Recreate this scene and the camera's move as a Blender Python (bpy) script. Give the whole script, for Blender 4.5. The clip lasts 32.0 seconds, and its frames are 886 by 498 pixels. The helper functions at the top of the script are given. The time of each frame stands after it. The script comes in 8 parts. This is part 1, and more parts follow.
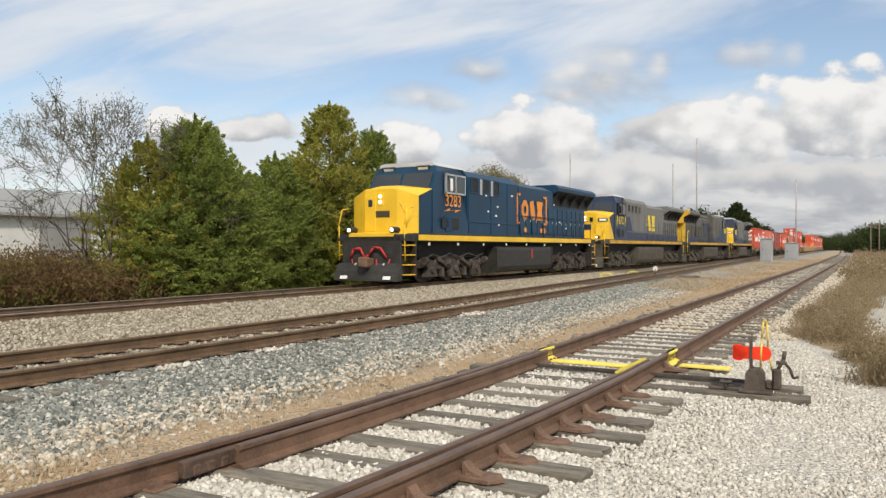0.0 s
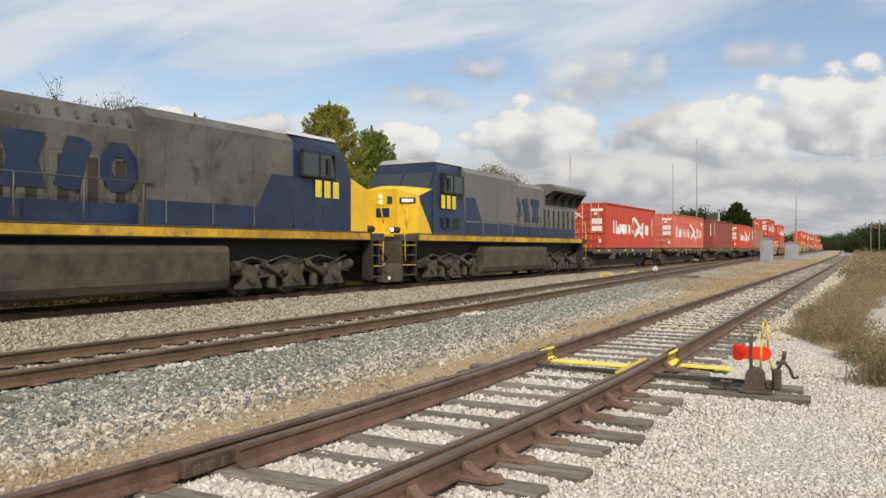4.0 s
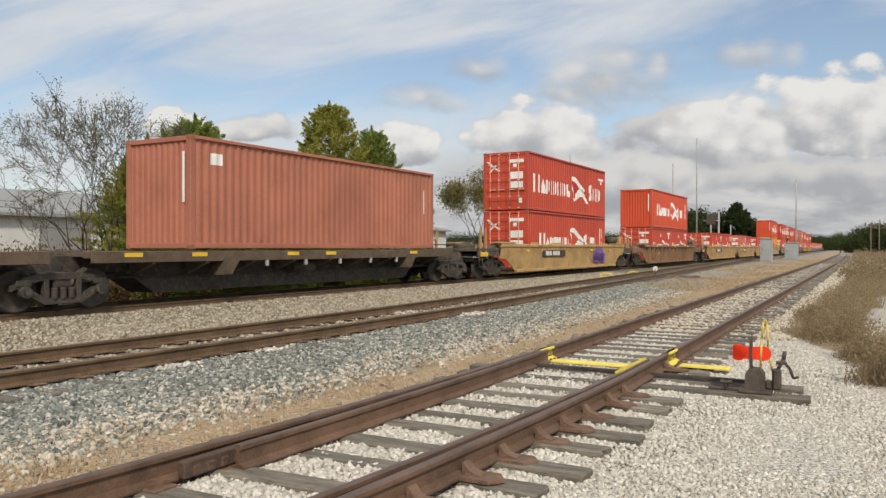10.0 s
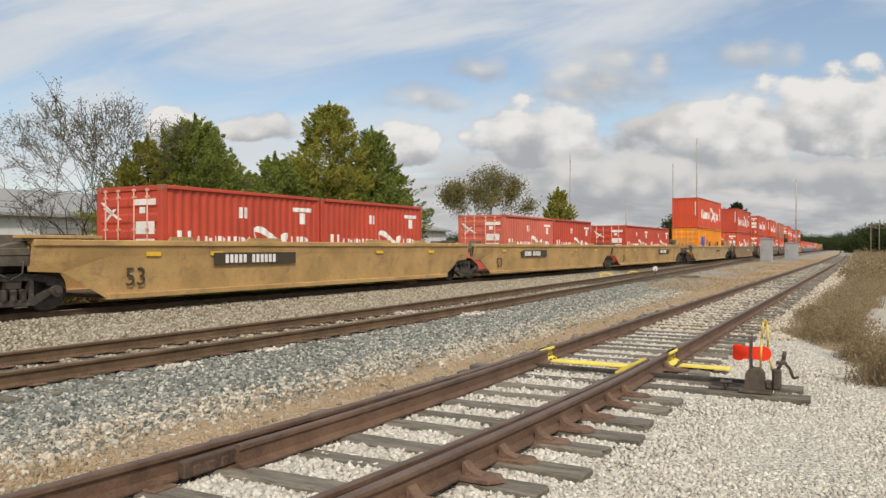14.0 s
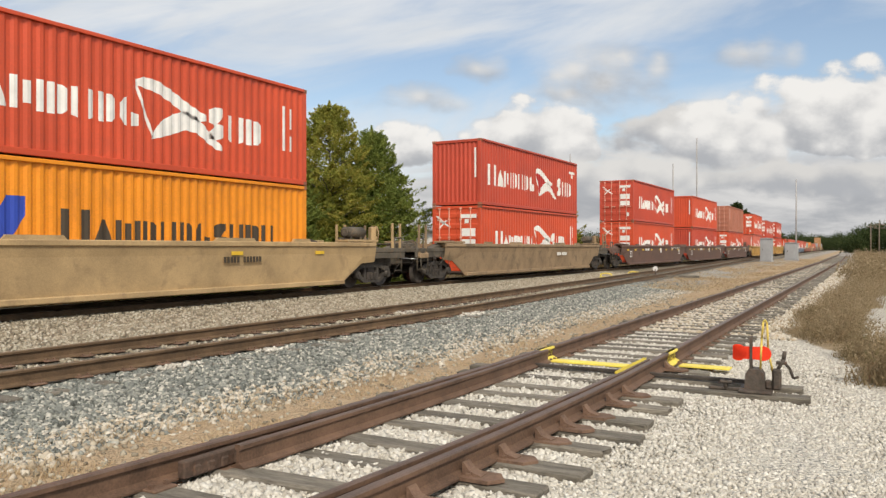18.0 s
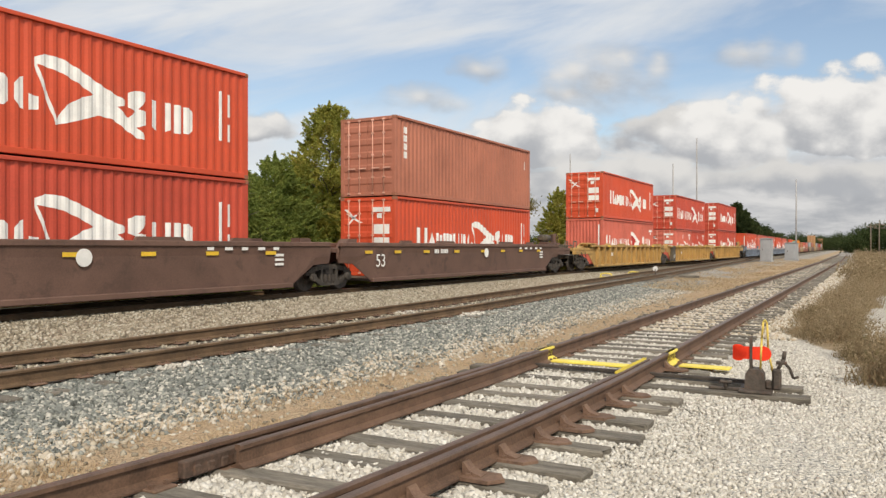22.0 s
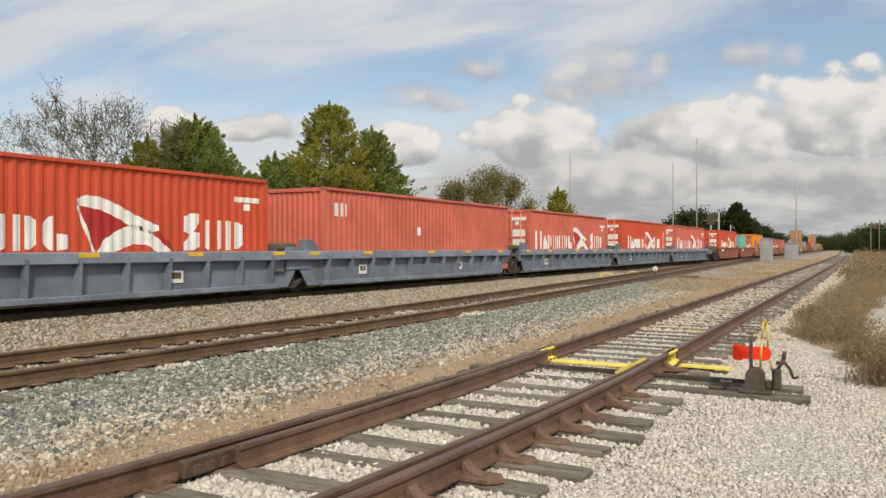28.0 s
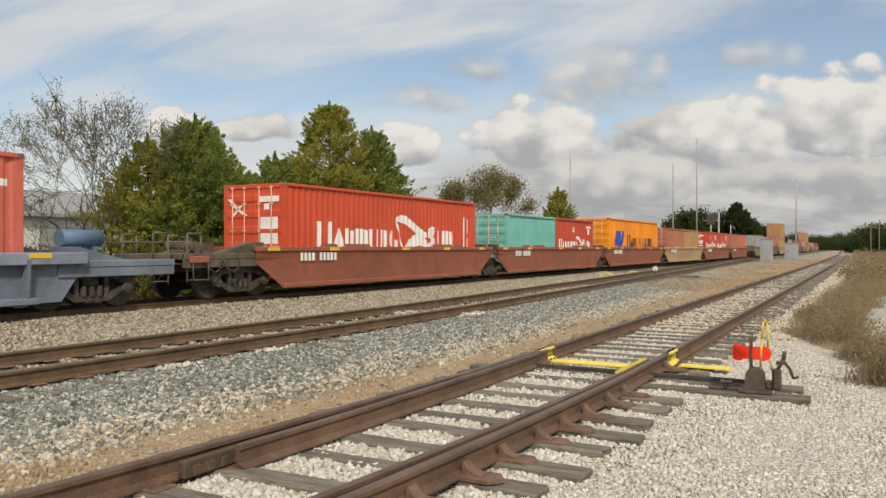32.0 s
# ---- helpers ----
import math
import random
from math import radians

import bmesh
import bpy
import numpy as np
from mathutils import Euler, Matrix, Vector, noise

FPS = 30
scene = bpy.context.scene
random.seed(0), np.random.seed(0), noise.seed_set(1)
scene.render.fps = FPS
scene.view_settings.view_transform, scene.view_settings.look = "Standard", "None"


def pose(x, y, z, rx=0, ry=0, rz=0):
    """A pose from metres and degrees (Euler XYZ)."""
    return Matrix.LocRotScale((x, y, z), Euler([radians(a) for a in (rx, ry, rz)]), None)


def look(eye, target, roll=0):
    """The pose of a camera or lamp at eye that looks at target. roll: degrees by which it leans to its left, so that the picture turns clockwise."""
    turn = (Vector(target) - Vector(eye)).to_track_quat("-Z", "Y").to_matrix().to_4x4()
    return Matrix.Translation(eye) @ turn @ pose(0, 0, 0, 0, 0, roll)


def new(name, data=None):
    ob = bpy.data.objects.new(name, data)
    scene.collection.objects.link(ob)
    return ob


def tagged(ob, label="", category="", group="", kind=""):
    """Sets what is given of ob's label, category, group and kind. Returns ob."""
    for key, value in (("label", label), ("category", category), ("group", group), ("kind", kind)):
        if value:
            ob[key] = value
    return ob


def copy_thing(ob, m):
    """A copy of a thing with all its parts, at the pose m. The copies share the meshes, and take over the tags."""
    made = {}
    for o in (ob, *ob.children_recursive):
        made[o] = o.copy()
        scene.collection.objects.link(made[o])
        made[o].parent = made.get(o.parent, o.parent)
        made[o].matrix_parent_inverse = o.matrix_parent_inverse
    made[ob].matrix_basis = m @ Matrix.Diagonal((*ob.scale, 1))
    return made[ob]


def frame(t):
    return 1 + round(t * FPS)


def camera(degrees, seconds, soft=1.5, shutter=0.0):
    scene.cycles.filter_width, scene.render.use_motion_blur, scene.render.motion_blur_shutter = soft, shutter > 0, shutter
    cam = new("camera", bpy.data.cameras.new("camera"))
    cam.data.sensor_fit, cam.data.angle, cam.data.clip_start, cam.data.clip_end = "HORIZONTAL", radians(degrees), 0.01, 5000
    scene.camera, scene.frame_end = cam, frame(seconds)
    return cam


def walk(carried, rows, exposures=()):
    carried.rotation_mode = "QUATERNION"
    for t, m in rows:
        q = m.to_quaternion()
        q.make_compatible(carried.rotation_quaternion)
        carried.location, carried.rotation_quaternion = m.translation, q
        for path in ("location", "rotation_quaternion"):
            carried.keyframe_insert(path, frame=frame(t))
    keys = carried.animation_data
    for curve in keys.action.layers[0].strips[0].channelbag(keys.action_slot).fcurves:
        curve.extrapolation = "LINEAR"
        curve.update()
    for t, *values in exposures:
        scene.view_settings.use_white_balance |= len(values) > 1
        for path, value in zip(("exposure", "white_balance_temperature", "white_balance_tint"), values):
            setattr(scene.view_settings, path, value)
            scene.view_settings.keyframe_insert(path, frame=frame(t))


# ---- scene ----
EYE = (0.0, 0.0, 1.308)
HEAD = 0.5151          # the camera's heading, to the left of the tracks
TILT = -0.0017
AIM = (math.cos(HEAD), math.sin(HEAD), 1.308 + math.tan(TILT))
cam = camera(59.25, 32.0, soft=1.4)
walk(cam, [(0.0, look(EYE, AIM)), (32.0, look(EYE, AIM))],
     [(0.0, 0.18, 6650, 10), (1.0, 0.32, 6650, 10), (2.0, 0.19, 6650, 10), (3.0, 0.19, 6650, 10), (5.5, -0.10, 6700, 10), (9.0, -0.06, 6700, 10), (12.0, 0.08, 6740, 10), (13.0, 0.0, 6750, 10), (19.0, 0.14, 6750, 10), (25.0, 0.08, 6780, 10), (28.0, 0.0, 6920, 10), (32.0, -0.04, 6950, 10)])

# ---- the plan: x runs along the tracks, y to their far side, rail heads at z = 0 ----
MAIN_Y = 16.44         # centre line of the main track
SPEED = 17.39          # the train, metres a second, towards -x


def bend(x):
    """How far the line has swung to the left at x."""
    c, w = 97.0, 12.0
    return 0.0357 * ((math.sqrt((x - c) ** 2 + w * w) + x - c) - (math.sqrt(c * c + w * w) - c)) / 2


def main_y(x):
    return MAIN_Y + bend(x)


def near_y(x):
    """Centre line of the turnout track in the foreground."""
    return 3.08 + (0.416 - 0.104 * x if x < 0 else 0.0065 * (8 - x) ** 2 if x < 8 else 0.0185 * (x - 8) if x < 90 else 1.517 + 0.03 * (x - 90))


def side_y(x):
    """Centre line of the middle track, which runs into the main track."""
    y = 8.82 + (0.0 if x < 8 else 0.0032 * (x - 8) ** 2 if x < 18 else 0.32 + 0.064 * (x - 18))
    return min(y, main_y(x) - 0.02)


# ---- light ----
SUN_TURN, SUN_HIGH = radians(220), radians(42)   # from +x towards +y; height
sun = new("sun", bpy.data.lights.new("sun", "SUN"))
sun.data.energy, sun.data.angle, sun.data.color = 3.0, radians(5), (1.0, 0.92, 0.80)
sun_way = Vector((math.cos(SUN_TURN) * math.cos(SUN_HIGH), math.sin(SUN_TURN) * math.cos(SUN_HIGH), math.sin(SUN_HIGH)))
sun.matrix_world = look(sun_way * 50, (0, 0, 0))


class Nodes:
    """Short hand for node trees."""

    def __init__(self, tree, keep=False):
        self.tree = tree
        if not keep:
            tree.nodes.clear()

    def add(self, kind, **settings):
        n = self.tree.nodes.new(kind)
        for key, value in settings.items():
            if key == "op":
                n.operation = value
            elif key == "blend":
                n.blend_type = value
            elif key == "dims":
                n.noise_dimensions = value
        return n

    def link(self, a, b):
        self.tree.links.new(a, b)

    def feed(self, socket, value):
        if isinstance(value, bpy.types.NodeSocket):
            self.link(value, socket)
        else:
            socket.default_value = value

    def math(self, op, a, b=0.0, c=None):
        n = self.add("ShaderNodeMath", op=op)
        self.feed(n.inputs[0], a)
        self.feed(n.inputs[1], b)
        if c is not None:
            self.feed(n.inputs[2], c)
        return n.outputs[0]

    def vec(self, op, a, b):
        n = self.add("ShaderNodeVectorMath", op=op)
        self.feed(n.inputs[0], a)
        self.feed(n.inputs[1], b)
        return n.outputs["Value"] if op == "DOT_PRODUCT" else n.outputs[0]

    def noise(self, where, scale, detail=4.0, rough=0.55, distort=0.0):
        n = self.add("ShaderNodeTexNoise")
        self.feed(n.inputs["Vector"], where)
        n.inputs["Scale"].default_value, n.inputs["Detail"].default_value = scale, detail
        n.inputs["Roughness"].default_value, n.inputs["Distortion"].default_value = rough, distort
        return n.outputs["Fac"]

    def step(self, value, low, high):
        n = self.add("ShaderNodeMapRange")
        n.interpolation_type = "SMOOTHSTEP"
        self.feed(n.inputs["Value"], value)
        self.feed(n.inputs["From Min"], low)
        self.feed(n.inputs["From Max"], high)
        return n.outputs[0]

    def mix(self, fac, a, b, blend="MIX"):
        n = self.add("ShaderNodeMixRGB", blend=blend)
        self.feed(n.inputs[0], fac)
        for socket, value in ((n.inputs[1], a), (n.inputs[2], b)):
            self.feed(socket, (*value, 1) if isinstance(value, tuple) and len(value) == 3 else value)
        return n.outputs[0]


def make_sky():
    world = bpy.data.worlds.new("sky")
    scene.world = world
    world.use_nodes = True
    k = Nodes(world.node_tree)
    way = k.add("ShaderNodeTexCoord").outputs["Generated"]
    air = k.add("ShaderNodeTexSky")
    air.sky_type, air.sun_disc = "NISHITA", False
    air.sun_elevation, air.sun_rotation = SUN_HIGH, radians(90) - SUN_TURN
    air.air_density, air.dust_density = 1.0, 0.6
    # directions as a flat map in front of the place: u to the right, v up
    fore, right = (math.cos(HEAD), math.sin(HEAD), 0.0), (math.sin(HEAD), -math.cos(HEAD), 0.0)
    depth = k.math("MAXIMUM", k.vec("DOT_PRODUCT", way, fore), 0.12)
    u = k.math("DIVIDE", k.vec("DOT_PRODUCT", way, right), depth)
    v = k.math("DIVIDE", k.vec("DOT_PRODUCT", way, (0.0, 0.0, 1.0)), depth)

    def blob(u0, v0, ru, rv, power):
        a = k.math("POWER", k.math("DIVIDE", k.math("SUBTRACT", u, u0), ru), 2.0)
        b = k.math("POWER", k.math("DIVIDE", k.math("SUBTRACT", v, v0), rv), 2.0)
        return k.math("MULTIPLY", k.math("EXPONENT", k.math("MULTIPLY", k.math("ADD", a, b), -1.0)), power)

    def total(items):
        s = items[0]
        for i in items[1:]:
            s = k.math("ADD", s, i)
        return s

    # heaped clouds, farthest first: each a body with a round lit top and a flat grey base
    flat = k.add("ShaderNodeCombineXYZ")
    k.link(u, flat.inputs[0])
    k.feed(flat.inputs[1], k.math("MULTIPLY", v, 1.35))
    place = flat.outputs[0]
    drift = k.add("ShaderNodeTexNoise")
    k.link(place, drift.inputs["Vector"])
    drift.inputs["Scale"].default_value, drift.inputs["Detail"].default_value, drift.inputs["Roughness"].default_value = 9.0, 7.0, 0.55
    pushed = k.add("ShaderNodeSeparateXYZ")
    k.link(drift.outputs["Color"], pushed.inputs[0])
    uu = k.math("ADD", u, k.math("MULTIPLY", k.math("SUBTRACT", pushed.outputs[0], 0.5), 0.085))
    vv = k.math("ADD", v, k.math("MULTIPLY", k.math("SUBTRACT", pushed.outputs[1], 0.5), 0.060))
    knobs = k.add("ShaderNodeTexVoronoi")
    knobs.feature = "SMOOTH_F1"
    k.link(place, knobs.inputs["Vector"])
    knobs.inputs["Scale"].default_value = 30.0
    lump = k.math("SUBTRACT", knobs.outputs["Distance"], 0.42)
    soft_grain = k.math("SUBTRACT", k.noise(place, 22.0, 6.0, 0.6), 0.5)

    def cumulus(under, cover, u0, v0, ru, up, down, bright, edge=0.30, dim=(0.40, 0.42, 0.455)):
        """Lays one cloud over the colours so far; gives colour and cover."""
        du = k.math("DIVIDE", k.math("SUBTRACT", uu, u0), ru)
        dv = k.math("SUBTRACT", vv, v0)
        high = k.math("MAXIMUM", k.math("DIVIDE", dv, up), k.math("DIVIDE", dv, -down))
        body = k.math("SUBTRACT", 1.0, k.math("ADD", k.math("MULTIPLY", du, du), k.math("MULTIPLY", high, high)))
        body = k.math("SUBTRACT", body, k.math("ADD", k.math("MULTIPLY", lump, 0.9), k.math("MULTIPLY", soft_grain, 0.9)))
        there = k.step(body, 0.0, edge)
        tall = k.math("ADD", k.math("DIVIDE", dv, up), k.math("ADD", k.math("MULTIPLY", soft_grain, 1.5), k.math("MULTIPLY", lump, -1.3)))
        tone = k.mix(k.step(tall, -0.75, 0.55), dim, (bright, bright, bright * 0.995))
        return k.mix(there, under, tone), k.math("MAXIMUM", cover, there)

    band = k.add("ShaderNodeCombineXYZ")
    k.link(u, band.inputs[0])
    k.feed(band.inputs[1], k.math("MULTIPLY", v, 4.5))
    low_tone = k.noise(band.outputs[0], 5.5, 7.0, 0.6, 0.4)
    heap_colour = k.mix(k.step(low_tone, 0.34, 0.66), (0.37, 0.39, 0.425), (0.64, 0.645, 0.655))
    # the layered bank low over the horizon
    heap = k.step(k.math("ADD", k.math("SUBTRACT", k.math("MULTIPLY", k.step(u, -0.30, 0.10), 0.120), v), k.math("MULTIPLY", k.math("SUBTRACT", low_tone, 0.45), 0.16)), -0.02, 0.03)
    for cloud in ((0.205, 0.215, 0.115, 0.060, 0.050, 0.70, 1.3), (0.40, 0.245, 0.075, 0.030, 0.024, 0.66, 1.6), (0.045, 0.232, 0.050, 0.024, 0.020, 0.66, 1.7), (-0.030, 0.185, 0.075, 0.028, 0.022, 0.70, 1.6),
                  (-0.345, 0.155, 0.055, 0.034, 0.026, 0.78, 0.35), (-0.235, 0.150, 0.055, 0.030, 0.024, 0.72, 0.5), (-0.050, 0.125, 0.060, 0.040, 0.030, 0.80, 0.4),
                  (0.315, 0.150, 0.135, 0.030, 0.040, 0.62, 0.6), (0.125, 0.138, 0.100, 0.060, 0.050, 0.79, 0.35), (0.520, 0.165, 0.150, 0.076, 0.055, 0.79, 0.35), (0.640, 0.150, 0.120, 0.060, 0.050, 0.78, 0.4),
                  (0.360, 0.132, 0.100, 0.052, 0.040, 0.78, 0.4), (0.225, 0.085, 0.130, 0.040, 0.030, 0.66, 0.6), (0.500, 0.085, 0.180, 0.030, 0.028, 0.62, 0.6)):
        heap_colour, heap = cumulus(heap_colour, heap, *cloud)
    # thin high sheets drawn out to the side
    lean = k.add("ShaderNodeCombineXYZ")
    k.feed(lean.inputs[0], k.math("ADD", u, k.math("MULTIPLY", v, 0.9)))
    k.feed(lean.inputs[1], k.math("SUBTRACT", k.math("MULTIPLY", v, 4.2), k.math("MULTIPLY", u, 1.1)))
    veil = k.noise(lean.outputs[0], 2.4, 8.0, 0.55, 0.5)
    open_sky = total([blob(-0.42, 0.265, 0.16, 0.04, 0.16), blob(-0.58, 0.19, 0.10, 0.05, 0.14), blob(-0.2, 0.20, 0.22, 0.035, 0.17), blob(0.0, 0.235, 0.16, 0.03, 0.22),
                      blob(0.57, 0.25, 0.24, 0.035, 0.42), blob(0.2, 0.155, 0.05, 0.03, 0.2), blob(0.50, 0.31, 0.24, 0.05, 0.26)])
    sheet = k.step(k.math("SUBTRACT", k.math("ADD", veil, k.math("MULTIPLY", k.step(v, 0.16, 0.4), 0.10)), open_sky), 0.26, 0.62)
    sheet = k.math("ADD", 0.08, k.math("MULTIPLY", sheet, 0.88))
    sheet_colour = k.mix(k.noise(lean.outputs[0], 4.0, 6.0), (0.55, 0.61, 0.69), (0.83, 0.85, 0.87))
    high = k.add("ShaderNodeBackground")
    k.feed(high.inputs["Color"], sheet_colour)
    high.inputs["Strength"].default_value = 0.95
    low = k.add("ShaderNodeBackground")
    k.feed(low.inputs["Color"], heap_colour)
    low.inputs["Strength"].default_value = 1.0
    clear = k.add("ShaderNodeBackground")
    k.link(air.outputs[0], clear.inputs["Color"])
    clear.inputs["Strength"].default_value = 0.12

    def shade(fac, a, b):
        n = k.add("ShaderNodeMixShader")
        k.feed(n.inputs[0], fac)
        k.link(a.outputs[0], n.inputs[1])
        k.link(b.outputs[0], n.inputs[2])
        return n

    both = shade(heap, shade(sheet, clear, high), low)
    out = k.add("ShaderNodeOutputWorld")
    k.link(both.outputs[0], out.inputs["Surface"])


make_sky()


# ---- materials ----
def mat(name, base, rough=0.6, metal=0.0, var=0.16, scale=1.5, grain=40.0, bump=0.15, dirt=None, dirt_amount=0.45, stretch=(1, 1, 1), tone=0.0, spec=0.4, low_dirt=0.0):
    """Paint, metal, wood or soil: a base colour with broad and fine variation, stains of a second colour, and fine relief."""
    m = bpy.data.materials.new(name)
    m.use_nodes = True
    k = Nodes(m.node_tree)
    info = k.add("ShaderNodeObjectInfo")
    where = k.vec("ADD", k.add("ShaderNodeTexCoord").outputs["Object"], k.vec("MULTIPLY", info.outputs["Random"], (37.0, 91.0, 53.0)))
    drawn = k.vec("MULTIPLY", where, stretch)
    broad, fine = k.noise(drawn, scale, 5.0, 0.6), k.noise(drawn, grain, 3.0, 0.6)
    amount = k.math("ADD", k.math("MULTIPLY", broad, 0.65), k.math("MULTIPLY", fine, 0.35))
    dark, light = tuple(c * (1 - 2 * var) for c in base), tuple(min(c * (1 + 2 * var), 0.95) for c in base)
    colour = k.mix(k.step(amount, 0.25, 0.75), dark, light)
    if tone:
        colour = k.mix(1.0, colour, k.mix(info.outputs["Random"], (1 - tone,) * 3, (1 + tone,) * 3), "MULTIPLY")
    if dirt:
        spots = k.noise(drawn, scale * 2.3, 7.0, 0.7, 0.3)
        colour = k.mix(k.math("MULTIPLY", k.step(spots, 0.5, 0.72), dirt_amount), colour, dirt)
    shader = k.add("ShaderNodeBsdfPrincipled")
    k.feed(shader.inputs["Base Color"], colour)
    k.feed(shader.inputs["Roughness"], k.math("ADD", k.math("MULTIPLY", broad, 0.25), rough - 0.12))
    shader.inputs["Metallic"].default_value = metal
    shader.inputs["Specular IOR Level"].default_value = spec
    if bump:
        b = k.add("ShaderNodeBump")
        b.inputs["Strength"].default_value, b.inputs["Distance"].default_value = bump, 0.02
        k.feed(b.inputs["Height"], fine)
        k.link(b.outputs[0], shader.inputs["Normal"])
    k.link(shader.outputs[0], k.add("ShaderNodeOutputMaterial").inputs["Surface"])
    return m


def glow(name, colour, power):
    m = bpy.data.materials.new(name)
    m.use_nodes = True
    k = Nodes(m.node_tree)
    e = k.add("ShaderNodeEmission")
    e.inputs["Color"].default_value, e.inputs["Strength"].default_value = (*colour, 1), power
    k.link(e.outputs[0], k.add("ShaderNodeOutputMaterial").inputs["Surface"])
    return m


RUST = (0.16, 0.075, 0.04)
GRIME = (0.06, 0.05, 0.04)
paint = {
    "red": mat("red_paint", (0.485, 0.066, 0.035), 0.5, var=0.10, scale=0.6, grain=25, bump=0.05, dirt=(0.42, 0.07, 0.035), dirt_amount=0.5),
    "bright": mat("bright_red_paint", (0.575, 0.078, 0.030), 0.45, var=0.08, scale=0.6, grain=25, bump=0.05, dirt=(0.44, 0.075, 0.035), dirt_amount=0.4),
    "faded": mat("faded_red_paint", (0.58, 0.14, 0.095), 0.6, var=0.12, scale=0.6, grain=25, bump=0.05, dirt=(0.4, 0.09, 0.06), dirt_amount=0.55),
    "maroon": mat("maroon_paint", (0.27, 0.062, 0.045), 0.5, var=0.12, scale=0.5, grain=25, bump=0.05, dirt=(0.19, 0.055, 0.04), dirt_amount=0.5),
    "brown": mat("brown_paint", (0.40, 0.15, 0.095), 0.6, var=0.12, scale=0.5, grain=25, bump=0.05, dirt=(0.28, 0.1, 0.06), dirt_amount=0.5),
    "orange": mat("orange_paint", (0.80, 0.27, 0.015), 0.5, var=0.10, scale=0.6, grain=25, bump=0.05, dirt=(0.5, 0.17, 0.02), dirt_amount=0.4),
    "teal": mat("teal_paint", (0.16, 0.45, 0.40), 0.5, var=0.10, scale=0.6, grain=25, bump=0.05),
    "grey": mat("grey_paint", (0.30, 0.32, 0.34), 0.5, var=0.10, scale=0.6, grain=25, bump=0.05, dirt=RUST),
    "tan": mat("tan_paint", (0.42, 0.23, 0.10), 0.65, var=0.14, scale=0.7, grain=30, bump=0.08, dirt=(0.20, 0.12, 0.06), dirt_amount=0.6),
}
car_paint = {
    "yellow": mat("weathered_yellow_steel", (0.45, 0.285, 0.115), 0.65, var=0.16, scale=0.8, grain=30, bump=0.1, dirt=(0.23, 0.15, 0.08), dirt_amount=0.75),
    "tan": mat("weathered_tan_steel", (0.43, 0.30, 0.155), 0.7, var=0.14, scale=0.8, grain=30, bump=0.1, dirt=(0.22, 0.15, 0.085), dirt_amount=0.5),
    "rib_brown": mat("brown_steel", (0.24, 0.14, 0.08), 0.7, var=0.18, scale=0.8, grain=30, bump=0.1, dirt=(0.10, 0.07, 0.045), dirt_amount=0.8),
    "rib_yellow": mat("ochre_steel", (0.44, 0.27, 0.09), 0.7, var=0.18, scale=0.8, grain=30, bump=0.1, dirt=(0.20, 0.12, 0.055), dirt_amount=0.75),
    "umber": mat("dark_brown_steel", (0.145, 0.083, 0.062), 0.65, var=0.14, scale=0.8, grain=30, bump=0.1, dirt=(0.07, 0.045, 0.035), dirt_amount=0.7),
    "drab": mat("drab_brown_steel", (0.29, 0.20, 0.115), 0.7, var=0.18, scale=0.8, grain=30, bump=0.1, dirt=(0.10, 0.075, 0.05), dirt_amount=0.8),
    "blue": mat("blue_grey_steel", (0.17, 0.20, 0.25), 0.65, var=0.2, scale=0.8, grain=30, bump=0.1, dirt=(0.12, 0.10, 0.08), dirt_amount=0.75),
    "oxide": mat("red_oxide_steel", (0.30, 0.10, 0.06), 0.65, var=0.14, scale=0.8, grain=30, bump=0.1, dirt=(0.16, 0.075, 0.05), dirt_amount=0.7),
}
M_BLUE_CHORD = mat("pale_blue_grey_steel", (0.22, 0.255, 0.32), 0.6, var=0.16, scale=0.8, grain=30, bump=0.1, dirt=(0.16, 0.14, 0.12), dirt_amount=0.6)
M_EMBLEM = mat("deep_red_marking", (0.42, 0.028, 0.022), 0.5, var=0.1, bump=0.0)
M_WHITE = mat("white_marking", (0.78, 0.77, 0.74), 0.6, var=0.08, scale=2, bump=0.0)
M_YELLOW = mat("yellow_reflector", (0.75, 0.48, 0.04), 0.5, var=0.1, bump=0.0)
M_BLUE_MARK = mat("blue_marking", (0.03, 0.07, 0.42), 0.5, var=0.08, bump=0.0)
M_DARK_MARK = mat("dark_marking", (0.06, 0.045, 0.03), 0.6, var=0.08, bump=0.0)
M_PURPLE = mat("purple_spray", (0.18, 0.10, 0.33), 0.6, var=0.15, bump=0.0)
M_RED_MARK = mat("red_spot", (0.55, 0.03, 0.03), 0.5, var=0.1, bump=0.0)
M_STEEL = mat("galvanised_steel", (0.52, 0.53, 0.53), 0.4, metal=0.6, var=0.1)
M_ROD = mat("painted_rod", (0.66, 0.36, 0.27), 0.5, var=0.15)
M_CASTING = mat("corner_casting_steel", (0.30, 0.12, 0.07), 0.7, var=0.25, dirt=GRIME)
M_UNDER = mat("grimy_running_gear", (0.055, 0.045, 0.038), 0.75, var=0.3, scale=3, dirt=(0.11, 0.085, 0.06), dirt_amount=0.7)
M_FRAME = mat("grimy_deck_steel", (0.10, 0.085, 0.065), 0.75, var=0.3, scale=2, dirt=(0.20, 0.13, 0.07), dirt_amount=0.8)
# the pale dust colour also paints speckled highlights on the dark steel
M_GEAR = mat("dusty_highlit_bogie_steel", (0.052, 0.044, 0.037), 0.7, var=0.3, scale=4, dirt=(0.22, 0.18, 0.14), dirt_amount=0.55)
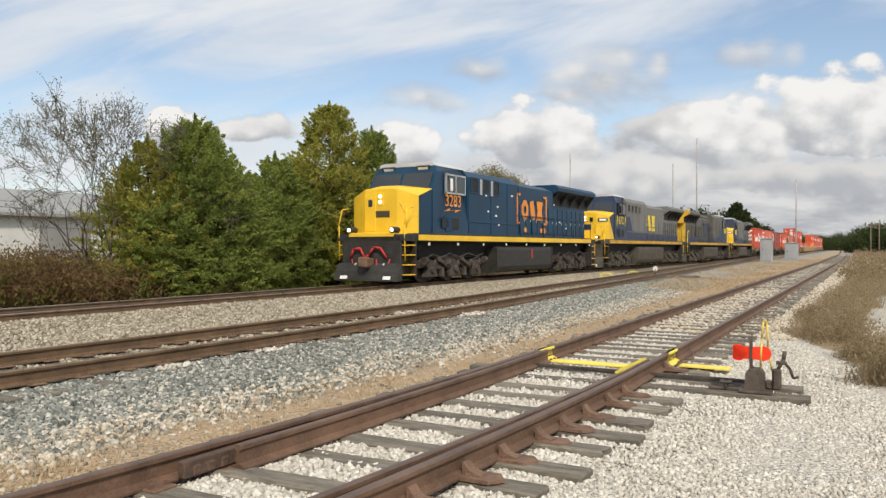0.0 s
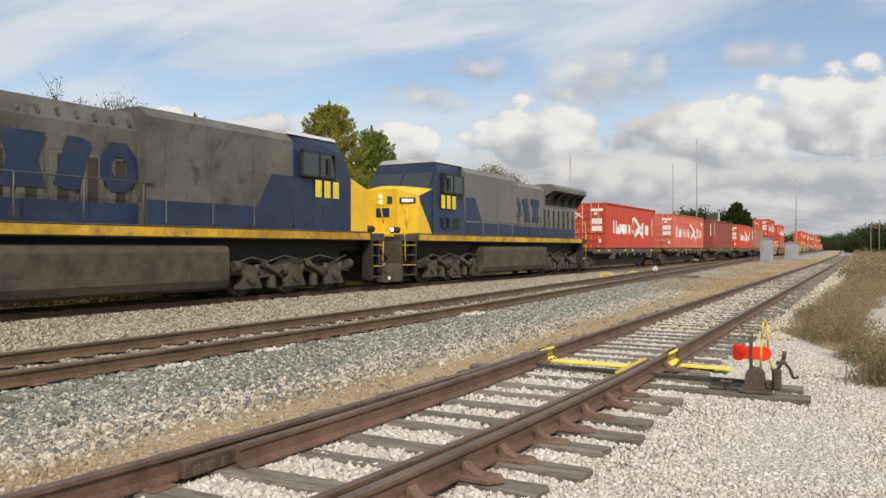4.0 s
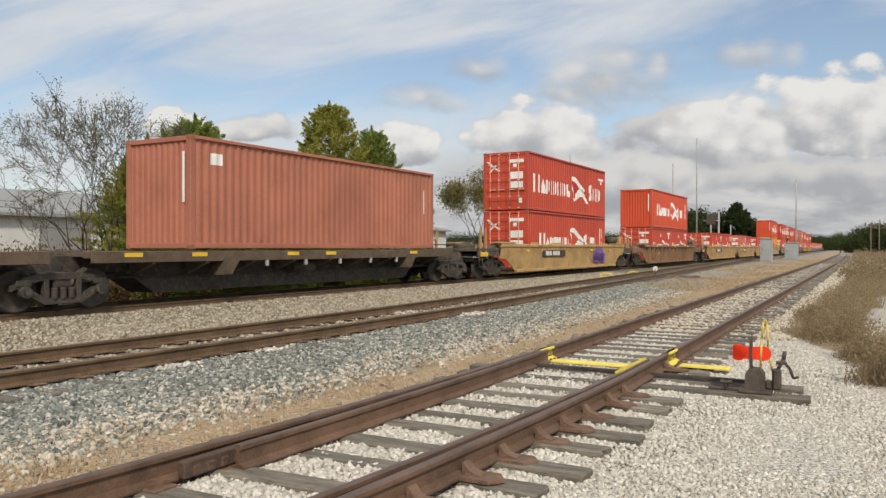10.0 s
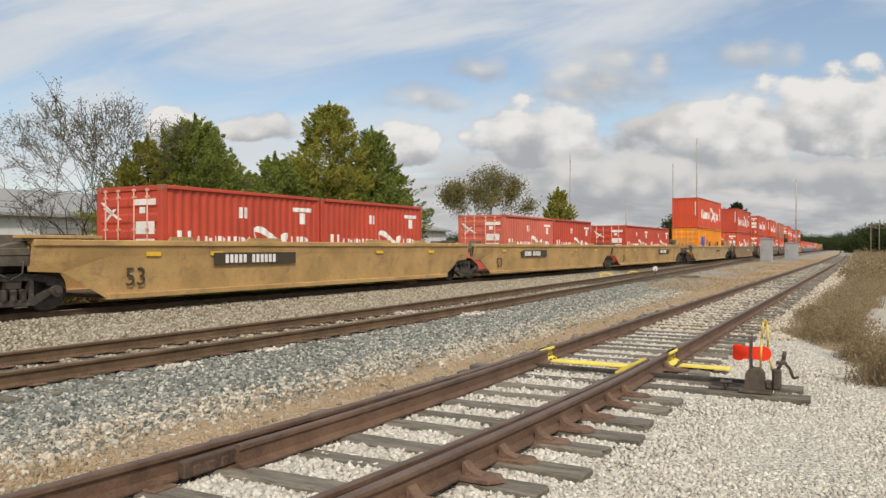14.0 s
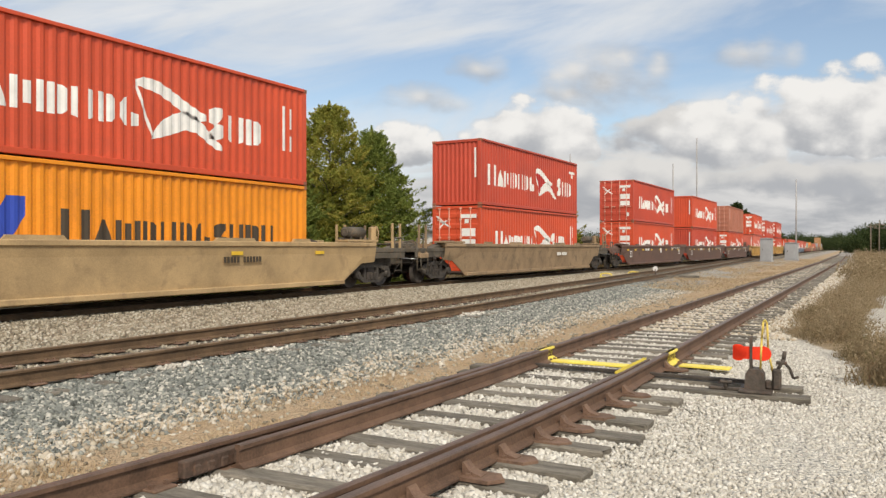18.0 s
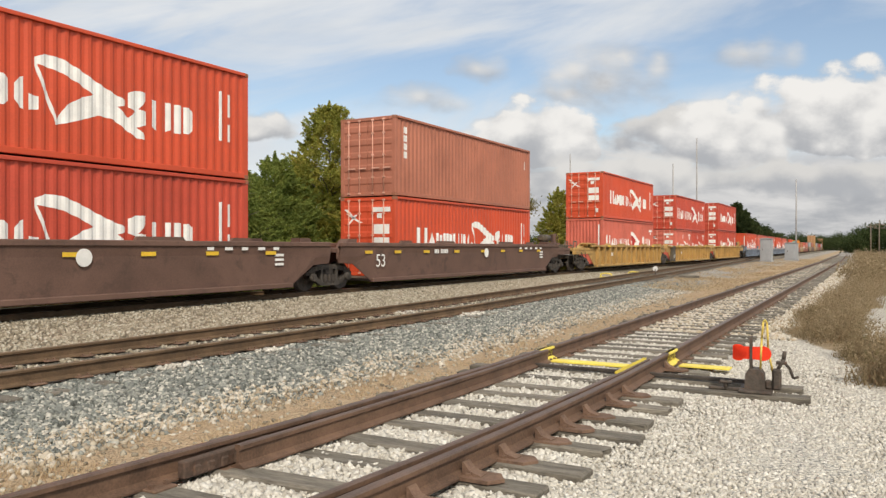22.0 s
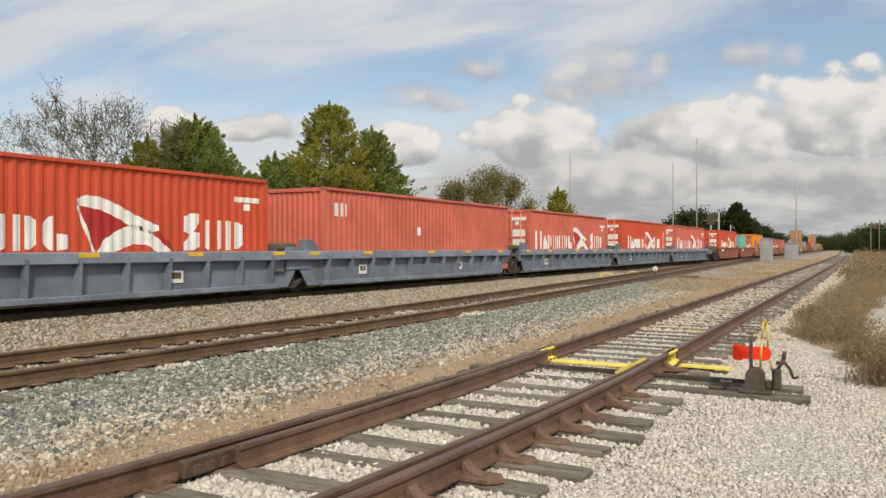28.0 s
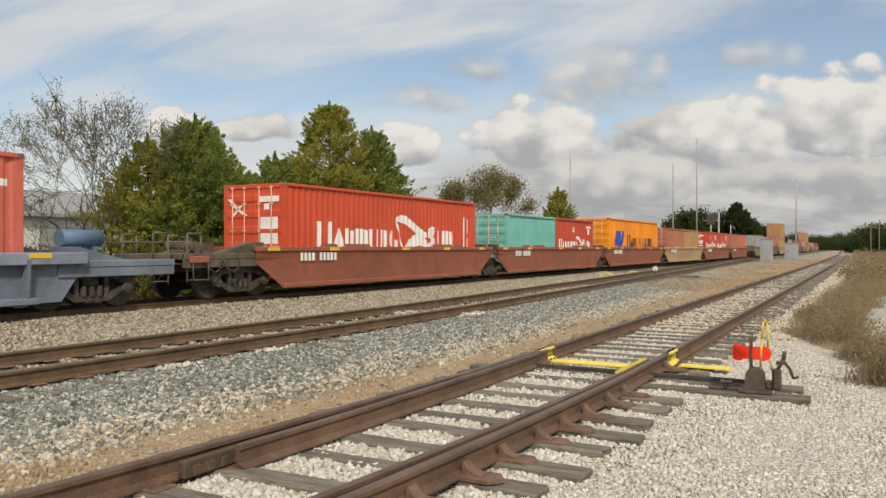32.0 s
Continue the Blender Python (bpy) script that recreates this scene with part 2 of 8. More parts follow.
M_DUSTY = mat("rusty_dusty_steel", (0.105, 0.076, 0.052), 0.75, var=0.25, scale=3, dirt=RUST)
M_TANK = mat("blue_tank_paint", (0.10, 0.18, 0.28), 0.5)
M_WHEEL = mat("wheel_steel", (0.07, 0.06, 0.052), 0.6, metal=0.3, var=0.3, scale=6, dirt=RUST)
M_TREAD = mat("polished_tread", (0.38, 0.36, 0.34), 0.3, metal=0.9, var=0.1)
M_RAIL = mat("rusty_rail", (0.135, 0.080, 0.052), 0.7, metal=0.1, var=0.25, scale=3, grain=60, dirt=(0.21, 0.12, 0.075), dirt_amount=0.6)
M_HEAD = mat("worn_rail_head", (0.135, 0.092, 0.072), 0.5, metal=0.3, var=0.2, scale=3, grain=60)
M_HEAD_TAN = mat("dusty_rail_head", (0.17, 0.118, 0.072), 0.6, metal=0.2, var=0.2, scale=3, grain=60)
M_RAIL_TAN = mat("dusty_rail", (0.135, 0.085, 0.048), 0.75, metal=0.1, var=0.25, scale=3, grain=60, dirt=(0.12, 0.078, 0.044), dirt_amount=0.6)
M_TIE = mat("weathered_sleeper", (0.17, 0.15, 0.12), 0.85, var=0.3, scale=3, grain=18, bump=0.6, stretch=(5, 0.7, 4), dirt=(0.06, 0.05, 0.04), dirt_amount=0.8, tone=0.22)
M_PLATE = mat("rusty_plate", (0.165, 0.10, 0.067), 0.8, var=0.25, scale=6, grain=60, dirt=(0.09, 0.045, 0.03))
M_IRON_DARK = mat("dark_rusty_iron", (0.085, 0.055, 0.04), 0.8, var=0.3, scale=8, dirt=RUST)
M_SPRAY = mat("yellow_paint_on_track", (0.85, 0.66, 0.11), 0.55, var=0.1, scale=4, dirt=(0.5, 0.38, 0.14), dirt_amount=0.35)


def ground_material():
    m = bpy.data.materials.new("gravel_and_soil")
    m.use_nodes = True
    k = Nodes(m.node_tree)
    where = k.add("ShaderNodeTexCoord").outputs["Object"]
    lane_node = k.add("ShaderNodeAttribute")
    lane_node.attribute_name = "lane"
    weed_node = k.add("ShaderNodeAttribute")
    weed_node.attribute_name = "weeds"
    wobble = k.math("SUBTRACT", k.math("ADD", k.math("MULTIPLY", k.noise(where, 0.9, 5.0, 0.65), 0.7), k.math("MULTIPLY", k.noise(where, 6.0, 4.0, 0.7), 0.5)), 0.6)
    lane = k.math("ADD", lane_node.outputs["Fac"], k.math("MULTIPLY", wobble, 0.20))
    cells = k.add("ShaderNodeTexVoronoi")
    k.feed(cells.inputs["Vector"], where)
    cells.inputs["Scale"].default_value = 22.0
    tint = cells.outputs["Color"]
    stone_tone = k.math("ADD", 0.62, k.math("MULTIPLY", k.vec("DOT_PRODUCT", tint, (0.33, 0.33, 0.33)), 0.75))
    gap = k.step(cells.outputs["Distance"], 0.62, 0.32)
    fine = k.noise(where, 60.0, 3.0, 0.6)
    broad = k.noise(where, 0.35, 5.0, 0.6)

    # between stones the colour is darkened, putting the gaps' shade into it
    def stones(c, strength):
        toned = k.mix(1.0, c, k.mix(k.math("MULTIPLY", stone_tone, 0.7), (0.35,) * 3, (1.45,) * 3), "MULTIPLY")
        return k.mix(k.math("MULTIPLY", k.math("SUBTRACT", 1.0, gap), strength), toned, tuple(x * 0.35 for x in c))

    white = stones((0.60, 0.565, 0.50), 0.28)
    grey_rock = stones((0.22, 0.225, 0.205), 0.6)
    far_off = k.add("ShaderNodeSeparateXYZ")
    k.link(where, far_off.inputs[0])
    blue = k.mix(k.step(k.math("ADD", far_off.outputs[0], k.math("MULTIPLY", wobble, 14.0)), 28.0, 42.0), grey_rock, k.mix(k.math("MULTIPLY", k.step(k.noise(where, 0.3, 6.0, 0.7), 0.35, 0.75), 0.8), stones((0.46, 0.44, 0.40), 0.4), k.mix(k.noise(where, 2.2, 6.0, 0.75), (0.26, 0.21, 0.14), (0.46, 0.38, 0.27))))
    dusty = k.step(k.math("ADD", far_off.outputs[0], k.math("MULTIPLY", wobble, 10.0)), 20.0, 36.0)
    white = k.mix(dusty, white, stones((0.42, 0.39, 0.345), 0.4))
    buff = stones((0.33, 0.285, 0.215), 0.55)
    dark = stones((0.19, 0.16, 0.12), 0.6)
    straw = k.mix(k.noise(where, 9.0, 5.0, 0.7), (0.40, 0.28, 0.17), (0.60, 0.47, 0.32))
    soil = k.mix(k.noise(where, 3.0, 6.0, 0.7), (0.10, 0.075, 0.04), (0.24, 0.19, 0.10))
    colour = white
    for edge, soft, nxt in ((0.185, 0.04, straw), (0.47, 0.09, blue), (0.84, 0.03, stones((0.26, 0.235, 0.195), 0.6)), (1.16, 0.03, buff), (1.87, 0.03, dark), (2.16, 0.04, buff), (2.33, 0.05, soil)):
        colour = k.mix(k.step(lane, edge - soft, edge + soft), colour, nxt)
    weeds = k.step(k.math("ADD", weed_node.outputs["Fac"], k.math("MULTIPLY", wobble, 0.8)), 0.35, 0.65)
    colour = k.mix(weeds, colour, k.mix(broad, straw, soil))
    colour = k.mix(k.math("MULTIPLY", broad, 0.35), colour, k.mix(1.0, colour, (0.72, 0.70, 0.66), "MULTIPLY"))
    shader = k.add("ShaderNodeBsdfPrincipled")
    k.feed(shader.inputs["Base Color"], colour)
    shader.inputs["Roughness"].default_value = 0.95
    shader.inputs["Specular IOR Level"].default_value = 0.15
    b = k.add("ShaderNodeBump")
    b.inputs["Strength"].default_value, b.inputs["Distance"].default_value = 0.9, 0.04
    k.feed(b.inputs["Height"], k.math("ADD", gap, k.math("MULTIPLY", fine, 0.4)))
    k.link(b.outputs[0], shader.inputs["Normal"])
    k.link(shader.outputs[0], k.add("ShaderNodeOutputMaterial").inputs["Surface"])
    return m


M_GROUND = ground_material()


# ---- mesh helpers ----
class Solid:
    """Gathers simple solids into one mesh."""

    def __init__(self):
        self.v, self.f, self.smooth = [], [], []

    def face(self, ids, smooth=False):
        self.f.append(ids)
        self.smooth.append(smooth)

    def box(self, x0, x1, y0, y1, z0, z1, c=0.0):
        """A box, its edges chamfered by c."""
        b = len(self.v)
        if c <= 0:
            self.v += [(x, y, z) for x in (x0, x1) for y in (y0, y1) for z in (z0, z1)]
            for q in ((0, 1, 3, 2), (4, 6, 7, 5), (0, 4, 5, 1), (2, 3, 7, 6), (0, 2, 6, 4), (1, 5, 7, 3)):
                self.face(tuple(b + i for i in q))
            return self
        lo, hi = (x0, y0, z0), (x1, y1, z1)
        ids = {}
        for i in range(8):
            s = (i >> 2 & 1, i >> 1 & 1, i & 1)
            for a in range(3):
                p = [hi[j] if s[j] else lo[j] for j in range(3)]
                for j in range(3):
                    if j != a:
                        p[j] += -c if s[j] else c
                ids[s, a] = len(self.v)
                self.v.append(tuple(p))
        for a in range(3):
            j, l = (a + 1) % 3, (a + 2) % 3
            for e in (0, 1):
                ring = []
                for p, q in ((0, 0), (1, 0), (1, 1), (0, 1)):
                    s = [0, 0, 0]
                    s[a], s[j], s[l] = e, p, q
                    ring.append(ids[tuple(s), a])
                self.face(tuple(ring if e else ring[::-1]))
            for p in (0, 1):
                for q in (0, 1):
                    s0, s1 = [0, 0, 0], [0, 0, 0]
                    s0[a], s0[j], s0[l] = 0, p, q
                    s1[a], s1[j], s1[l] = 1, p, q
                    self.face((ids[tuple(s0), j], ids[tuple(s1), j], ids[tuple(s1), l], ids[tuple(s0), l]))
        for i in range(8):
            s = (i >> 2 & 1, i >> 1 & 1, i & 1)
            self.face(tuple(ids[s, a] for a in range(3)))
        return self

    def rod(self, p, q, r, n=8, r2=None, smooth=True):
        p, q = Vector(p), Vector(q)
        axis = (q - p).normalized()
        side = axis.orthogonal().normalized()
        up = axis.cross(side)
        b = len(self.v)
        for end, rad in ((p, r), (q, r if r2 is None else r2)):
            for i in range(n):
                a = 2 * math.pi * i / n
                self.v.append(tuple(end + side * (rad * math.cos(a)) + up * (rad * math.sin(a))))
        for i in range(n):
            j = (i + 1) % n
            self.face((b + i, b + j, b + n + j, b + n + i), smooth)
        self.face(tuple(b + i for i in range(n))[::-1])
        self.face(tuple(b + n + i for i in range(n)))
        return self

    def pipe(self, points, r, n=6):
        for p, q in zip(points, points[1:]):
            self.rod(p, q, r, n)
        return self

    def prism(self, outline, axis, a, b):
        """An outline of (p, q) pushed along axis 'x', 'y' or 'z' from a to b."""
        put = {"x": lambda p, q, t: (t, p, q), "y": lambda p, q, t: (p, t, q), "z": lambda p, q, t: (p, q, t)}[axis]
        s, n = len(self.v), len(outline)
        for t in (a, b):
            self.v += [put(p, q, t) for p, q in outline]
        for i in range(n):
            j = (i + 1) % n
            self.face((s + i, s + j, s + n + j, s + n + i))
        self.face(tuple(s + i for i in range(n))[::-1])
        self.face(tuple(s + n + i for i in range(n)))
        return self

    def grid(self, rows, smooth=False):
        """A sheet through rows of points."""
        s, n = len(self.v), len(rows[0])
        for row in rows:
            self.v += [tuple(p) for p in row]
        for i in range(len(rows) - 1):
            for j in range(n - 1):
                a = s + i * n + j
                self.face((a, a + 1, a + n + 1, a + n), smooth)
        return self

    def lathe(self, prof, n, axis="y", smooth=True):
        """A ring of profile points (radius, place along the axis) turned round the axis."""
        b, k = len(self.v), len(prof)
        for i in range(n):
            a = 2 * math.pi * i / n
            c, d = math.cos(a), math.sin(a)
            self.v += [(r * c, t, r * d) if axis == "y" else (t, r * c, r * d) for r, t in prof]
        for i in range(n):
            j = (i + 1) % n
            for m in range(k - 1):
                self.face((b + i * k + m, b + i * k + m + 1, b + j * k + m + 1, b + j * k + m), smooth)
        return self

    def hoop(self, radius, r, n=16, k=6):
        """A ring of tube round the x axis."""
        prof = [(radius + r * math.cos(2 * math.pi * i / k), r * math.sin(2 * math.pi * i / k)) for i in range(k + 1)]
        return self.lathe(prof, n, "x")

    def mesh(self, name, material):
        me = bpy.data.meshes.new(name)
        me.from_pydata(self.v, [], self.f)
        me.polygons.foreach_set("use_smooth", self.smooth)
        for m in material if isinstance(material, (list, tuple)) else [material]:
            me.materials.append(m)
        return me


def part(name, shape, material, parent, label="", at=None):
    """One mesh object under a thing or under a part."""
    me = shape if isinstance(shape, bpy.types.Mesh) else shape.mesh(name, material)
    ob = new(name, me)
    ob.parent = parent
    if at is not None:
        ob.matrix_basis = at
    if label:
        tagged(ob, label)
    return ob


def thing(name, label, category, group="", at=None, kind=""):
    ob = new(name)
    ob.empty_display_size = 0.1
    if at is not None:
        ob.matrix_basis = at
    return tagged(ob, label, category, group, kind)


def whole(name, shape, material, label, category, group="", at=None, kind=""):
    """A thing that is one mesh."""
    ob = new(name, shape if isinstance(shape, bpy.types.Mesh) else shape.mesh(name, material))
    if at is not None:
        ob.matrix_basis = at
    return tagged(ob, label, category, group, kind)


def raw_mesh(name, verts, faces, material):
    """A mesh from arrays of points and of equal-sided faces."""
    me = bpy.data.meshes.new(name)
    n, k = faces.shape
    me.vertices.add(len(verts))
    me.vertices.foreach_set("co", np.asarray(verts, np.float32).ravel())
    me.loops.add(n * k)
    me.loops.foreach_set("vertex_index", faces.astype(np.int32).ravel())
    me.polygons.add(n)
    me.polygons.foreach_set("loop_start", np.arange(0, n * k, k, dtype=np.int32))
    me.update(calc_edges=True)
    for m in material if isinstance(material, (list, tuple)) else [material]:
        me.materials.append(m)
    return me


# ---- ground ----
def lane_of(x, y):
    """0 on the near track, 1 on the middle one, 2 on the main one; on from there beyond them."""
    a, c = near_y(x), main_y(x)
    b = min(side_y(x), c - 3.5)
    b = max(b, a + 1.0)
    if y < a:
        return (y - a) / 5.0
    if y < b:
        return (y - a) / (b - a)
    if y < c:
        return 1 + (y - b) / (c - b)
    return 2 + (y - c) / 10.0


def weed_edge(x):
    """Where the weeds beside the near track begin."""
    e = 0.36 + 0.21 * (x - 10) if x < 16 else near_y(x) - min(1.61 + 0.022 * (x - 16), 2.3)
    return e + 0.35 * noise.noise((x * 0.45, 1.5, 2.0)) + 0.15 * noise.noise((x * 1.7, 4.5, 2.0))


def weeds_at(x, y):
    if x < 9.3:
        return 0.0
    edge = weed_edge(x)
    inside = min(1.0, max(0.0, (edge - y) / 0.5 + 0.3)) * min(1.0, (x - 9.3) / 1.0)
    if x < 40:                      # a gravel drive lies beyond the strip of weeds
        low = edge - 1.25 - 0.03 * (x - 10)
        inside *= max(min(1.0, max(0.0, (y - low) / 0.4)), min(1.0, max(0.0, (low - 2.2 - y) / 0.4)))
    return inside


def ground_height(x, y):
    l = lane_of(x, y)
    knots = ((-400, -0.5), (-8, -0.5), (-1.2, -0.30), (-0.35, -0.235), (0.0, -0.20), (0.15, -0.205), (0.29, -0.31), (0.45, -0.34), (0.72, -0.25), (0.86, -0.205), (1.1, -0.195), (1.3, -0.27), (1.6, -0.29), (1.82, -0.21), (2.1, -0.20), (2.3, -0.5), (2.6, -0.62), (400, -0.7))
    for (p, a), (q, b) in zip(knots, knots[1:]):
        if p <= l <= q:
            return a + (b - a) * (l - p) / (q - p)
    return -0.6


def make_ground():
    xs = [-2500, -400, -120, -60, -30] + list(np.arange(-20, 26, 0.4)) + list(np.arange(26, 60, 1.0)) + list(np.arange(60, 180, 4.0)) + [180, 220, 280, 360, 480, 640, 900, 1400, 2200, 3500]
    ys = [-2500, -600, -200, -90, -45, -25, -15] + list(np.arange(-10, -3, 0.8)) + list(np.arange(-3, 27, 0.25)) + list(np.arange(27, 45, 1.5)) + [45, 60, 90, 150, 300, 700, 2500]
    verts, lanes, weeds = [], [], []
    for x in xs:
        for y in ys:
            l = lane_of(x, y)
            w = weeds_at(x, y)
            z = ground_height(x, y) + 0.05 * w
            if abs(x) < 60 and -10 < y < 30:
                z += 0.02 * noise.noise((x * 0.9, y * 0.9, 0)) + 0.012 * noise.noise((x * 3.1, y * 3.1, 5))
            verts.append((x, y, z))
            lanes.append(l)
            weeds.append(w)
    n = len(ys)
    i, j = np.meshgrid(np.arange(len(xs) - 1), np.arange(n - 1), indexing="ij")
    a = (i * n + j).ravel()
    me = raw_mesh("ground", np.array(verts), np.stack([a, a + n, a + n + 1, a + 1], 1), M_GROUND)
    for name, values in (("lane", lanes), ("weeds", weeds)):
        me.attributes.new(name, "FLOAT", "POINT").data.foreach_set("value", values)
    me.polygons.foreach_set("use_smooth", [True] * len(me.polygons))
    whole("ground", me, None, "flat railway land of gravel, ballast and dry soil", "ground", kind="structure")


make_ground()


def space_ties():
    rng = np.random.default_rng(3)
    out = [x for x in np.arange(-15.6, 4.0, 0.54)] + [4.46, 4.96, 5.56, 6.05, 6.57, 7.20, 7.70]
    x = 9.55
    while x < 150:
        out.append(x)
        x += 0.55 + rng.normal(0, 0.02)
    return np.array(out)


NEAR_TIES = space_ties()


def on_tie(x, y, margin=0.10):
    """Whether a sleeper of the near track lies there."""
    return -1.35 < y - near_y(x) < 1.3 and np.abs(NEAR_TIES - x - 0.017 * (y - near_y(x))).min() < margin


def stones_mesh(name, spots, sizes, material, seed):
    """Many angular stones: spots (x, y, z) and sizes."""
    rng = np.random.default_rng(seed)
    n = len(spots)
    cube = np.array([(x, y, z) for x in (-1, 1) for y in (-1, 1) for z in (-1, 1)], float) * 0.5
    quads = np.array([(0, 1, 3, 2), (4, 6, 7, 5), (0, 4, 5, 1), (2, 3, 7, 6), (0, 2, 6, 4), (1, 5, 7, 3)])
    pts = cube[None] * rng.uniform(0.62, 1.15, (n, 8, 3)) * np.stack([rng.uniform(0.8, 1.3, n), rng.uniform(0.7, 1.1, n), rng.uniform(0.5, 0.9, n)], 1)[:, None]
    q = rng.normal(size=(n, 4))
    q /= np.linalg.norm(q, axis=1, keepdims=True)
    w, x, y, z = q.T
    rot = np.stack([1 - 2 * (y * y + z * z), 2 * (x * y - z * w), 2 * (x * z + y * w), 2 * (x * y + z * w), 1 - 2 * (x * x + z * z), 2 * (y * z - x * w), 2 * (x * z - y * w), 2 * (y * z + x * w), 1 - 2 * (x * x + y * y)], 1).reshape(n, 3, 3)
    pts = np.einsum("nij,nkj->nki", rot, pts * np.asarray(sizes)[:, None, None]) + np.asarray(spots)[:, None]
    faces = (quads[None] + 8 * np.arange(n)[:, None, None]).reshape(-1, 4)
    return raw_mesh(name, pts.reshape(-1, 3), faces, material)


def stone_material(name, tones):
    m = bpy.data.materials.new(name)
    m.use_nodes = True
    k = Nodes(m.node_tree)
    r = k.add("ShaderNodeNewGeometry").outputs["Random Per Island"]
    ramp = k.add("ShaderNodeValToRGB")
    k.link(r, ramp.inputs[0])
    ramp.color_ramp.interpolation = "LINEAR"
    e = ramp.color_ramp.elements
    while len(e) < len(tones):
        e.new(0.5)
    for i, c in enumerate(tones):
        e[i].position = i / (len(tones) - 1)
        e[i].color = (*c, 1)
    where = k.add("ShaderNodeTexCoord").outputs["Object"]
    colour = k.mix(k.noise(where, 70.0, 4.0, 0.65), k.mix(1.0, ramp.outputs[0], (0.72, 0.71, 0.69), "MULTIPLY"), k.mix(1.0, ramp.outputs[0], (1.2, 1.2, 1.2), "MULTIPLY"))
    s = k.add("ShaderNodeBsdfPrincipled")
    k.feed(s.inputs["Base Color"], colour)
    s.inputs["Roughness"].default_value = 0.9
    s.inputs["Specular IOR Level"].default_value = 0.2
    k.link(s.outputs[0], k.add("ShaderNodeOutputMaterial").inputs["Surface"])
    return m


M_STONE_WHITE = stone_material("limestone_gravel", [(0.40, 0.37, 0.32), (0.50, 0.47, 0.415), (0.56, 0.53, 0.47), (0.62, 0.59, 0.53), (0.74, 0.71, 0.65)])
M_STONE_CREAM = stone_material("cream_stones", [(0.34, 0.28, 0.20), (0.46, 0.40, 0.31), (0.58, 0.52, 0.43), (0.66, 0.61, 0.53), (0.45, 0.36, 0.25)])
M_STONE_BLUE = stone_material("granite_ballast", [(0.085, 0.09, 0.082), (0.165, 0.175, 0.16), (0.235, 0.245, 0.225), (0.31, 0.315, 0.28), (0.60, 0.57, 0.50)])
M_STONE_BUFF = stone_material("buff_ballast", [(0.20, 0.17, 0.125), (0.30, 0.26, 0.195), (0.36, 0.315, 0.24), (0.42, 0.38, 0.30), (0.52, 0.48, 0.40)])


def scatter(count, x0, x1, y_low, y_high, seed, keep=None, power=1.7):
    """Random spots, denser towards x0; y_low and y_high are functions of x."""
    rng = np.random.default_rng(seed)
    out = []
    while len(out) < count:
        x = x0 + (x1 - x0) * rng.random() ** power
        a, b = y_low(x), y_high(x)
        y = a + (b - a) * rng.random()
        if keep and not keep(x, y, rng):
            continue
        out.append((x, y, ground_height(x, y)))
    return np.array(out)


def in_view(x, y, margin=0.06):
    """Inside the wedge that the place is seen in."""
    d = x * math.cos(HEAD) + y * math.sin(HEAD)
    return d > 1.6 and abs(x * math.sin(HEAD) - y * math.cos(HEAD)) < d * (0.57 + margin) + 0.2


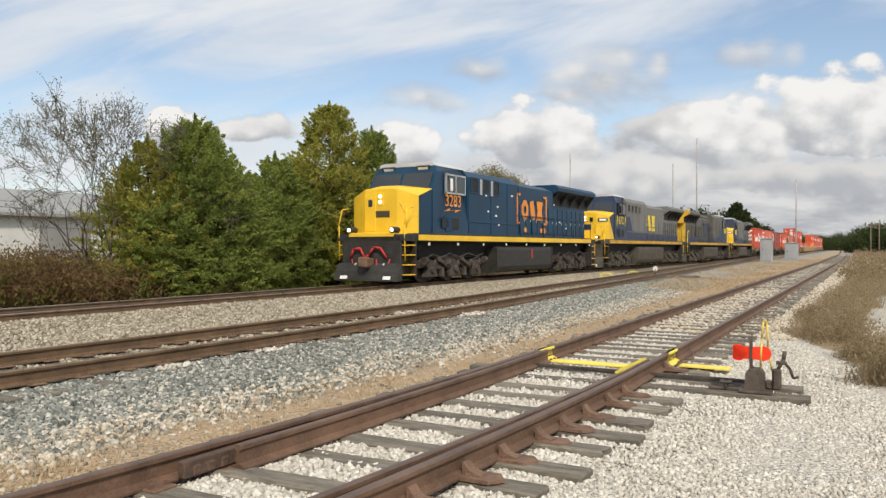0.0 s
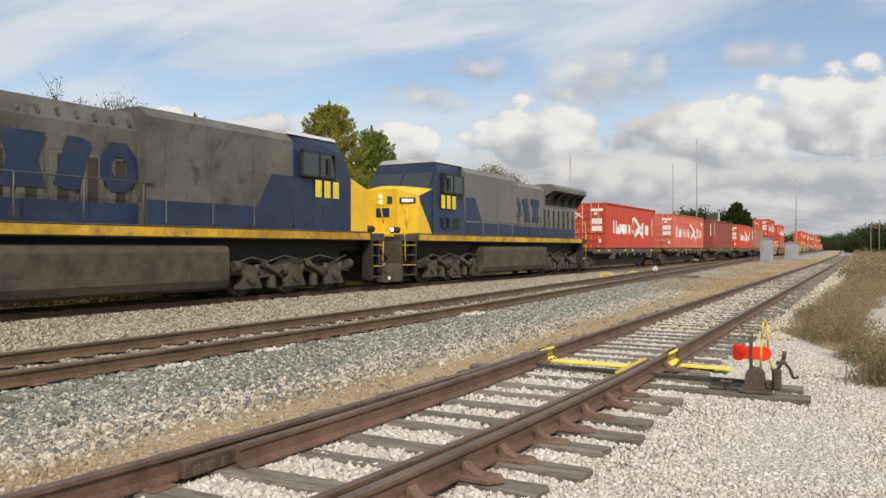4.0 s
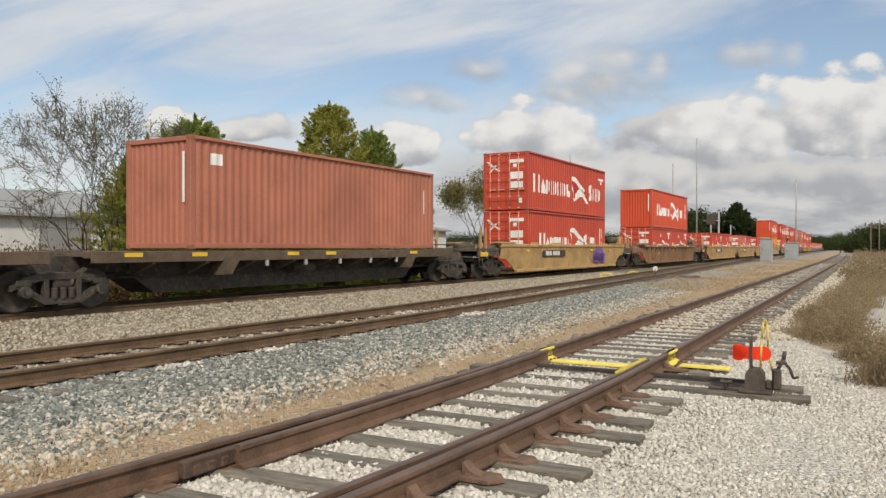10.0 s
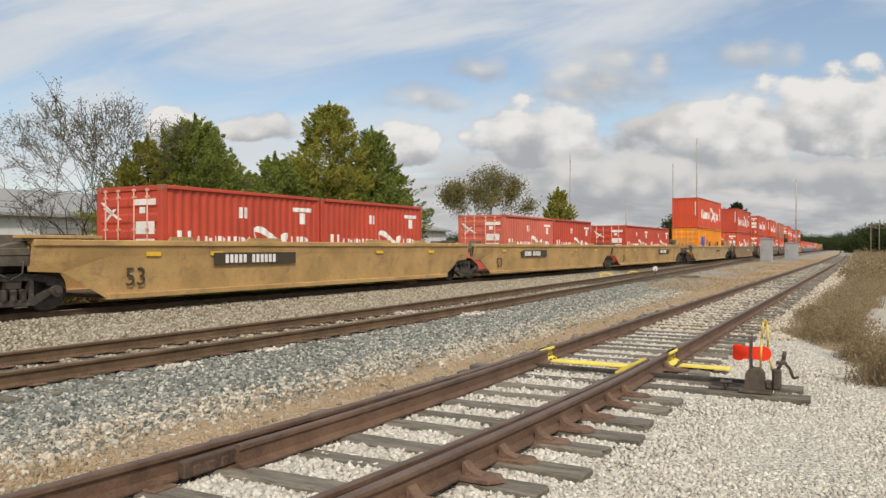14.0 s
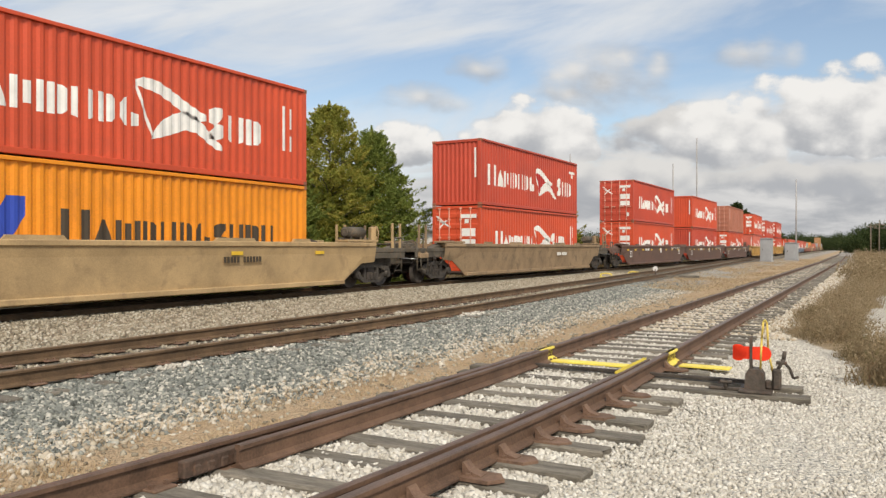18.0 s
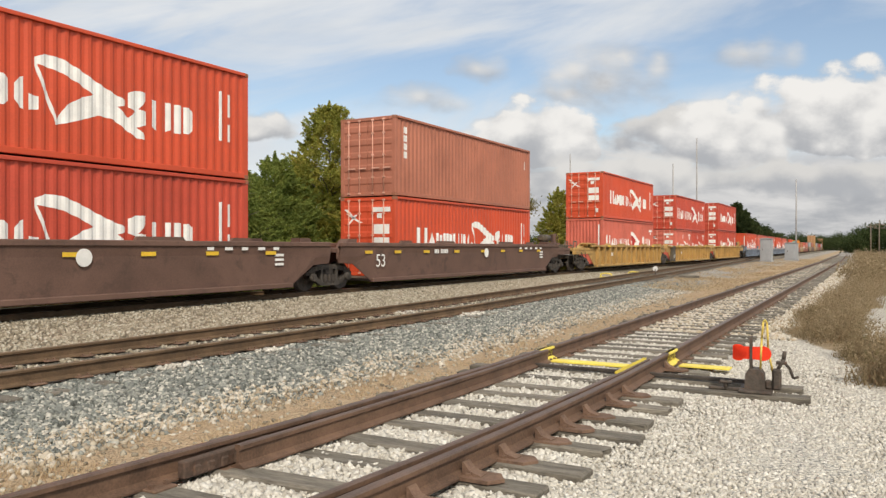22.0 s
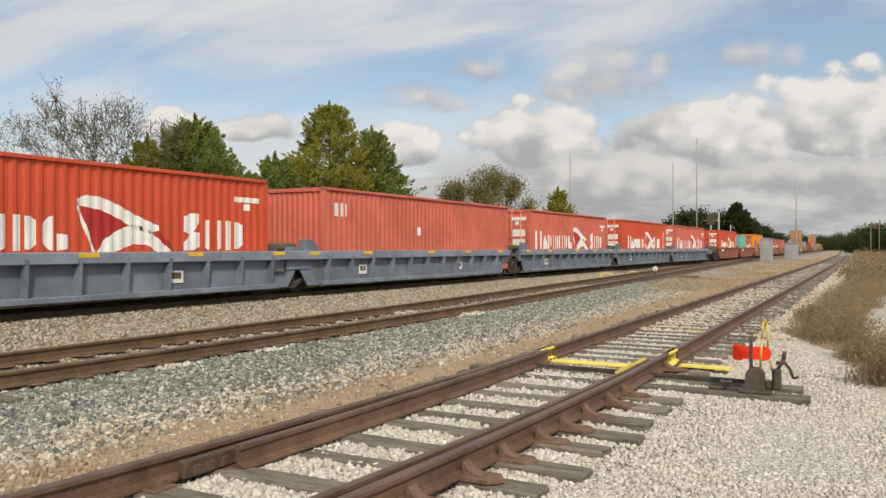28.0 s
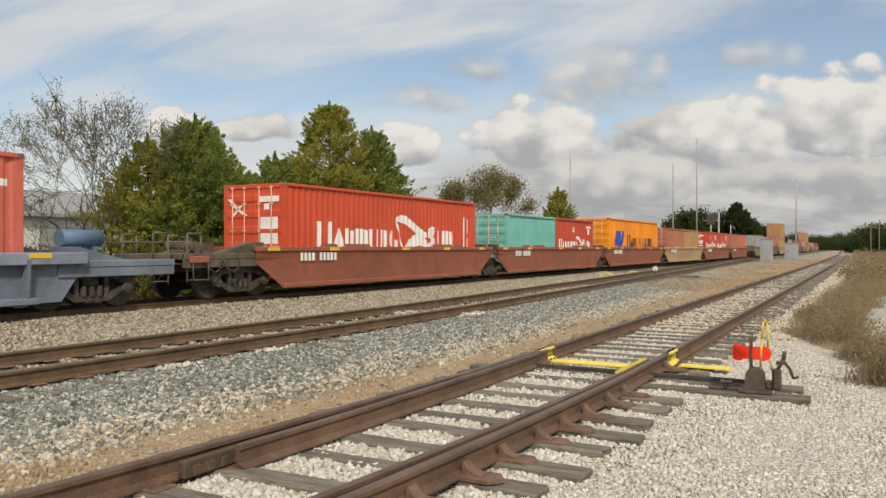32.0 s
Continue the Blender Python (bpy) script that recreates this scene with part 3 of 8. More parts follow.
def make_stones():
    rng = np.random.default_rng(7)

    def put(name, label, material, spots, low, high, seed, lift=0.15):
        sizes = rng.uniform(low, high, len(spots))
        spots[:, 2] += sizes * lift
        whole(name, stones_mesh(name, spots, sizes, material, seed), None, label, "gravel", kind="stuff")

    def off_rails(x, y, r):
        d = abs(y - near_y(x))
        return in_view(x, y) and weeds_at(x, y) < 0.5 + 0.3 * r.random() and not 0.66 < d < 0.85 and (r.random() < 0.05 or not on_tie(x, y))
    put("white_gravel", "fine loose white limestone gravel beside the near track", M_STONE_WHITE,
        scatter(36000, 2.2, 17, lambda x: -0.6 + 0.0 * x, lambda x: near_y(x) - 0.9, 1, off_rails, 1.6), 0.014, 0.034, 11)
    put("crib_gravel", "coarse white limestone gravel between the sleepers", M_STONE_WHITE,
        scatter(21000, 1.8, 30, lambda x: near_y(x) - 1.2, lambda x: near_y(x) + 1.05, 8, off_rails, 1.4), 0.022, 0.048, 17)
    put("far_white_gravel", "dusty pale limestone gravel along the near track", M_STONE_CREAM,
        scatter(13000, 14, 80, lambda x: weed_edge(x), lambda x: near_y(x) + 0.95, 2, lambda x, y, r: off_rails(x, y, r) and (abs(y - near_y(x)) > 1.25 or not on_tie(x, y, 0.15)), 1.3), 0.035, 0.07, 12, 0.4)
    put("blue_ballast", "blue-grey granite ballast of the middle track", M_STONE_BLUE,
        scatter(33000, 3.5, 34, lambda x: near_y(x) + 1.3 + 0.22 * (side_y(x) - near_y(x) - 1.3), lambda x: side_y(x) - 0.86, 3, lambda x, y, r: in_view(x, y) and r.random() < ((y - near_y(x)) / (side_y(x) - near_y(x)) - 0.40) / 0.22, 1.5), 0.024, 0.054, 13)
    put("straw_stones", "scattered pale stones in the dry strip between the tracks", M_STONE_BUFF,
        scatter(1800, 3, 26, lambda x: near_y(x) + 1.0, lambda x: near_y(x) + 3.2, 4, lambda x, y, r: in_view(x, y), 1.5), 0.02, 0.05, 14)
    put("cream_stones", "pale cream stones along the edge of the ballast", M_STONE_CREAM,
        scatter(4000, 3, 30, lambda x: near_y(x) + 1.5, lambda x: near_y(x) + 3.9, 9, lambda x, y, r: in_view(x, y) and abs((y - near_y(x)) / (side_y(x) - near_y(x)) - 0.50 - 0.05 * noise.noise((x * 0.7, y, 3))) < 0.12 * r.random(), 1.5), 0.026, 0.058, 18)
    put("buff_ballast", "buff stone ballast between the middle and the main track", M_STONE_BUFF,
        scatter(26000, 5, 48, lambda x: side_y(x) + 0.85, lambda x: main_y(x) - 0.95, 5, lambda x, y, r: in_view(x, y), 1.25), 0.035, 0.068, 15)
    put("crib_stones", "stones between the rails of the middle track", M_STONE_BUFF,
        scatter(3500, 4, 30, lambda x: side_y(x) - 0.66, lambda x: side_y(x) + 0.66, 6, lambda x, y, r: in_view(x, y) and (x % 0.55) > 0.3, 1.4), 0.03, 0.06, 16)


make_stones()


# ---- tracks ----
def along(f, x0, x1, step):
    return [(x, f(x)) for x in np.arange(x0, x1 + step * 0.5, step)]


def rail_shape(path, offset, head=0.07, tall=0.17, foot=0.14):
    """A flat-bottomed rail swept along path, its head at z = 0."""
    s = Solid()
    h = head / 2
    prof = [(-foot / 2, -tall), (foot / 2, -tall), (foot / 2, -tall + 0.014), (0.012, -tall + 0.04), (0.010, -0.045), (h, -0.034), (h, -0.008), (h - 0.012, 0.0), (-h + 0.012, 0.0), (-h, -0.008), (-h, -0.034), (-0.010, -0.045), (-0.012, -tall + 0.04), (-foot / 2, -tall + 0.014)]
    rows = []
    for i, (x, y) in enumerate(path):
        (xa, ya), (xb, yb) = path[max(i - 1, 0)], path[min(i + 1, len(path) - 1)]
        d = math.hypot(xb - xa, yb - ya)
        nx, ny = -(yb - ya) / d, (xb - xa) / d
        o = offset(x) if callable(offset) else offset
        rows.append([(x + nx * (o + p), y + ny * (o + p), q) for p, q in prof + prof[:1]])
    s.grid(rows)
    s.face(tuple(range(len(prof)))[::-1])
    return s


def rail_mesh(name, path, offset, web, top, **size):
    me = rail_shape(path, offset, **size).mesh(name, [web, top])
    k = 14
    for i, p in enumerate(me.polygons):
        if i % k in (6, 7, 8):
            p.material_index = 1
    return me


def make_track(name, label, f, x0, x1, step, web, top, lift=0.0):
    track = thing(name, label, "railway track", kind="structure", at=pose(0, 0, lift))
    for o in (-0.7525, 0.7525):
        part("rail", rail_mesh("rail", along(f, x0, x1, step), o, web, top), None, track)
    return track


near_track = make_track("near_track", "rusty turnout track on weathered wooden sleepers in white gravel", near_y, -16, 180, 0.6, M_RAIL, M_HEAD)
side_track = make_track("middle_track", "rusty siding track on half-buried sleepers in ballast", side_y, -22, 140, 1.0, M_RAIL_TAN, M_HEAD_TAN)
main_track = make_track("main_track", "main railway track on ballast under the train", main_y, -25, 420, 3.0, M_RAIL_TAN, M_TREAD, -0.06)


def tie_mesh(length, width=0.215, tall=0.16, seed=0):
    s = Solid().box(-width / 2, width / 2, -length / 2, length / 2, -0.172 - tall, -0.172, 0.012)
    rng = np.random.default_rng(seed)
    s.v = [(x + rng.normal(0, 0.004), y + rng.normal(0, 0.01), z + rng.normal(0, 0.003)) for x, y, z in s.v]
    return s.mesh("sleeper", M_TIE)


def lay_ties():
    rng = np.random.default_rng(3)
    normal = [tie_mesh(2.6, seed=i) for i in range(4)]
    longer = [tie_mesh(2.72, seed=9 + i) for i in range(3)]
    plate = Solid().box(-0.09, 0.09, -0.17, 0.17, -0.174, -0.158, 0.004)
    for a in (-0.1, 0.1):
        for b in (-0.06, 0.06):
            plate.box(b - 0.012, b + 0.012, a - 0.014, a + 0.014, -0.16, -0.132)
    plate = plate.mesh("tie_plate", M_PLATE)
    brace = Solid().prism([(0.02, -0.16), (0.155, -0.16), (0.155, -0.145), (0.07, -0.12), (0.03, -0.07), (0.02, -0.07)], "x", -0.045, 0.045).mesh("rail_brace", M_PLATE)
    slide = Solid().prism([(-0.26, -0.1), (-0.33, 0.0), (-0.26, 0.1), (0.20, 0.1), (0.20, -0.1)], "z", -0.174, -0.150)
    slide.v = [(q, p, z) for p, q, z in slide.v]
    slide = slide.mesh("slide_plate", M_PLATE)
    i = 0
    for x in NEAR_TIES:
        y = near_y(x)
        far = 2.6 if x > 9 else 2.85
        me = (normal if x > 9 else longer)[i % 3]
        shift = 0.0 if x > 9 else -0.05
        part("sleeper", me, None, near_track, at=pose(x, y + shift + rng.normal(0, 0.05), rng.normal(0, 0.004) + (0.0 if x < 14 else 0.012 if x < 30 else 0.02), 0, 0, rng.normal(0, 1.0) + 1.0))
        if 1 < x < 26:
            for o in (-0.7525, 0.7525):
                part("tie_plate", plate, None, near_track, at=pose(x, y + o, 0, 0, 0, 1.0))
        if 1 < x < 9.6:
            part("rail_brace", brace, None, near_track, at=pose(x, y - 0.7525 - 0.03, 0, 0, 0, 180))
            if x > 3:
                part("rail_brace", brace, None, near_track, at=pose(x, y + 0.7525 + 0.03, 0))
            part("slide_plate", slide, None, near_track, at=pose(x, y - 0.7525, 0))
        i += 1
    x = 3.0
    while x < 40:
        part("sleeper", normal[i % 4], None, side_track, at=pose(x, side_y(x) + rng.normal(0, 0.04), -0.028 + rng.normal(0, 0.006), 0, 0, 0))
        if x < 26:
            for o in (-0.7525, 0.7525):
                part("tie_plate", plate, None, side_track, at=pose(x, side_y(x) + o, 0))
        x += 0.55 + rng.normal(0, 0.02)
        i += 1
    x = 4.0
    while x < 60:
        part("sleeper", normal[i % 4], None, main_track, at=pose(x, main_y(x) + rng.normal(0, 0.03), -0.012 + rng.normal(0, 0.006), 0, 0, 0))
        x += 0.52 + rng.normal(0, 0.02)
        i += 1


# switch points: planed rails that close against the stock rails
def make_points():
    def tongue(sign, gap):
        return lambda x: sign * (0.7525 - 0.084 - gap * max(0.0, (9.2 - x)) ** 1.4)
    tip = along(near_y, 0.8, 9.3, 0.4)
    part("switch_point", rail_mesh("switch_point", tip, tongue(-1, 0.004), M_RAIL, M_HEAD, head=0.055, foot=0.12, tall=0.165), None, near_track)
    part("switch_point", rail_mesh("switch_point", along(near_y, 3.8, 9.3, 0.4), tongue(1, 0.012), M_RAIL, M_HEAD, head=0.055, foot=0.12, tall=0.165), None, near_track)
    heel = Solid()
    for i in range(6):
        heel.box(-0.33 + i * 0.12, -0.26 + i * 0.12, -0.045, 0.04, -0.15, -0.075, 0.012)
    heel.box(-0.4, 0.42, -0.035, 0.03, -0.15, -0.04, 0.008)
    part("heel_block", heel, M_IRON_DARK, near_track, at=pose(3.85, near_y(3.85) + 0.66, 0.0))
    rod = Solid().box(-0.03, 0.03, -1.95, 0.7, -0.16, -0.12, 0.006)
    part("throw_rod", rod, M_UNDER, near_track, at=pose(8.95, near_y(8.95), 0))
    # yellow paint at the clearance point
    for y0, y1, x in ((0.0, 0.66, 9.55), (-0.9, -1.5, 9.95)):
        a, b = sorted((near_y(x) + y0, near_y(x) + y1))
        part("painted_sleeper_top", Solid().box(x - 0.10, x + 0.10, a - (0.6 if y0 == 0 else 0), b, -0.174, -0.150, 0.004), M_SPRAY, near_track, "yellow painted stripe")
    for o in (0.7525, -0.7525):
        x0 = 9.3 if o > 0 else 9.8
        p = along(near_y, x0, x0 + 0.5, 0.25)
        part("painted_rail_side", rail_shape(p, o, head=0.078, foot=0.15), M_SPRAY, near_track, "yellow painted rail")
    p = along(near_y, 7.9, 9.1, 0.3)
    part("painted_point_edge", rail_shape(p, lambda x: -0.7525 + 0.084 + 0.004 * max(0.0, 9.2 - x) ** 1.4, head=0.022, foot=0.022, tall=0.02), M_SPRAY, near_track, "yellow painted edge", at=pose(0, 0, 0.004))


make_points()


# ---- the train ----
MOVERS = []                     # (thing, place along the train, height, sideways)


def ride(ob, s, z=0.0, y=0.0):
    MOVERS.append((ob, s, z, y))
    return ob


BUILT = {}
RIB = 0.278


def rib_depth(x, half):
    """How far the corrugated side lies behind its outer face at x."""
    t = ((x + half) % RIB) / RIB
    return 0.036 * (0.0 if t < 0.26 else (t - 0.26) / 0.24 if t < 0.5 else 1.0 if t < 0.76 else 1 - (t - 0.76) / 0.24)


def rib_breaks(a, b, half):
    out = {a, b}
    i = math.floor((a + half) / RIB)
    while i * RIB - half < b:
        for t in (0.0, 0.26, 0.5, 0.76):
            x = (i + t) * RIB - half
            if a < x < b:
                out.add(x)
        i += 1
    return sorted(out)


def corrugated(x0, x1, z0, z1, y, half, flip=1):
    xs = rib_breaks(x0, x1, half)
    return Solid().grid([[(x, y + flip * rib_depth(x, half), z) for x in xs] for z in (z0, z1)])


def marking(shapes, y, half):
    """Marks painted on a corrugated side: each a list of (x, low, high)."""
    s = Solid()
    for cols in shapes:
        xs = [c[0] for c in cols]
        lo, hi = [c[1] for c in cols], [c[2] for c in cols]
        cuts = sorted(set(rib_breaks(xs[0], xs[-1], half)) | set(xs))
        s.grid([[(x, y - 0.004 + rib_depth(x, half), float(np.interp(x, xs, v))) for x in cuts] for v in (lo, hi)])
    return s


def bar(x0, x1, z0, z1):
    return [(x0, z0, z1), (x1, z0, z1)]


STROKES = {                     # plain shapes by width: columns of (across, low, high)
    "posts": [[(0.0, 0, 1), (0.27, 0, 1)], [(0.70, 0, 1), (0.97, 0, 1)]],
    "peak": [[(0.0, 0, 0.05), (0.40, 0, 1), (0.60, 0, 1), (1.0, 0, 0.05)]],
    "comb": [[(0.0, 0, 1), (0.20, 0, 1)], [(0.38, 0.2, 0.9), (0.60, 0.2, 0.9)], [(0.78, 0, 1), (0.98, 0, 1)]],
    "block": [[(0.0, 0, 1), (0.32, 0, 1)], [(0.46, 0.04, 0.97), (0.70, 0.04, 0.97), (0.92, 0.18, 0.86)]],
    "cup": [[(0.0, 0.08, 1), (0.24, 0, 1)], [(0.68, 0, 1), (0.92, 0.08, 1)]],
    "round": [[(0.0, 0.25, 0.75), (0.22, 0.04, 0.96), (0.36, 0, 1)], [(0.52, 0, 0.5), (0.92, 0.06, 0.46)]],
    "slab": [[(0.05, 0.5, 0.9), (0.40, 0.42, 1), (0.85, 0.75, 1)], [(0.05, 0, 0.22), (0.5, 0, 0.5), (0.88, 0.1, 0.48)]],
}
WORD_A = (("posts", 1.25), ("peak", 0.95), ("comb", 1.2), ("block", 0.8), ("cup", 0.95), ("block", 0.8), ("round", 0.95))
WORD_B = (("slab", 0.95), ("cup", 0.95), ("block", 1.0))


def letter_bars(x0, x1, z0, z1, count, first=1.0):
    """A word as plain shapes, one to each sign; the first may be taller."""
    word = WORD_A if count == 7 else WORD_B if count == 3 else (WORD_A + WORD_B)[:count] + (("posts", 0.9),) * max(0, count - 10)
    scale_ = (x1 - x0) / sum(w + 0.12 for _, w in word)
    out, x = [], x0
    for i, (kind, w) in enumerate(word):
        tall = (z1 - z0) * (first if i == 0 else 1.0)
        out.append([[(x + a * w * scale_, z0 + b * tall, z0 + c * tall) for a, b, c in cols] for cols in STROKES[kind]])
        x += (w + 0.12) * scale_
    return out


def emblem(x, z, w, h):
    """A plain swooping two-winged shape."""
    upper = [(x + w * a, z + h * b, z + h * c) for a, b, c in ((0.0, 0.84, 0.93), (0.08, 0.82, 1.0), (0.22, 0.78, 0.99), (0.38, 0.66, 0.88), (0.54, 0.50, 0.74), (0.70, 0.42, 0.62), (0.80, 0.47, 0.56))]
    lower = [(x + w * a, z + h * b, z + h * c) for a, b, c in ((0.16, 0.0, 0.05), (0.26, 0.05, 0.32), (0.40, 0.14, 0.48), (0.54, 0.24, 0.57), (0.68, 0.22, 0.50), (0.82, 0.07, 0.30), (0.92, -0.02, 0.15), (1.0, -0.03, 0.05))]
    edge = [(x + w * a, z + h * b, z + h * c) for a, b, c in ((0.0, 0.80, 0.92), (0.08, 0.40, 0.56), (0.17, 0.0, 0.12))]
    return [[upper, lower, edge]]


def marks_for(style, half, tall):
    """White marks of each kind of container side."""
    n = -half
    if style == "wide":
        return letter_bars(n + 0.75, n + 6.1, 0.92, 1.66, 7, 1.25) + emblem(n + 6.15, 0.74, 2.75, 1.4) + letter_bars(n + 9.1, n + 11.3, 0.92, 1.70, 3, 1.2) + [[bar(n + 10.85, n + 11.85, 2.22, 2.36)], [bar(n + 11.2, n + 11.45, 2.0, 2.18)]]
    if style == "new":
        return letter_bars(n + 1.5, n + 6.2, 0.95, 1.62, 7, 1.28) + emblem(n + 6.0, 0.72, 2.75, 1.45) + letter_bars(n + 8.25, n + 10.35, 0.95, 1.66, 3, 1.2) + [[bar(n + 11.1, n + 11.2, 0.95, 2.25)], [bar(n + 11.4, n + 11.5, 1.6, 2.2)], [bar(n + 11.4, n + 11.5, 0.95, 1.4)]]
    if style == "short":
        return letter_bars(n + 0.5, n + 3.3, 0.85, 1.35, 7, 1.25) + emblem(n + 3.2, 0.7, 1.45, 0.95) + letter_bars(n + 4.3, n + 5.6, 0.85, 1.38, 3, 1.2) + [[bar(n + 4.8, n + 5.7, 2.12, 2.24)], [bar(n + 5.15, n + 5.4, 1.75, 2.08)], [bar(n + 2.6, n + 2.75, 1.85, 2.15)], [bar(n + 2.8, n + 2.95, 1.85, 2.15)]]
    if style == "upright":
        return [[bar(n + 0.55, n + 0.8, z, z + 0.24)] for z in (1.4, 1.7, 2.0, 2.3)] + [[bar(n + 11.5, n + 11.6, 1.9, 2.3)]]
    if style == "corner":
        return [[bar(n + 0.55, n + 0.78, 2.0, 2.42)], [bar(n + 0.86, n + 1.05, 2.0, 2.42)], [bar(n + 1.12, n + 1.24, 2.0, 2.42)], [bar(n + 5.6, n + 5.85, 1.45, 1.75)]]
    if style == "dots":
        return [[bar(n + 0.7, n + 1.1, 2.2, 2.5)], [bar(n + 11.4, n + 11.5, 1.3, 2.2)]]
    if style == "hull":
        return []
    return []


def container(colour, length=12.19, tall=2.90, front="door", style="new", label=""):
    """A freight container, its base at z = 0, its leading end at -length / 2."""
    key = (colour, length, tall, front, style)
    if key in BUILT:
        return tagged(copy_thing(BUILT[key], Matrix()), label)
    h, w, p = length / 2, 1.219, paint[colour]
    c = thing("freight_container", label, "container", "freight containers")
    BUILT[key] = c

    def shared(name, k, build, material):
        if k not in BUILT:
            BUILT[k] = build().mesh(name, material)
        return BUILT[k]

    lk = (colour, length, tall)
    for y, flip in ((-w, 1), (w, -1)):
        part("side_panel", shared("side_panel", lk + ("side", y), lambda: corrugated(-h + 0.15, h - 0.15, 0.15, tall - 0.1, y, h, flip), p), None, c)
    roof = shared("roof_panel", lk + ("roof",), lambda: Solid().grid([[(-h + 0.1 + i * 0.2, y, tall - 0.035 - 0.02 * (i % 2)) for i in range(int((length - 0.2) / 0.2) + 2)] for y in (-w + 0.03, w - 0.03)]), p)
    part("roof_panel", roof, None, c)
    part("floor", shared("floor", lk + ("floor",), lambda: Solid().box(-h + 0.1, h - 0.1, -w + 0.05, w - 0.05, 0.06, 0.14), M_UNDER), None, c)
    for y in (-1, 1):
        part("top_rail", shared("top_rail", lk + ("top",), lambda: Solid().box(-h + 0.16, h - 0.16, -0.05, 0.012, tall - 0.1, tall - 0.01, 0.01), p), None, c, at=pose(0, y * w, 0, 0, 0, 0 if y < 0 else 180))
        part("bottom_rail", shared("bottom_rail", lk + ("bottom",), lambda: Solid().box(-h + 0.16, h - 0.16, -0.014, 0.06, 0.02, 0.16, 0.012), p), None, c, at=pose(0, y * w, 0, 0, 0, 0 if y < 0 else 180))
    post = shared("corner_post", lk + ("post",), lambda: Solid().box(-0.08, 0.09, -0.075, 0.09, 0.1, tall - 0.1, 0.012), p)
    casting = shared("corner_casting", ("casting",), lambda: Solid().box(-0.085, 0.095, -0.082, 0.085, 0, 0.12, 0.01).box(-0.09, -0.08, -0.03, 0.03, 0.03, 0.09), M_CASTING)
    for x in (-1, 1):
        for y in (-1, 1):
            turn = pose(x * (h - 0.085), y * (w - 0.08), 0, 0, 0, 0 if (x, y) == (-1, -1) else 180 if (x, y) == (1, 1) else -90 if x < 0 else 90)
            part("corner_post", post, None, c, at=turn)
            for z in (0.0, tall - 0.12):
                part("corner_casting", casting, None, c, at=Matrix.Translation((0, 0, z)) @ turn)
    # ends
    for x, kind in ((-1, front), (1, "plain" if front == "door" else "door")):
        turn = pose(x * (h - 0.02), 0, 0, 0, 0, 0 if x < 0 else 180)
        part("end_header", shared("end_header", lk + ("header",), lambda: Solid().box(-0.015, 0.06, -w + 0.17, w - 0.17, tall - 0.14, tall - 0.015, 0.01), p), None, c, at=turn)
        part("end_sill", shared("end_sill", lk + ("sill",), lambda: Solid().box(-0.018, 0.06, -w + 0.17, w - 0.17, 0.02, 0.16, 0.01), p), None, c, at=turn)
        if kind == "plain":
            def plain_end():
                ys, z0, z1 = list(np.linspace(-w + 0.15, w - 0.15, 41)), 0.16, tall - 0.14
                return Solid().grid([[(0.02 + 0.036 * (0, 0, 1, 1)[i % 4], y, z) for i, y in enumerate(ys)] for z in (z0, z1)])
            part("end_panel", shared("end_panel", lk + ("plain",), plain_end, p), None, c, at=turn)
            if style in ("wide", "new", "upright", "dots") and x < 0:
                part("end_mark", shared("end_mark", ("end_mark", tall), lambda: Solid().box(0.0, 0.012, -0.98, -0.90, 1.2, 2.5), M_WHITE), None, c, "white upright stripe", at=turn)
        else:
            for y0, y1 in ((-w + 0.16, -0.01), (0.01, w - 0.16)):
                def leaf():
                    face = [(0.045, 0.17), (0.012, 0.17)]
                    for i in range(5):
                        z = 0.42 + i * (tall - 0.9) / 4.2
                        face += [(0.012, z), (-0.012, z + 0.06), (-0.012, z + 0.22), (0.012, z + 0.28)]
                    return Solid().prism(face + [(0.012, tall - 0.15), (0.045, tall - 0.15)], "y", y0, y1)
                door = part("door", shared("door", lk + ("leaf", y0), leaf, p), None, c, at=turn)
                for f in (0.32, 0.78):
                    y = y0 + (y1 - y0) * f

                    def rods():
                        s = Solid().rod((-0.035, 0, 0.1), (-0.035, 0, tall - 0.08), 0.02)
                        for z in (0.12, 0.7, 1.5, 2.3, tall - 0.12):
                            s.box(-0.06, 0.0, -0.05, 0.05, z - 0.03, z + 0.03)
                        s.box(-0.075, -0.045, -0.3, 0.02, 1.0, 1.05)
                        return s
                    part("lock_rod", shared("lock_rod", ("rod", tall), rods, M_ROD), None, door, at=pose(0, y, 0))
                if x < 0 and style in ("new", "wide", "short"):
                    if y0 < -0.1:
                        for a, b, z0, z1 in ((-1.0, -0.2, 2.35, 2.52), (-0.62, -0.42, 2.12, 2.3), (-0.95, -0.28, 1.55, 1.9), (-0.95, -0.28, 1.1, 1.42), (-0.9, -0.72, 0.35, 0.6)):
                            shared_part("door_label", ("door_label", a, z0, tall), lambda: Solid().box(-0.018, -0.006, a, b, z0 * tall / 2.9, z1 * tall / 2.9), M_WHITE, door, "white label panel")
                    else:
                        s = Solid()
                        for a, z0, b, z1, thick in ((0.30, 1.96, 0.92, 2.30, 0.16), (0.98, 2.46, 0.58, 2.12, 0.14), (0.50, 2.26, 0.86, 1.90, 0.12)):
                            z0, z1 = z0 * tall / 2.9, z1 * tall / 2.9
                            s.prism([(a - thick / 2, z0), (a + thick / 2, z0), (b + thick / 3, z1), (b - thick / 3, z1)], "x", -0.018, -0.006)
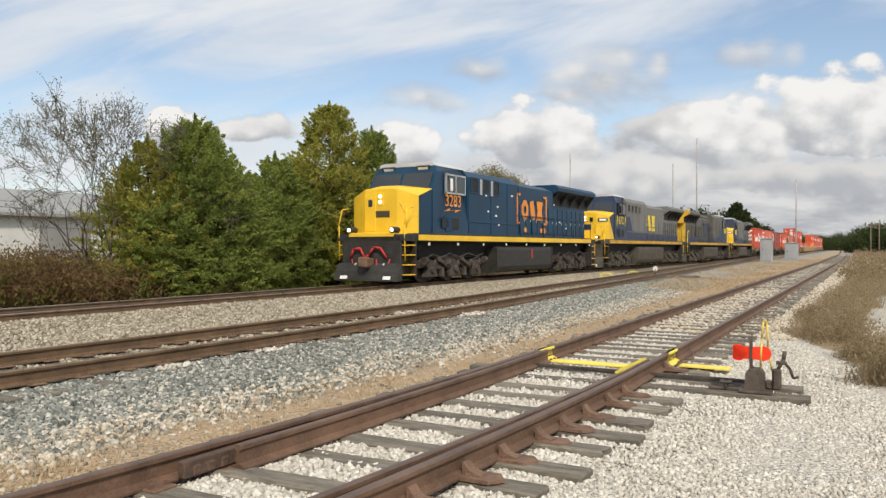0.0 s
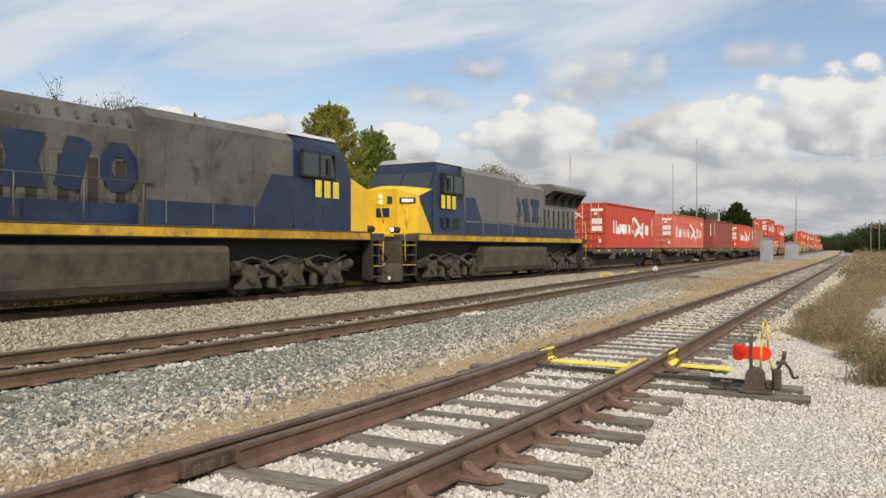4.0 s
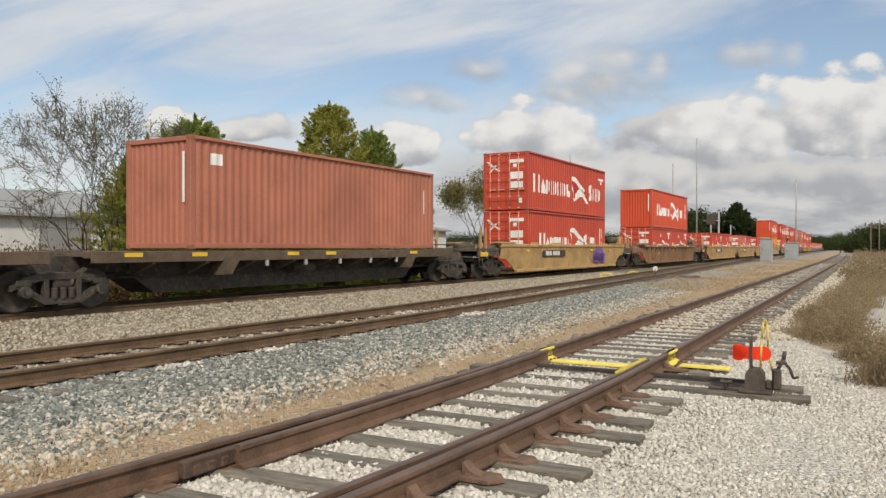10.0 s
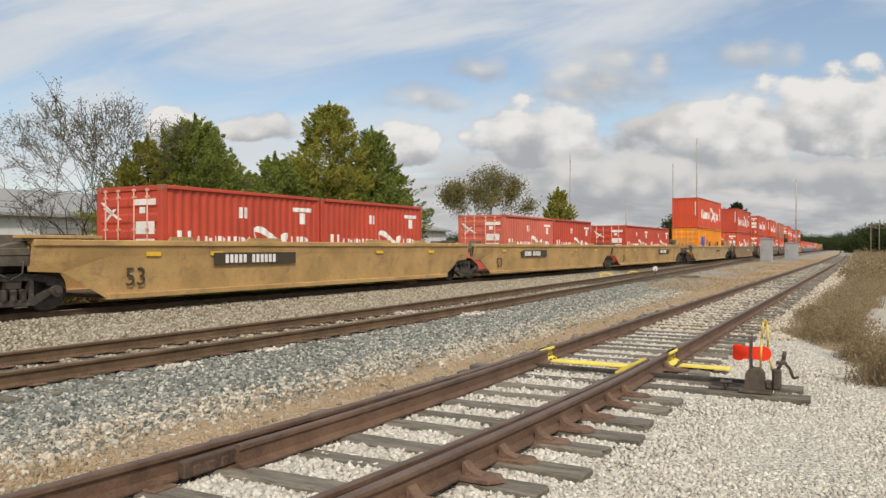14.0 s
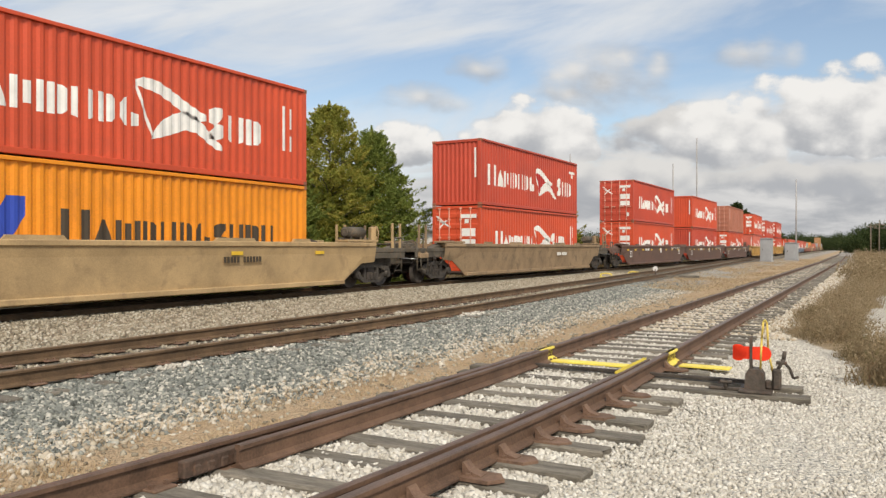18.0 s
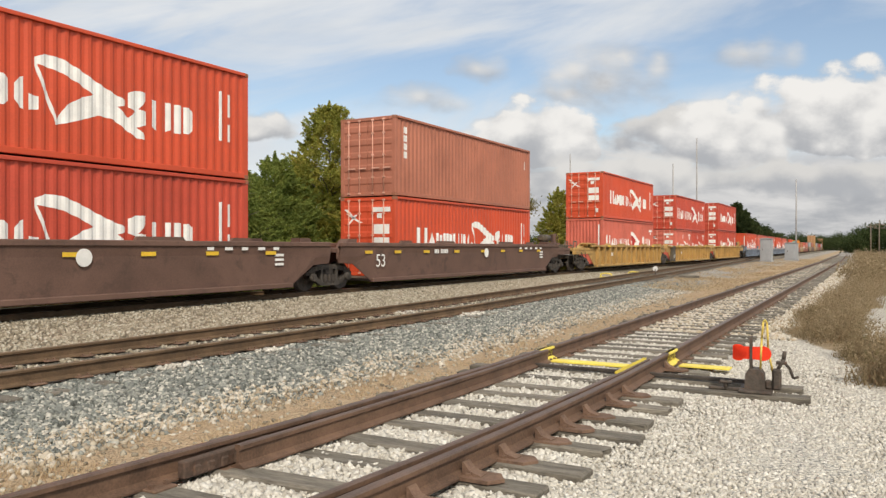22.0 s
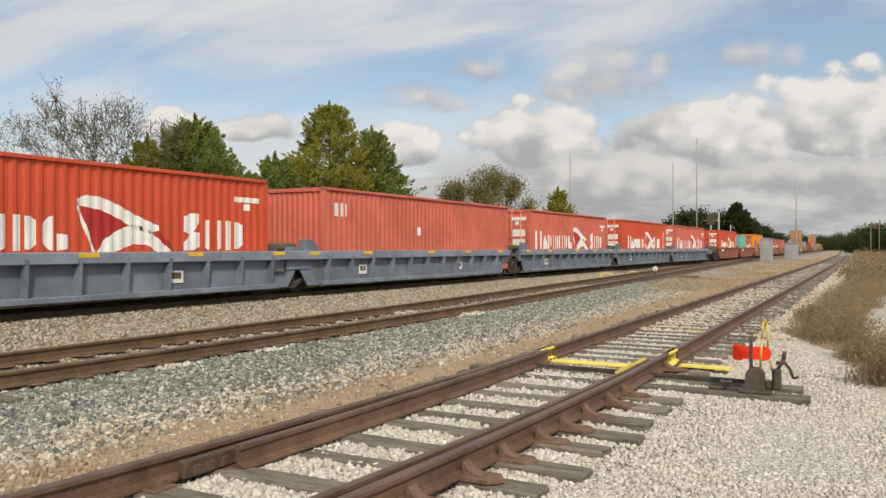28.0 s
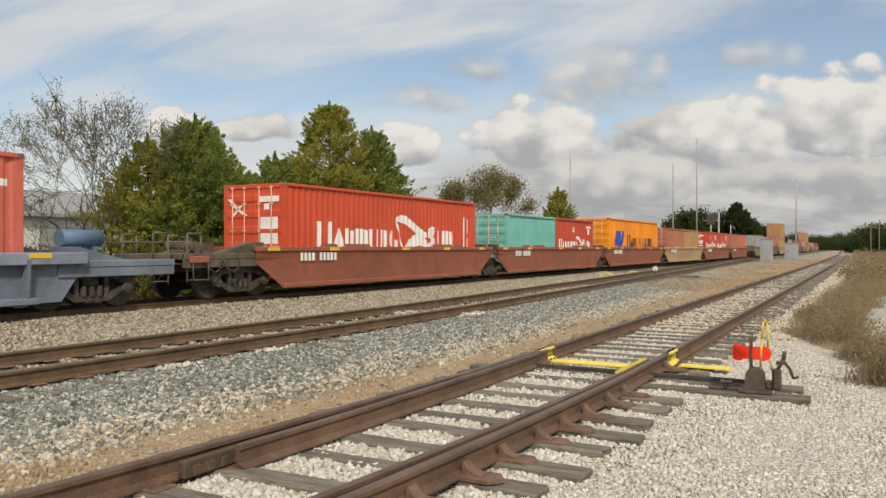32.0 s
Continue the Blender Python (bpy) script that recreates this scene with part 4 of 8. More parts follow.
                        part("door_emblem", shared("door_emblem", ("door_emblem", tall), lambda: s, M_WHITE), None, door, "white emblem")
    shapes = marks_for(style, h, tall)
    if shapes:
        for i, sign in enumerate(shapes):
            name = "emblem" if len(sign[0]) == 7 else "lettering_bar"
            part(name, shared(name, ("letters", style, length, i), lambda: marking(sign, -w, h), M_WHITE), None, c)
    if style == "wide":
        ex, ez, ew, eh = -h + 6.15, 0.74, 2.75, 1.4
        field = [[(ex + ew * a, ez + eh * b, ez + eh * c) for a, b, c in cols] for cols in (
            ((0.05, 0.72, 0.85), (0.16, 0.12, 0.81), (0.26, 0.33, 0.76), (0.38, 0.48, 0.64), (0.47, 0.54, 0.56)),
            ((0.72, 0.46, 0.47), (0.80, 0.33, 0.46), (0.90, 0.19, 0.30), (0.97, 0.08, 0.14)))]
        part("emblem_field", shared("emblem_field", ("field", style), lambda: marking(field, -w + 0.001, h), M_EMBLEM), None, c, "deep red field within the emblem")
    if style == "hull":
        part("side_emblem", shared("side_emblem", ("hull_a",), lambda: marking([[(-h + 1.2, 1.1, 1.3), (-h + 1.6, 1.1, 2.1), (-h + 2.2, 1.1, 2.1), (-h + 2.5, 1.2, 2.1)], [(-h + 2.4, 1.1, 1.25), (-h + 2.9, 1.1, 2.1), (-h + 3.3, 1.7, 2.1)]], -w, h), M_BLUE_MARK), None, c, "blue emblem")
        part("side_lettering", shared("side_lettering", ("hull_b",), lambda: marking([q for sign in letter_bars(-h + 4.1, -h + 10.8, 1.0, 1.68, 11, 1.3) for q in sign], -w, h), M_DARK_MARK), None, c, "dark lettering bars")
    return c


def bogie(parent, x):
    """A four-wheeled truck under a car: bolster, side frames, springs, axles and wheels."""
    def side_casting():
        s = Solid().prism([(-1.15, 0.58), (-0.9, 0.74), (-0.4, 0.83), (0.4, 0.83), (0.9, 0.74), (1.15, 0.58), (1.15, 0.48), (0.84, 0.60), (0.4, 0.69), (-0.4, 0.69), (-0.84, 0.60), (-1.15, 0.48)], "y", -0.08, 0.05)
        s.prism([(-1.06, 0.52), (-0.44, 0.17), (0.44, 0.17), (1.06, 0.52), (0.88, 0.56), (0.36, 0.29), (-0.36, 0.29), (-0.88, 0.56)], "y", -0.09, 0.05)
        for a in (-0.38, 0.38):
            s.box(a - 0.06, a + 0.06, -0.085, 0.05, 0.26, 0.72, 0.015)
        for a in (-1, 1):
            s.rod((a * 0.89, -0.19, 0.45), (a * 0.89, 0.05, 0.45), 0.125, 12)
            s.rod((a * 0.89, -0.21, 0.45), (a * 0.89, -0.19, 0.45), 0.07, 8)
            s.box(a * 0.89 - 0.17, a * 0.89 + 0.17, -0.1, 0.02, 0.56, 0.7, 0.02)
        return s
    b = shared_part("bogie", "bolster", lambda: Solid().box(-0.2, 0.2, -1.05, 1.05, 0.5, 0.84, 0.03), M_UNDER, parent, at=pose(x, 0, 0))
    for y in (-1, 1):
        shared_part("side_frame", "side_frame", side_casting, M_GEAR, b, at=pose(0, y * 1.0, 0, 0, 0, 0 if y < 0 else 180))
        for a in (-0.2, 0.0, 0.2):
            shared_part("spring", "spring", lambda: Solid().lathe([(0.05, -0.12)] + [(0.085 if i % 2 else 0.06, -0.12 + i * 0.03) for i in range(1, 9)] + [(0.05, 0.15)], 10, "x"), M_UNDER, b, at=pose(a, y * 1.06, 0.40, 0, 90, 0))
    for a in (-1, 1):
        shared_part("axle", "axle", lambda: Solid().rod((0, -0.95, 0), (0, 0.95, 0), 0.08, 10), M_UNDER, b, at=pose(a * 0.89, 0, 0.457))
        for y in (-1, 1):
            shared_part("wheel", "wheel", lambda: Solid().lathe([(0.0, -0.06), (0.08, -0.08), (0.2, -0.05), (0.36, -0.02), (0.40, -0.06), (0.457, -0.065), (0.457, 0.05), (0.485, 0.06), (0.485, 0.085), (0.40, 0.085), (0.36, 0.03), (0.0, 0.05)], 24), M_WHEEL, b, at=pose(a * 0.89, y * 0.7525, 0.457, 0, 0, 0 if y < 0 else 180))


def shared_part(name, key, build, material, parent, label="", at=None):
    if key not in BUILT:
        BUILT[key] = build().mesh(name, material)
    return part(name, BUILT[key], None, parent, label, at)


def brake_gear(car, x, side, steel):
    """Upright posts, ladder, hand wheel and steps on a coupled end platform."""
    turn = 0 if side < 0 else 180
    for y in (-1.22, 1.22):
        def ladder():
            s = Solid().pipe([(0, 0, 0.5), (0, 0, 1.72), (0.45, 0, 1.72), (0.45, 0, 1.1)], 0.03)
            for z in (0.55, 0.85, 1.15):
                s.rod((0, 0, z), (0.44, 0, z), 0.016, 6)
            return s
        shared_part("ladder", "end_ladder", ladder, M_FRAME, car, at=pose(x, 0, 0, 0, 0, turn) @ pose(0, y, 0))
    shared_part("end_rail", "end_rail", lambda: Solid().pipe([(0, -1.15, 1.3), (0, -1.15, 1.5), (0, 1.15, 1.5), (0, 1.15, 1.3)], 0.022), M_FRAME, car, at=pose(x, 0, 0, 0, 0, turn))
    if side < 0:
        def wheel():
            s = Solid().hoop(0.2, 0.018)
            for a in (0, 1.57, 3.14, 4.71):
                s.rod((0, 0, 0), (0, 0.2 * math.cos(a), 0.2 * math.sin(a)), 0.014, 6)
            return s
        shared_part("hand_brake_wheel", "brake_wheel", wheel, M_FRAME, car, at=pose(x + 0.35, -0.75, 1.45, 0, 0, 35))
        shared_part("valve_rack", "end_cylinder", lambda: Solid().rod((0, -0.5, 1.42), (0.0, 0.5, 1.42), 0.14, 12).box(-0.1, 0.1, -0.4, 0.4, 1.2, 1.32), M_FRAME, car, at=pose(x + 0.9, 0, 0))
    for dx in (0.5, 1.15):
        shared_part("sagging_pipe", "sagging_pipe", lambda: Solid().pipe([(0, -1.3, 1.1), (0.05, -1.34, 0.85), (0.3, -1.36, 0.72), (0.55, -1.34, 0.85), (0.6, -1.3, 1.1)], 0.02), M_GEAR, car, at=pose(x, 0, 0, 0, 0, turn) @ pose(dx, 0, 0))
    for dx, y in ((0.05, -1.27), (0.55, -1.27), (0.05, 1.2), (0.55, 1.2)) if steel in (car_paint["tan"], car_paint["drab"], car_paint["yellow"]) else ():
        shared_part("guide_post", ("guide_post", steel.name), lambda: Solid().prism([(-0.055, 1.1), (0.055, 1.1), (0.045, 2.22), (-0.03, 2.24)], "y", -0.03, 0.03).box(-0.09, 0.09, -0.05, 0.05, 1.05, 1.18, 0.01), steel, car, at=pose(x, 0, 0, 0, 0, turn) @ pose(dx, y, 0))
    shared_part("post_bracket", ("post_bracket", steel.name), lambda: Solid().box(0.0, 0.62, -1.36, -1.24, 0.98, 1.16, 0.015), M_YELLOW if steel is car_paint["yellow"] else steel, car, at=pose(x, 0, 0, 0, 0, turn))
    shared_part("stirrup_step", "stirrup", lambda: Solid().pipe([(0, -1.32, 1.1), (0, -1.34, 0.55), (0.5, -1.34, 0.55), (0.5, -1.32, 1.1)], 0.022), M_FRAME, car, at=pose(x, 0, 0, 0, 0, turn) @ pose(0.1, 0, 0))
    shared_part("under_gear", "under_gear", lambda: Solid().box(0.2, 1.6, -0.9, 0.9, 0.75, 1.12, 0.05).rod((0.3, -1.0, 0.95), (1.3, -1.0, 0.95), 0.12, 10), M_GEAR, car, "dark brake gear", at=pose(x, 0, 0, 0, 0, turn))
    shared_part("release_lever", "release_lever", lambda: Solid().pipe([(-0.02, -1.25, 0.95), (-0.05, -0.3, 0.98), (-0.12, 0.0, 0.9)], 0.015), M_STEEL, car, at=pose(x, 0, 0, 0, 0, turn))
    shared_part("air_hose", "air_hose", lambda: Solid().pipe([(0.1, -0.35, 0.75), (-0.1, -0.36, 0.62), (-0.25, -0.33, 0.4), (-0.4, -0.28, 0.36)], 0.025), M_UNDER, car, at=pose(x, 0, 0, 0, 0, turn))

    def coupler():
        return Solid().box(-0.75, 0.6, -0.1, 0.1, 0.68, 0.95, 0.03).box(-0.98, -0.68, -0.19, 0.16, 0.62, 1.0, 0.05)
    shared_part("coupler", "coupler", coupler, M_UNDER, car, at=pose(x, 0, 0, 0, 0, 0 if side < 0 else 180))


def well_car(colour, half, near_end, far_end, ribs, reach_a, reach_b, high=1.54, low=0.22, far_truck=True, label=""):
    """A well car: a trough of length 2 * half between end platforms; near_end and far_end tell 'coupled' or 'joined'."""
    p = car_paint[colour]
    car = thing("well_car", label, "rail car", "freight cars")
    low_car = colour == "blue"

    def side():
        slope = 1.15
        if ribs:
            e = 0.6 if low_car else -0.05
            return Solid().prism([(-half - slope, 0.98), (-half - e, low), (half + e, low), (half + slope, 0.98), (half + slope, high - 0.12), (-half - slope, high - 0.12)], "y", -1.24, -1.20)
        zk = low + 0.72 * (high - low)                      # the side is creased below the top chord
        s = Solid()
        outline = [(-half - slope - 0.65, 0.88, 1.10), (-half - slope + 0.1, 0.84, 1.06), (-half + 0.05, low, zk), (half - 0.05, low, zk), (half + slope - 0.1, 0.84, 1.06), (half + slope + 0.65, 0.88, 1.10)] if half > 7 else [(-half - slope, 0.98, 1.10), (-half + 0.05, low, zk), (half - 0.05, low, zk), (half + slope, 0.98, 1.10)]
        s.grid([[(x, -1.31, a) for x, a, b in outline], [(x, -1.36, b) for x, a, b in outline], [(x, -1.40, high - 0.12) for x, a, b in outline],
                [(x, -1.27, high - 0.12) for x, a, b in outline], [(x, -1.27, a + 0.01) for x, a, b in outline]])
        return s

    def chord():
        e = half + (1.1 if ribs or half < 7 else 1.75)
        return Solid().box(-e, e, -1.44, -1.26, high - (0.26 if low_car else 0.14), high, 0.02)

    def foot():
        return Solid().box(-half, half, -1.42, -1.2, low - 0.02, low + 0.12, 0.02)
    for turn in (0, 180):
        m = pose(0, 0, 0, 0, 0, turn)
        shared_part("side_wall", (colour, half, "side", high), side, p, car, at=m)
        shared_part("top_chord", (colour, half, "chord", high), chord, M_BLUE_CHORD if low_car else p, car, at=m)
        shared_part("bottom_chord", (colour, half, "foot", high), foot, p, car, at=m)
        if ribs:
            n = ribs
            def rib():
                return Solid().prism([(-1.24, low + 0.1), (-1.41, low + 0.1), (-1.475, high - 0.15), (-1.24, high - 0.13)], "x", -0.035 if low_car else -0.06, 0.035 if low_car else 0.06)
            for i in range(n):
                x = -half + 0.25 + i * (2 * half - 0.5) / (n - 1)
                shared_part("rib", (colour, "rib", high), rib, p, car, at=pose(0, 0, 0, 0, 0, turn) @ pose(x, 0, 0))
        if not low_car:
            for x0, x1 in ((-half + 1.7, -half + 2.5), (-3.4, -2.0), (2.2, 3.7), (half - 2.5, half - 1.7)):
                shared_part("container_guide", (colour, "guide", round(x1 - x0, 2), high), lambda: Solid().prism([(0, high - 0.005), (x1 - x0, high - 0.005), (x1 - x0 - 0.08, high + 0.09), (0.08, high + 0.09)], "y", -1.42, -1.33), p, car, at=m @ pose(x0, 0, 0))
    shared_part("well_floor", ("wellfloor", half), lambda: Solid().box(-half, half, -1.3, 1.3, low + 0.02, low + 0.1), M_FRAME, car)
    for side_, kind, reach in ((-1, near_end, reach_a), (1, far_end, reach_b)):
        length = reach - half - 0.7

        def platform(length=length):
            s = Solid().box(-length, 0.2, -1.30, 1.30, high - 0.34, high - 0.18, 0.02)
            s.box(-length, 0.3, -0.35, 0.35, 0.72, high - 0.34, 0.03)
            s.prism([(-length * 0.55, high - 0.18), (0.1, high - 0.18), (0.1, high + 0.12), (-0.35, high + 0.12)], "y", -1.15, -0.8)
            s.prism([(-length * 0.55, high - 0.18), (0.1, high - 0.18), (0.1, high + 0.12), (-0.35, high + 0.12)], "y", 0.8, 1.15)
            for y in (-1.28, 1.2):
                s.box(-length, 0.2, y, y + 0.08, high - 0.55, high - 0.18, 0.015)
            return s
        shared_part("end_platform", (colour, "platform", round(length, 2), high), platform, M_FRAME if colour in ("yellow", "tan", "drab", "oxide") else p, car, at=pose(side_ * (half + 0.7), 0, 0, 0, 0, 0 if side_ < 0 else 180))
        if kind == "coupled":
            brake_gear(car, side_ * (reach - 0.15), side_, p)
            if half > 7:
                turn = pose(side_ * (half + 0.15), 0, 0, 0, 0, 0 if side_ > 0 else 180)
                for y in (-1.42, 0.92):
                    shared_part("walkway", (colour, "walkway", high), lambda: Solid().box(0, 1.75, 0, 0.5, high + 0.02, high + 0.09, 0.01).box(0.1, 0.18, 0.05, 0.45, high - 0.1, high + 0.03).box(1.5, 1.58, 0.05, 0.45, high - 0.1, high + 0.03), p, car, at=turn @ pose(0, y, 0))
                if side_ > 0:
                    shared_part("air_reservoir", "end_reservoir", lambda: Solid().rod((0, 0, 0), (0.95, 0, 0), 0.19, 14).rod((-0.06, 0, 0), (0, 0, 0), 0.12, 12, 0.19).rod((0.95, 0, 0), (1.01, 0, 0), 0.19, 12, 0.12).box(0.15, 0.23, -0.12, 0.12, -0.35, -0.1).box(0.7, 0.78, -0.12, 0.12, -0.35, -0.1), p if colour != "yellow" else M_FRAME, car, "round air reservoir", at=turn @ pose(0.75, -0.75, high + 0.34))

                    def brake():
                        q = Solid().hoop(0.28, 0.022, 20)
                        for a in (0, 1.05, 2.09, 3.14, 4.19, 5.24):
                            q.rod((0, 0, 0), (0.03, 0.28 * math.cos(a), 0.28 * math.sin(a)), 0.014, 6)
                        return q
                    shared_part("hand_brake", (colour, "hand_brake"), brake, p, car, "spoked brake wheel", at=turn @ pose(2.25, -0.95, high + 0.30, 0, 0, -35))
                    shared_part("brake_gear_box", (colour, "brake_box"), lambda: Solid().box(-0.22, -0.015, -0.16, 0.16, -0.48, 0.24, 0.03), p, car, at=turn @ pose(2.25, -0.95, high + 0.30, 0, 0, -35))
    return car


def stickers(car, xs, z, y=-1.45, w=0.32, tall=0.1, material=None):
    for x in xs:
        shared_part("reflector", ("sticker", w, tall, (material or M_YELLOW).name), lambda: Solid().box(-w / 2, w / 2, -0.006, 0.006, -tall / 2, tall / 2), material or M_YELLOW, car, at=pose(x, y, z))


def words(car, text, x, z, size, y, material):
    """Readable figures on a car's side."""
    key = ("text", text, size, material.name)
    if key not in BUILT:
        cu = bpy.data.curves.new("painted_number", "FONT")
        cu.body, cu.size, cu.extrude = text, size, 0.003
        ob = new("painted_number", cu)
        bpy.context.view_layer.update()
        me = bpy.data.meshes.new_from_object(ob.evaluated_get(bpy.context.evaluated_depsgraph_get()))
        bpy.data.objects.remove(ob)
        me.name = "painted_number"
        me.materials.clear()
        me.materials.append(material)
        BUILT[key] = me
    part("painted_number", BUILT[key], None, car, "painted figures", at=pose(x, y, z, 90, 0, 0))


def code_bars(car, x, z, count, size, y, material):
    """Reporting marks as plain bars."""
    for i in range(count):
        if i != count // 2 - 1:
            shared_part("reporting_bar", ("code", size, material.name), lambda: Solid().box(0, size * 0.5, -0.005, 0.005, 0, size), material, car, at=pose(x + i * size * 0.75, y, z))


def spine_car(label):
    """A low skeleton car for one container, its truck at the leading end."""
    car = thing("spine_car", label, "rail car", "freight cars")
    L = 17.43
    a, b = -L / 2, L / 2
    # sill drawn deep and dark, its shape also filling the shade under the deck
    shared_part("centre_sill", "spine_sill", lambda: Solid().prism([(a + 2.0, 0.80), (a + 2.9, 0.24), (b - 2.9, 0.24), (b - 2.0, 0.80), (b + 0.2, 0.80), (b + 0.2, 1.18), (a, 1.18), (a, 0.80)], "y", -0.5, 0.5), M_GEAR, car)
    for y in (-1, 1):
        shared_part("deck_edge", "spine_edge", lambda: Solid().box(a + 0.5, b - 0.5, -1.33, -1.02, 1.12, 1.29, 0.015).box(a + 0.5, b - 0.5, -1.33, -1.29, 1.02, 1.14, 0.008), M_DUSTY, car, at=pose(0, 0, 0, 0, 0, 0 if y < 0 else 180))
    shared_part("deck", "spine_deck", lambda: Solid().box(a + 0.6, b - 0.6, -1.03, 1.03, 1.16, 1.24), M_FRAME, car)
    for i, x in enumerate(np.linspace(a + 2.2, b - 1.6, 9)):
        shared_part("cross_bearer", "spine_bearer", lambda: Solid().prism([(-1.3, 1.14), (-1.3, 0.98), (-0.36, 0.62), (0.36, 0.62), (1.3, 0.98), (1.3, 1.14)], "x", -0.05, 0.05), M_FRAME, car, at=pose(x, 0, 0))
    for x in (a + 4.6, b - 3.8):
        shared_part("container_pedestal", "spine_pedestal", lambda: Solid().prism([(-0.15, 1.12), (0.45, 1.12), (0.1, 0.66), (-0.25, 0.66)], "y", -1.36, -0.9), M_DUSTY, car, at=pose(x, 0, 0))
        shared_part("container_pedestal", "spine_pedestal", None, None, car, at=pose(x, 0, 0, 0, 0, 180))
    for i, xx in enumerate((-2.6, -0.9, 0.8, 2.5, 4.1)):
        shared_part("tie_down", "spine_tie", lambda: Solid().box(-0.05, 0.05, -1.33, -1.25, 0.86, 1.04, 0.01), M_STEEL, car, at=pose(xx, 0, 0))
    shared_part("brake_cylinder", "spine_cyl", lambda: Solid().rod((-0.5, -0.75, 0.8), (0.5, -0.75, 0.8), 0.2, 12).rod((0.5, -0.75, 0.8), (1.4, -0.75, 0.8), 0.04, 6), M_UNDER, car, at=pose(-0.5, 0, 0))
    shared_part("brake_pipe", "spine_pipe", lambda: Solid().rod((a + 1, -0.6, 0.66), (b - 1, -0.6, 0.66), 0.03, 6), M_UNDER, car)
    stickers(car, (a + 1.6, a + 3.6, a + 7.2, a + 9.0, b - 3.5), 1.2, -1.336, 0.5, 0.1)
    return car


# what the train is made of: leading corner of each load along the train
SPINE_LOADS = [(-160.9, "red", "door", "new", "red-orange corrugated container with white lettering, doors leading"),
               (-142.6, "faded", "door", "wide", "faded red corrugated container with white lettering on a spine car"),
               (-125.2, "maroon", "plain", "upright", "plain maroon corrugated container with white upright marks"),
               (-107.8, "bright", "door", "new", "bright red-orange corrugated container with white lettering"),
               (-90.4, "brown", "plain", "dots", "dusty pinkish brown corrugated container on a spine car")]


def load(s, z, *spec):
    colour, front, style, label = spec[:4]
    length = spec[4] if len(spec) > 4 else 12.19
    tall = spec[5] if len(spec) > 5 else 2.90
    c = container(colour, length, tall, front, style, label)
    ride(c, s + length / 2, z)


for i, (s, *spec) in enumerate(SPINE_LOADS):
    car = spine_car("grimy dark steel spine car under a single container")
    bogie(car, -8.715)
    if i == 4:
        bogie(car, 8.715)
    ride(car, s - 3.4 + 8.715, -0.06)
    load(s, 1.27, *spec)

RED_LABEL = "red corrugated container with white lettering, stacked in a well car"
TWO = ("red", "door", "short", "red short corrugated container with white lettering in a well car", 6.06, 2.59)
TWO_FADED = ("faded", "door", "short", "faded red short container with white lettering in a well car", 6.06, 2.59)


def forty(colour, front, style, label=RED_LABEL):
    return (colour, front, style, label)


# leading corner, paint, ribs, near end, far end, lower loads, upper load
WELLS = [
    (-69.0, "yellow", 0, "c", "c", [forty("red", "door", "new")], forty("red", "door", "wide")),
    (-45.4, "rib_brown", 13, "c", "c", [TWO, TWO], forty("bright", "plain", "new")),
    (-21.7, "yellow", 0, "c", "j", [TWO, TWO], None),
    (-2.1, "yellow", 0, "j", "j", [TWO_FADED, TWO], None),
    (17.3, "yellow", 0, "j", "c", [TWO, TWO], None),
    (41.1, "tan", 0, "c", "c", [forty("orange", "door", "hull", "orange corrugated container with blue emblem in a well car")], forty("bright", "plain", "new")),
    (65.0, "drab", 0, "c", "c", [forty("bright", "door", "new")], forty("red", "plain", "wide")),
    (88.7, "umber", 0, "c", "j", [forty("bright", "door", "new")], forty("red", "door", "new")),
    (108.1, "umber", 0, "j", "j", [forty("red", "plain", "new")], forty("bright", "plain", "new")),
    (127.7, "umber", 0, "j", "c", [forty("bright", "door", "new")], forty("brown", "door", "upright", "dusty brown corrugated container with white upright marks")),
    (151.4, "rib_yellow", 14, "c", "j", [forty("faded", "plain", "wide")], forty("bright", "door", "new")),
    (171.0, "rib_yellow", 14, "j", "j", [TWO_FADED, TWO], forty("red", "door", "wide")),
    (190.4, "rib_yellow", 14, "j", "c", [forty("red", "door", "new")], forty("red", "door", "new")),
]
WELL_LABEL = {"yellow": "weathered yellow smooth-sided well car", "tan": "weathered tan smooth-sided well car", "rib_brown": "weathered brown well car with ribbed sides",
              "drab": "drab brown weathered smooth-sided well car", "umber": "dark brown smooth-sided well car with yellow reflectors", "rib_yellow": "ochre yellow well car with ribbed sides",
              "blue": "blue-grey low well car with ribbed sides", "oxide": "red oxide smooth-sided well car"}
REACH = {"c": 11.55, "j": 9.55}
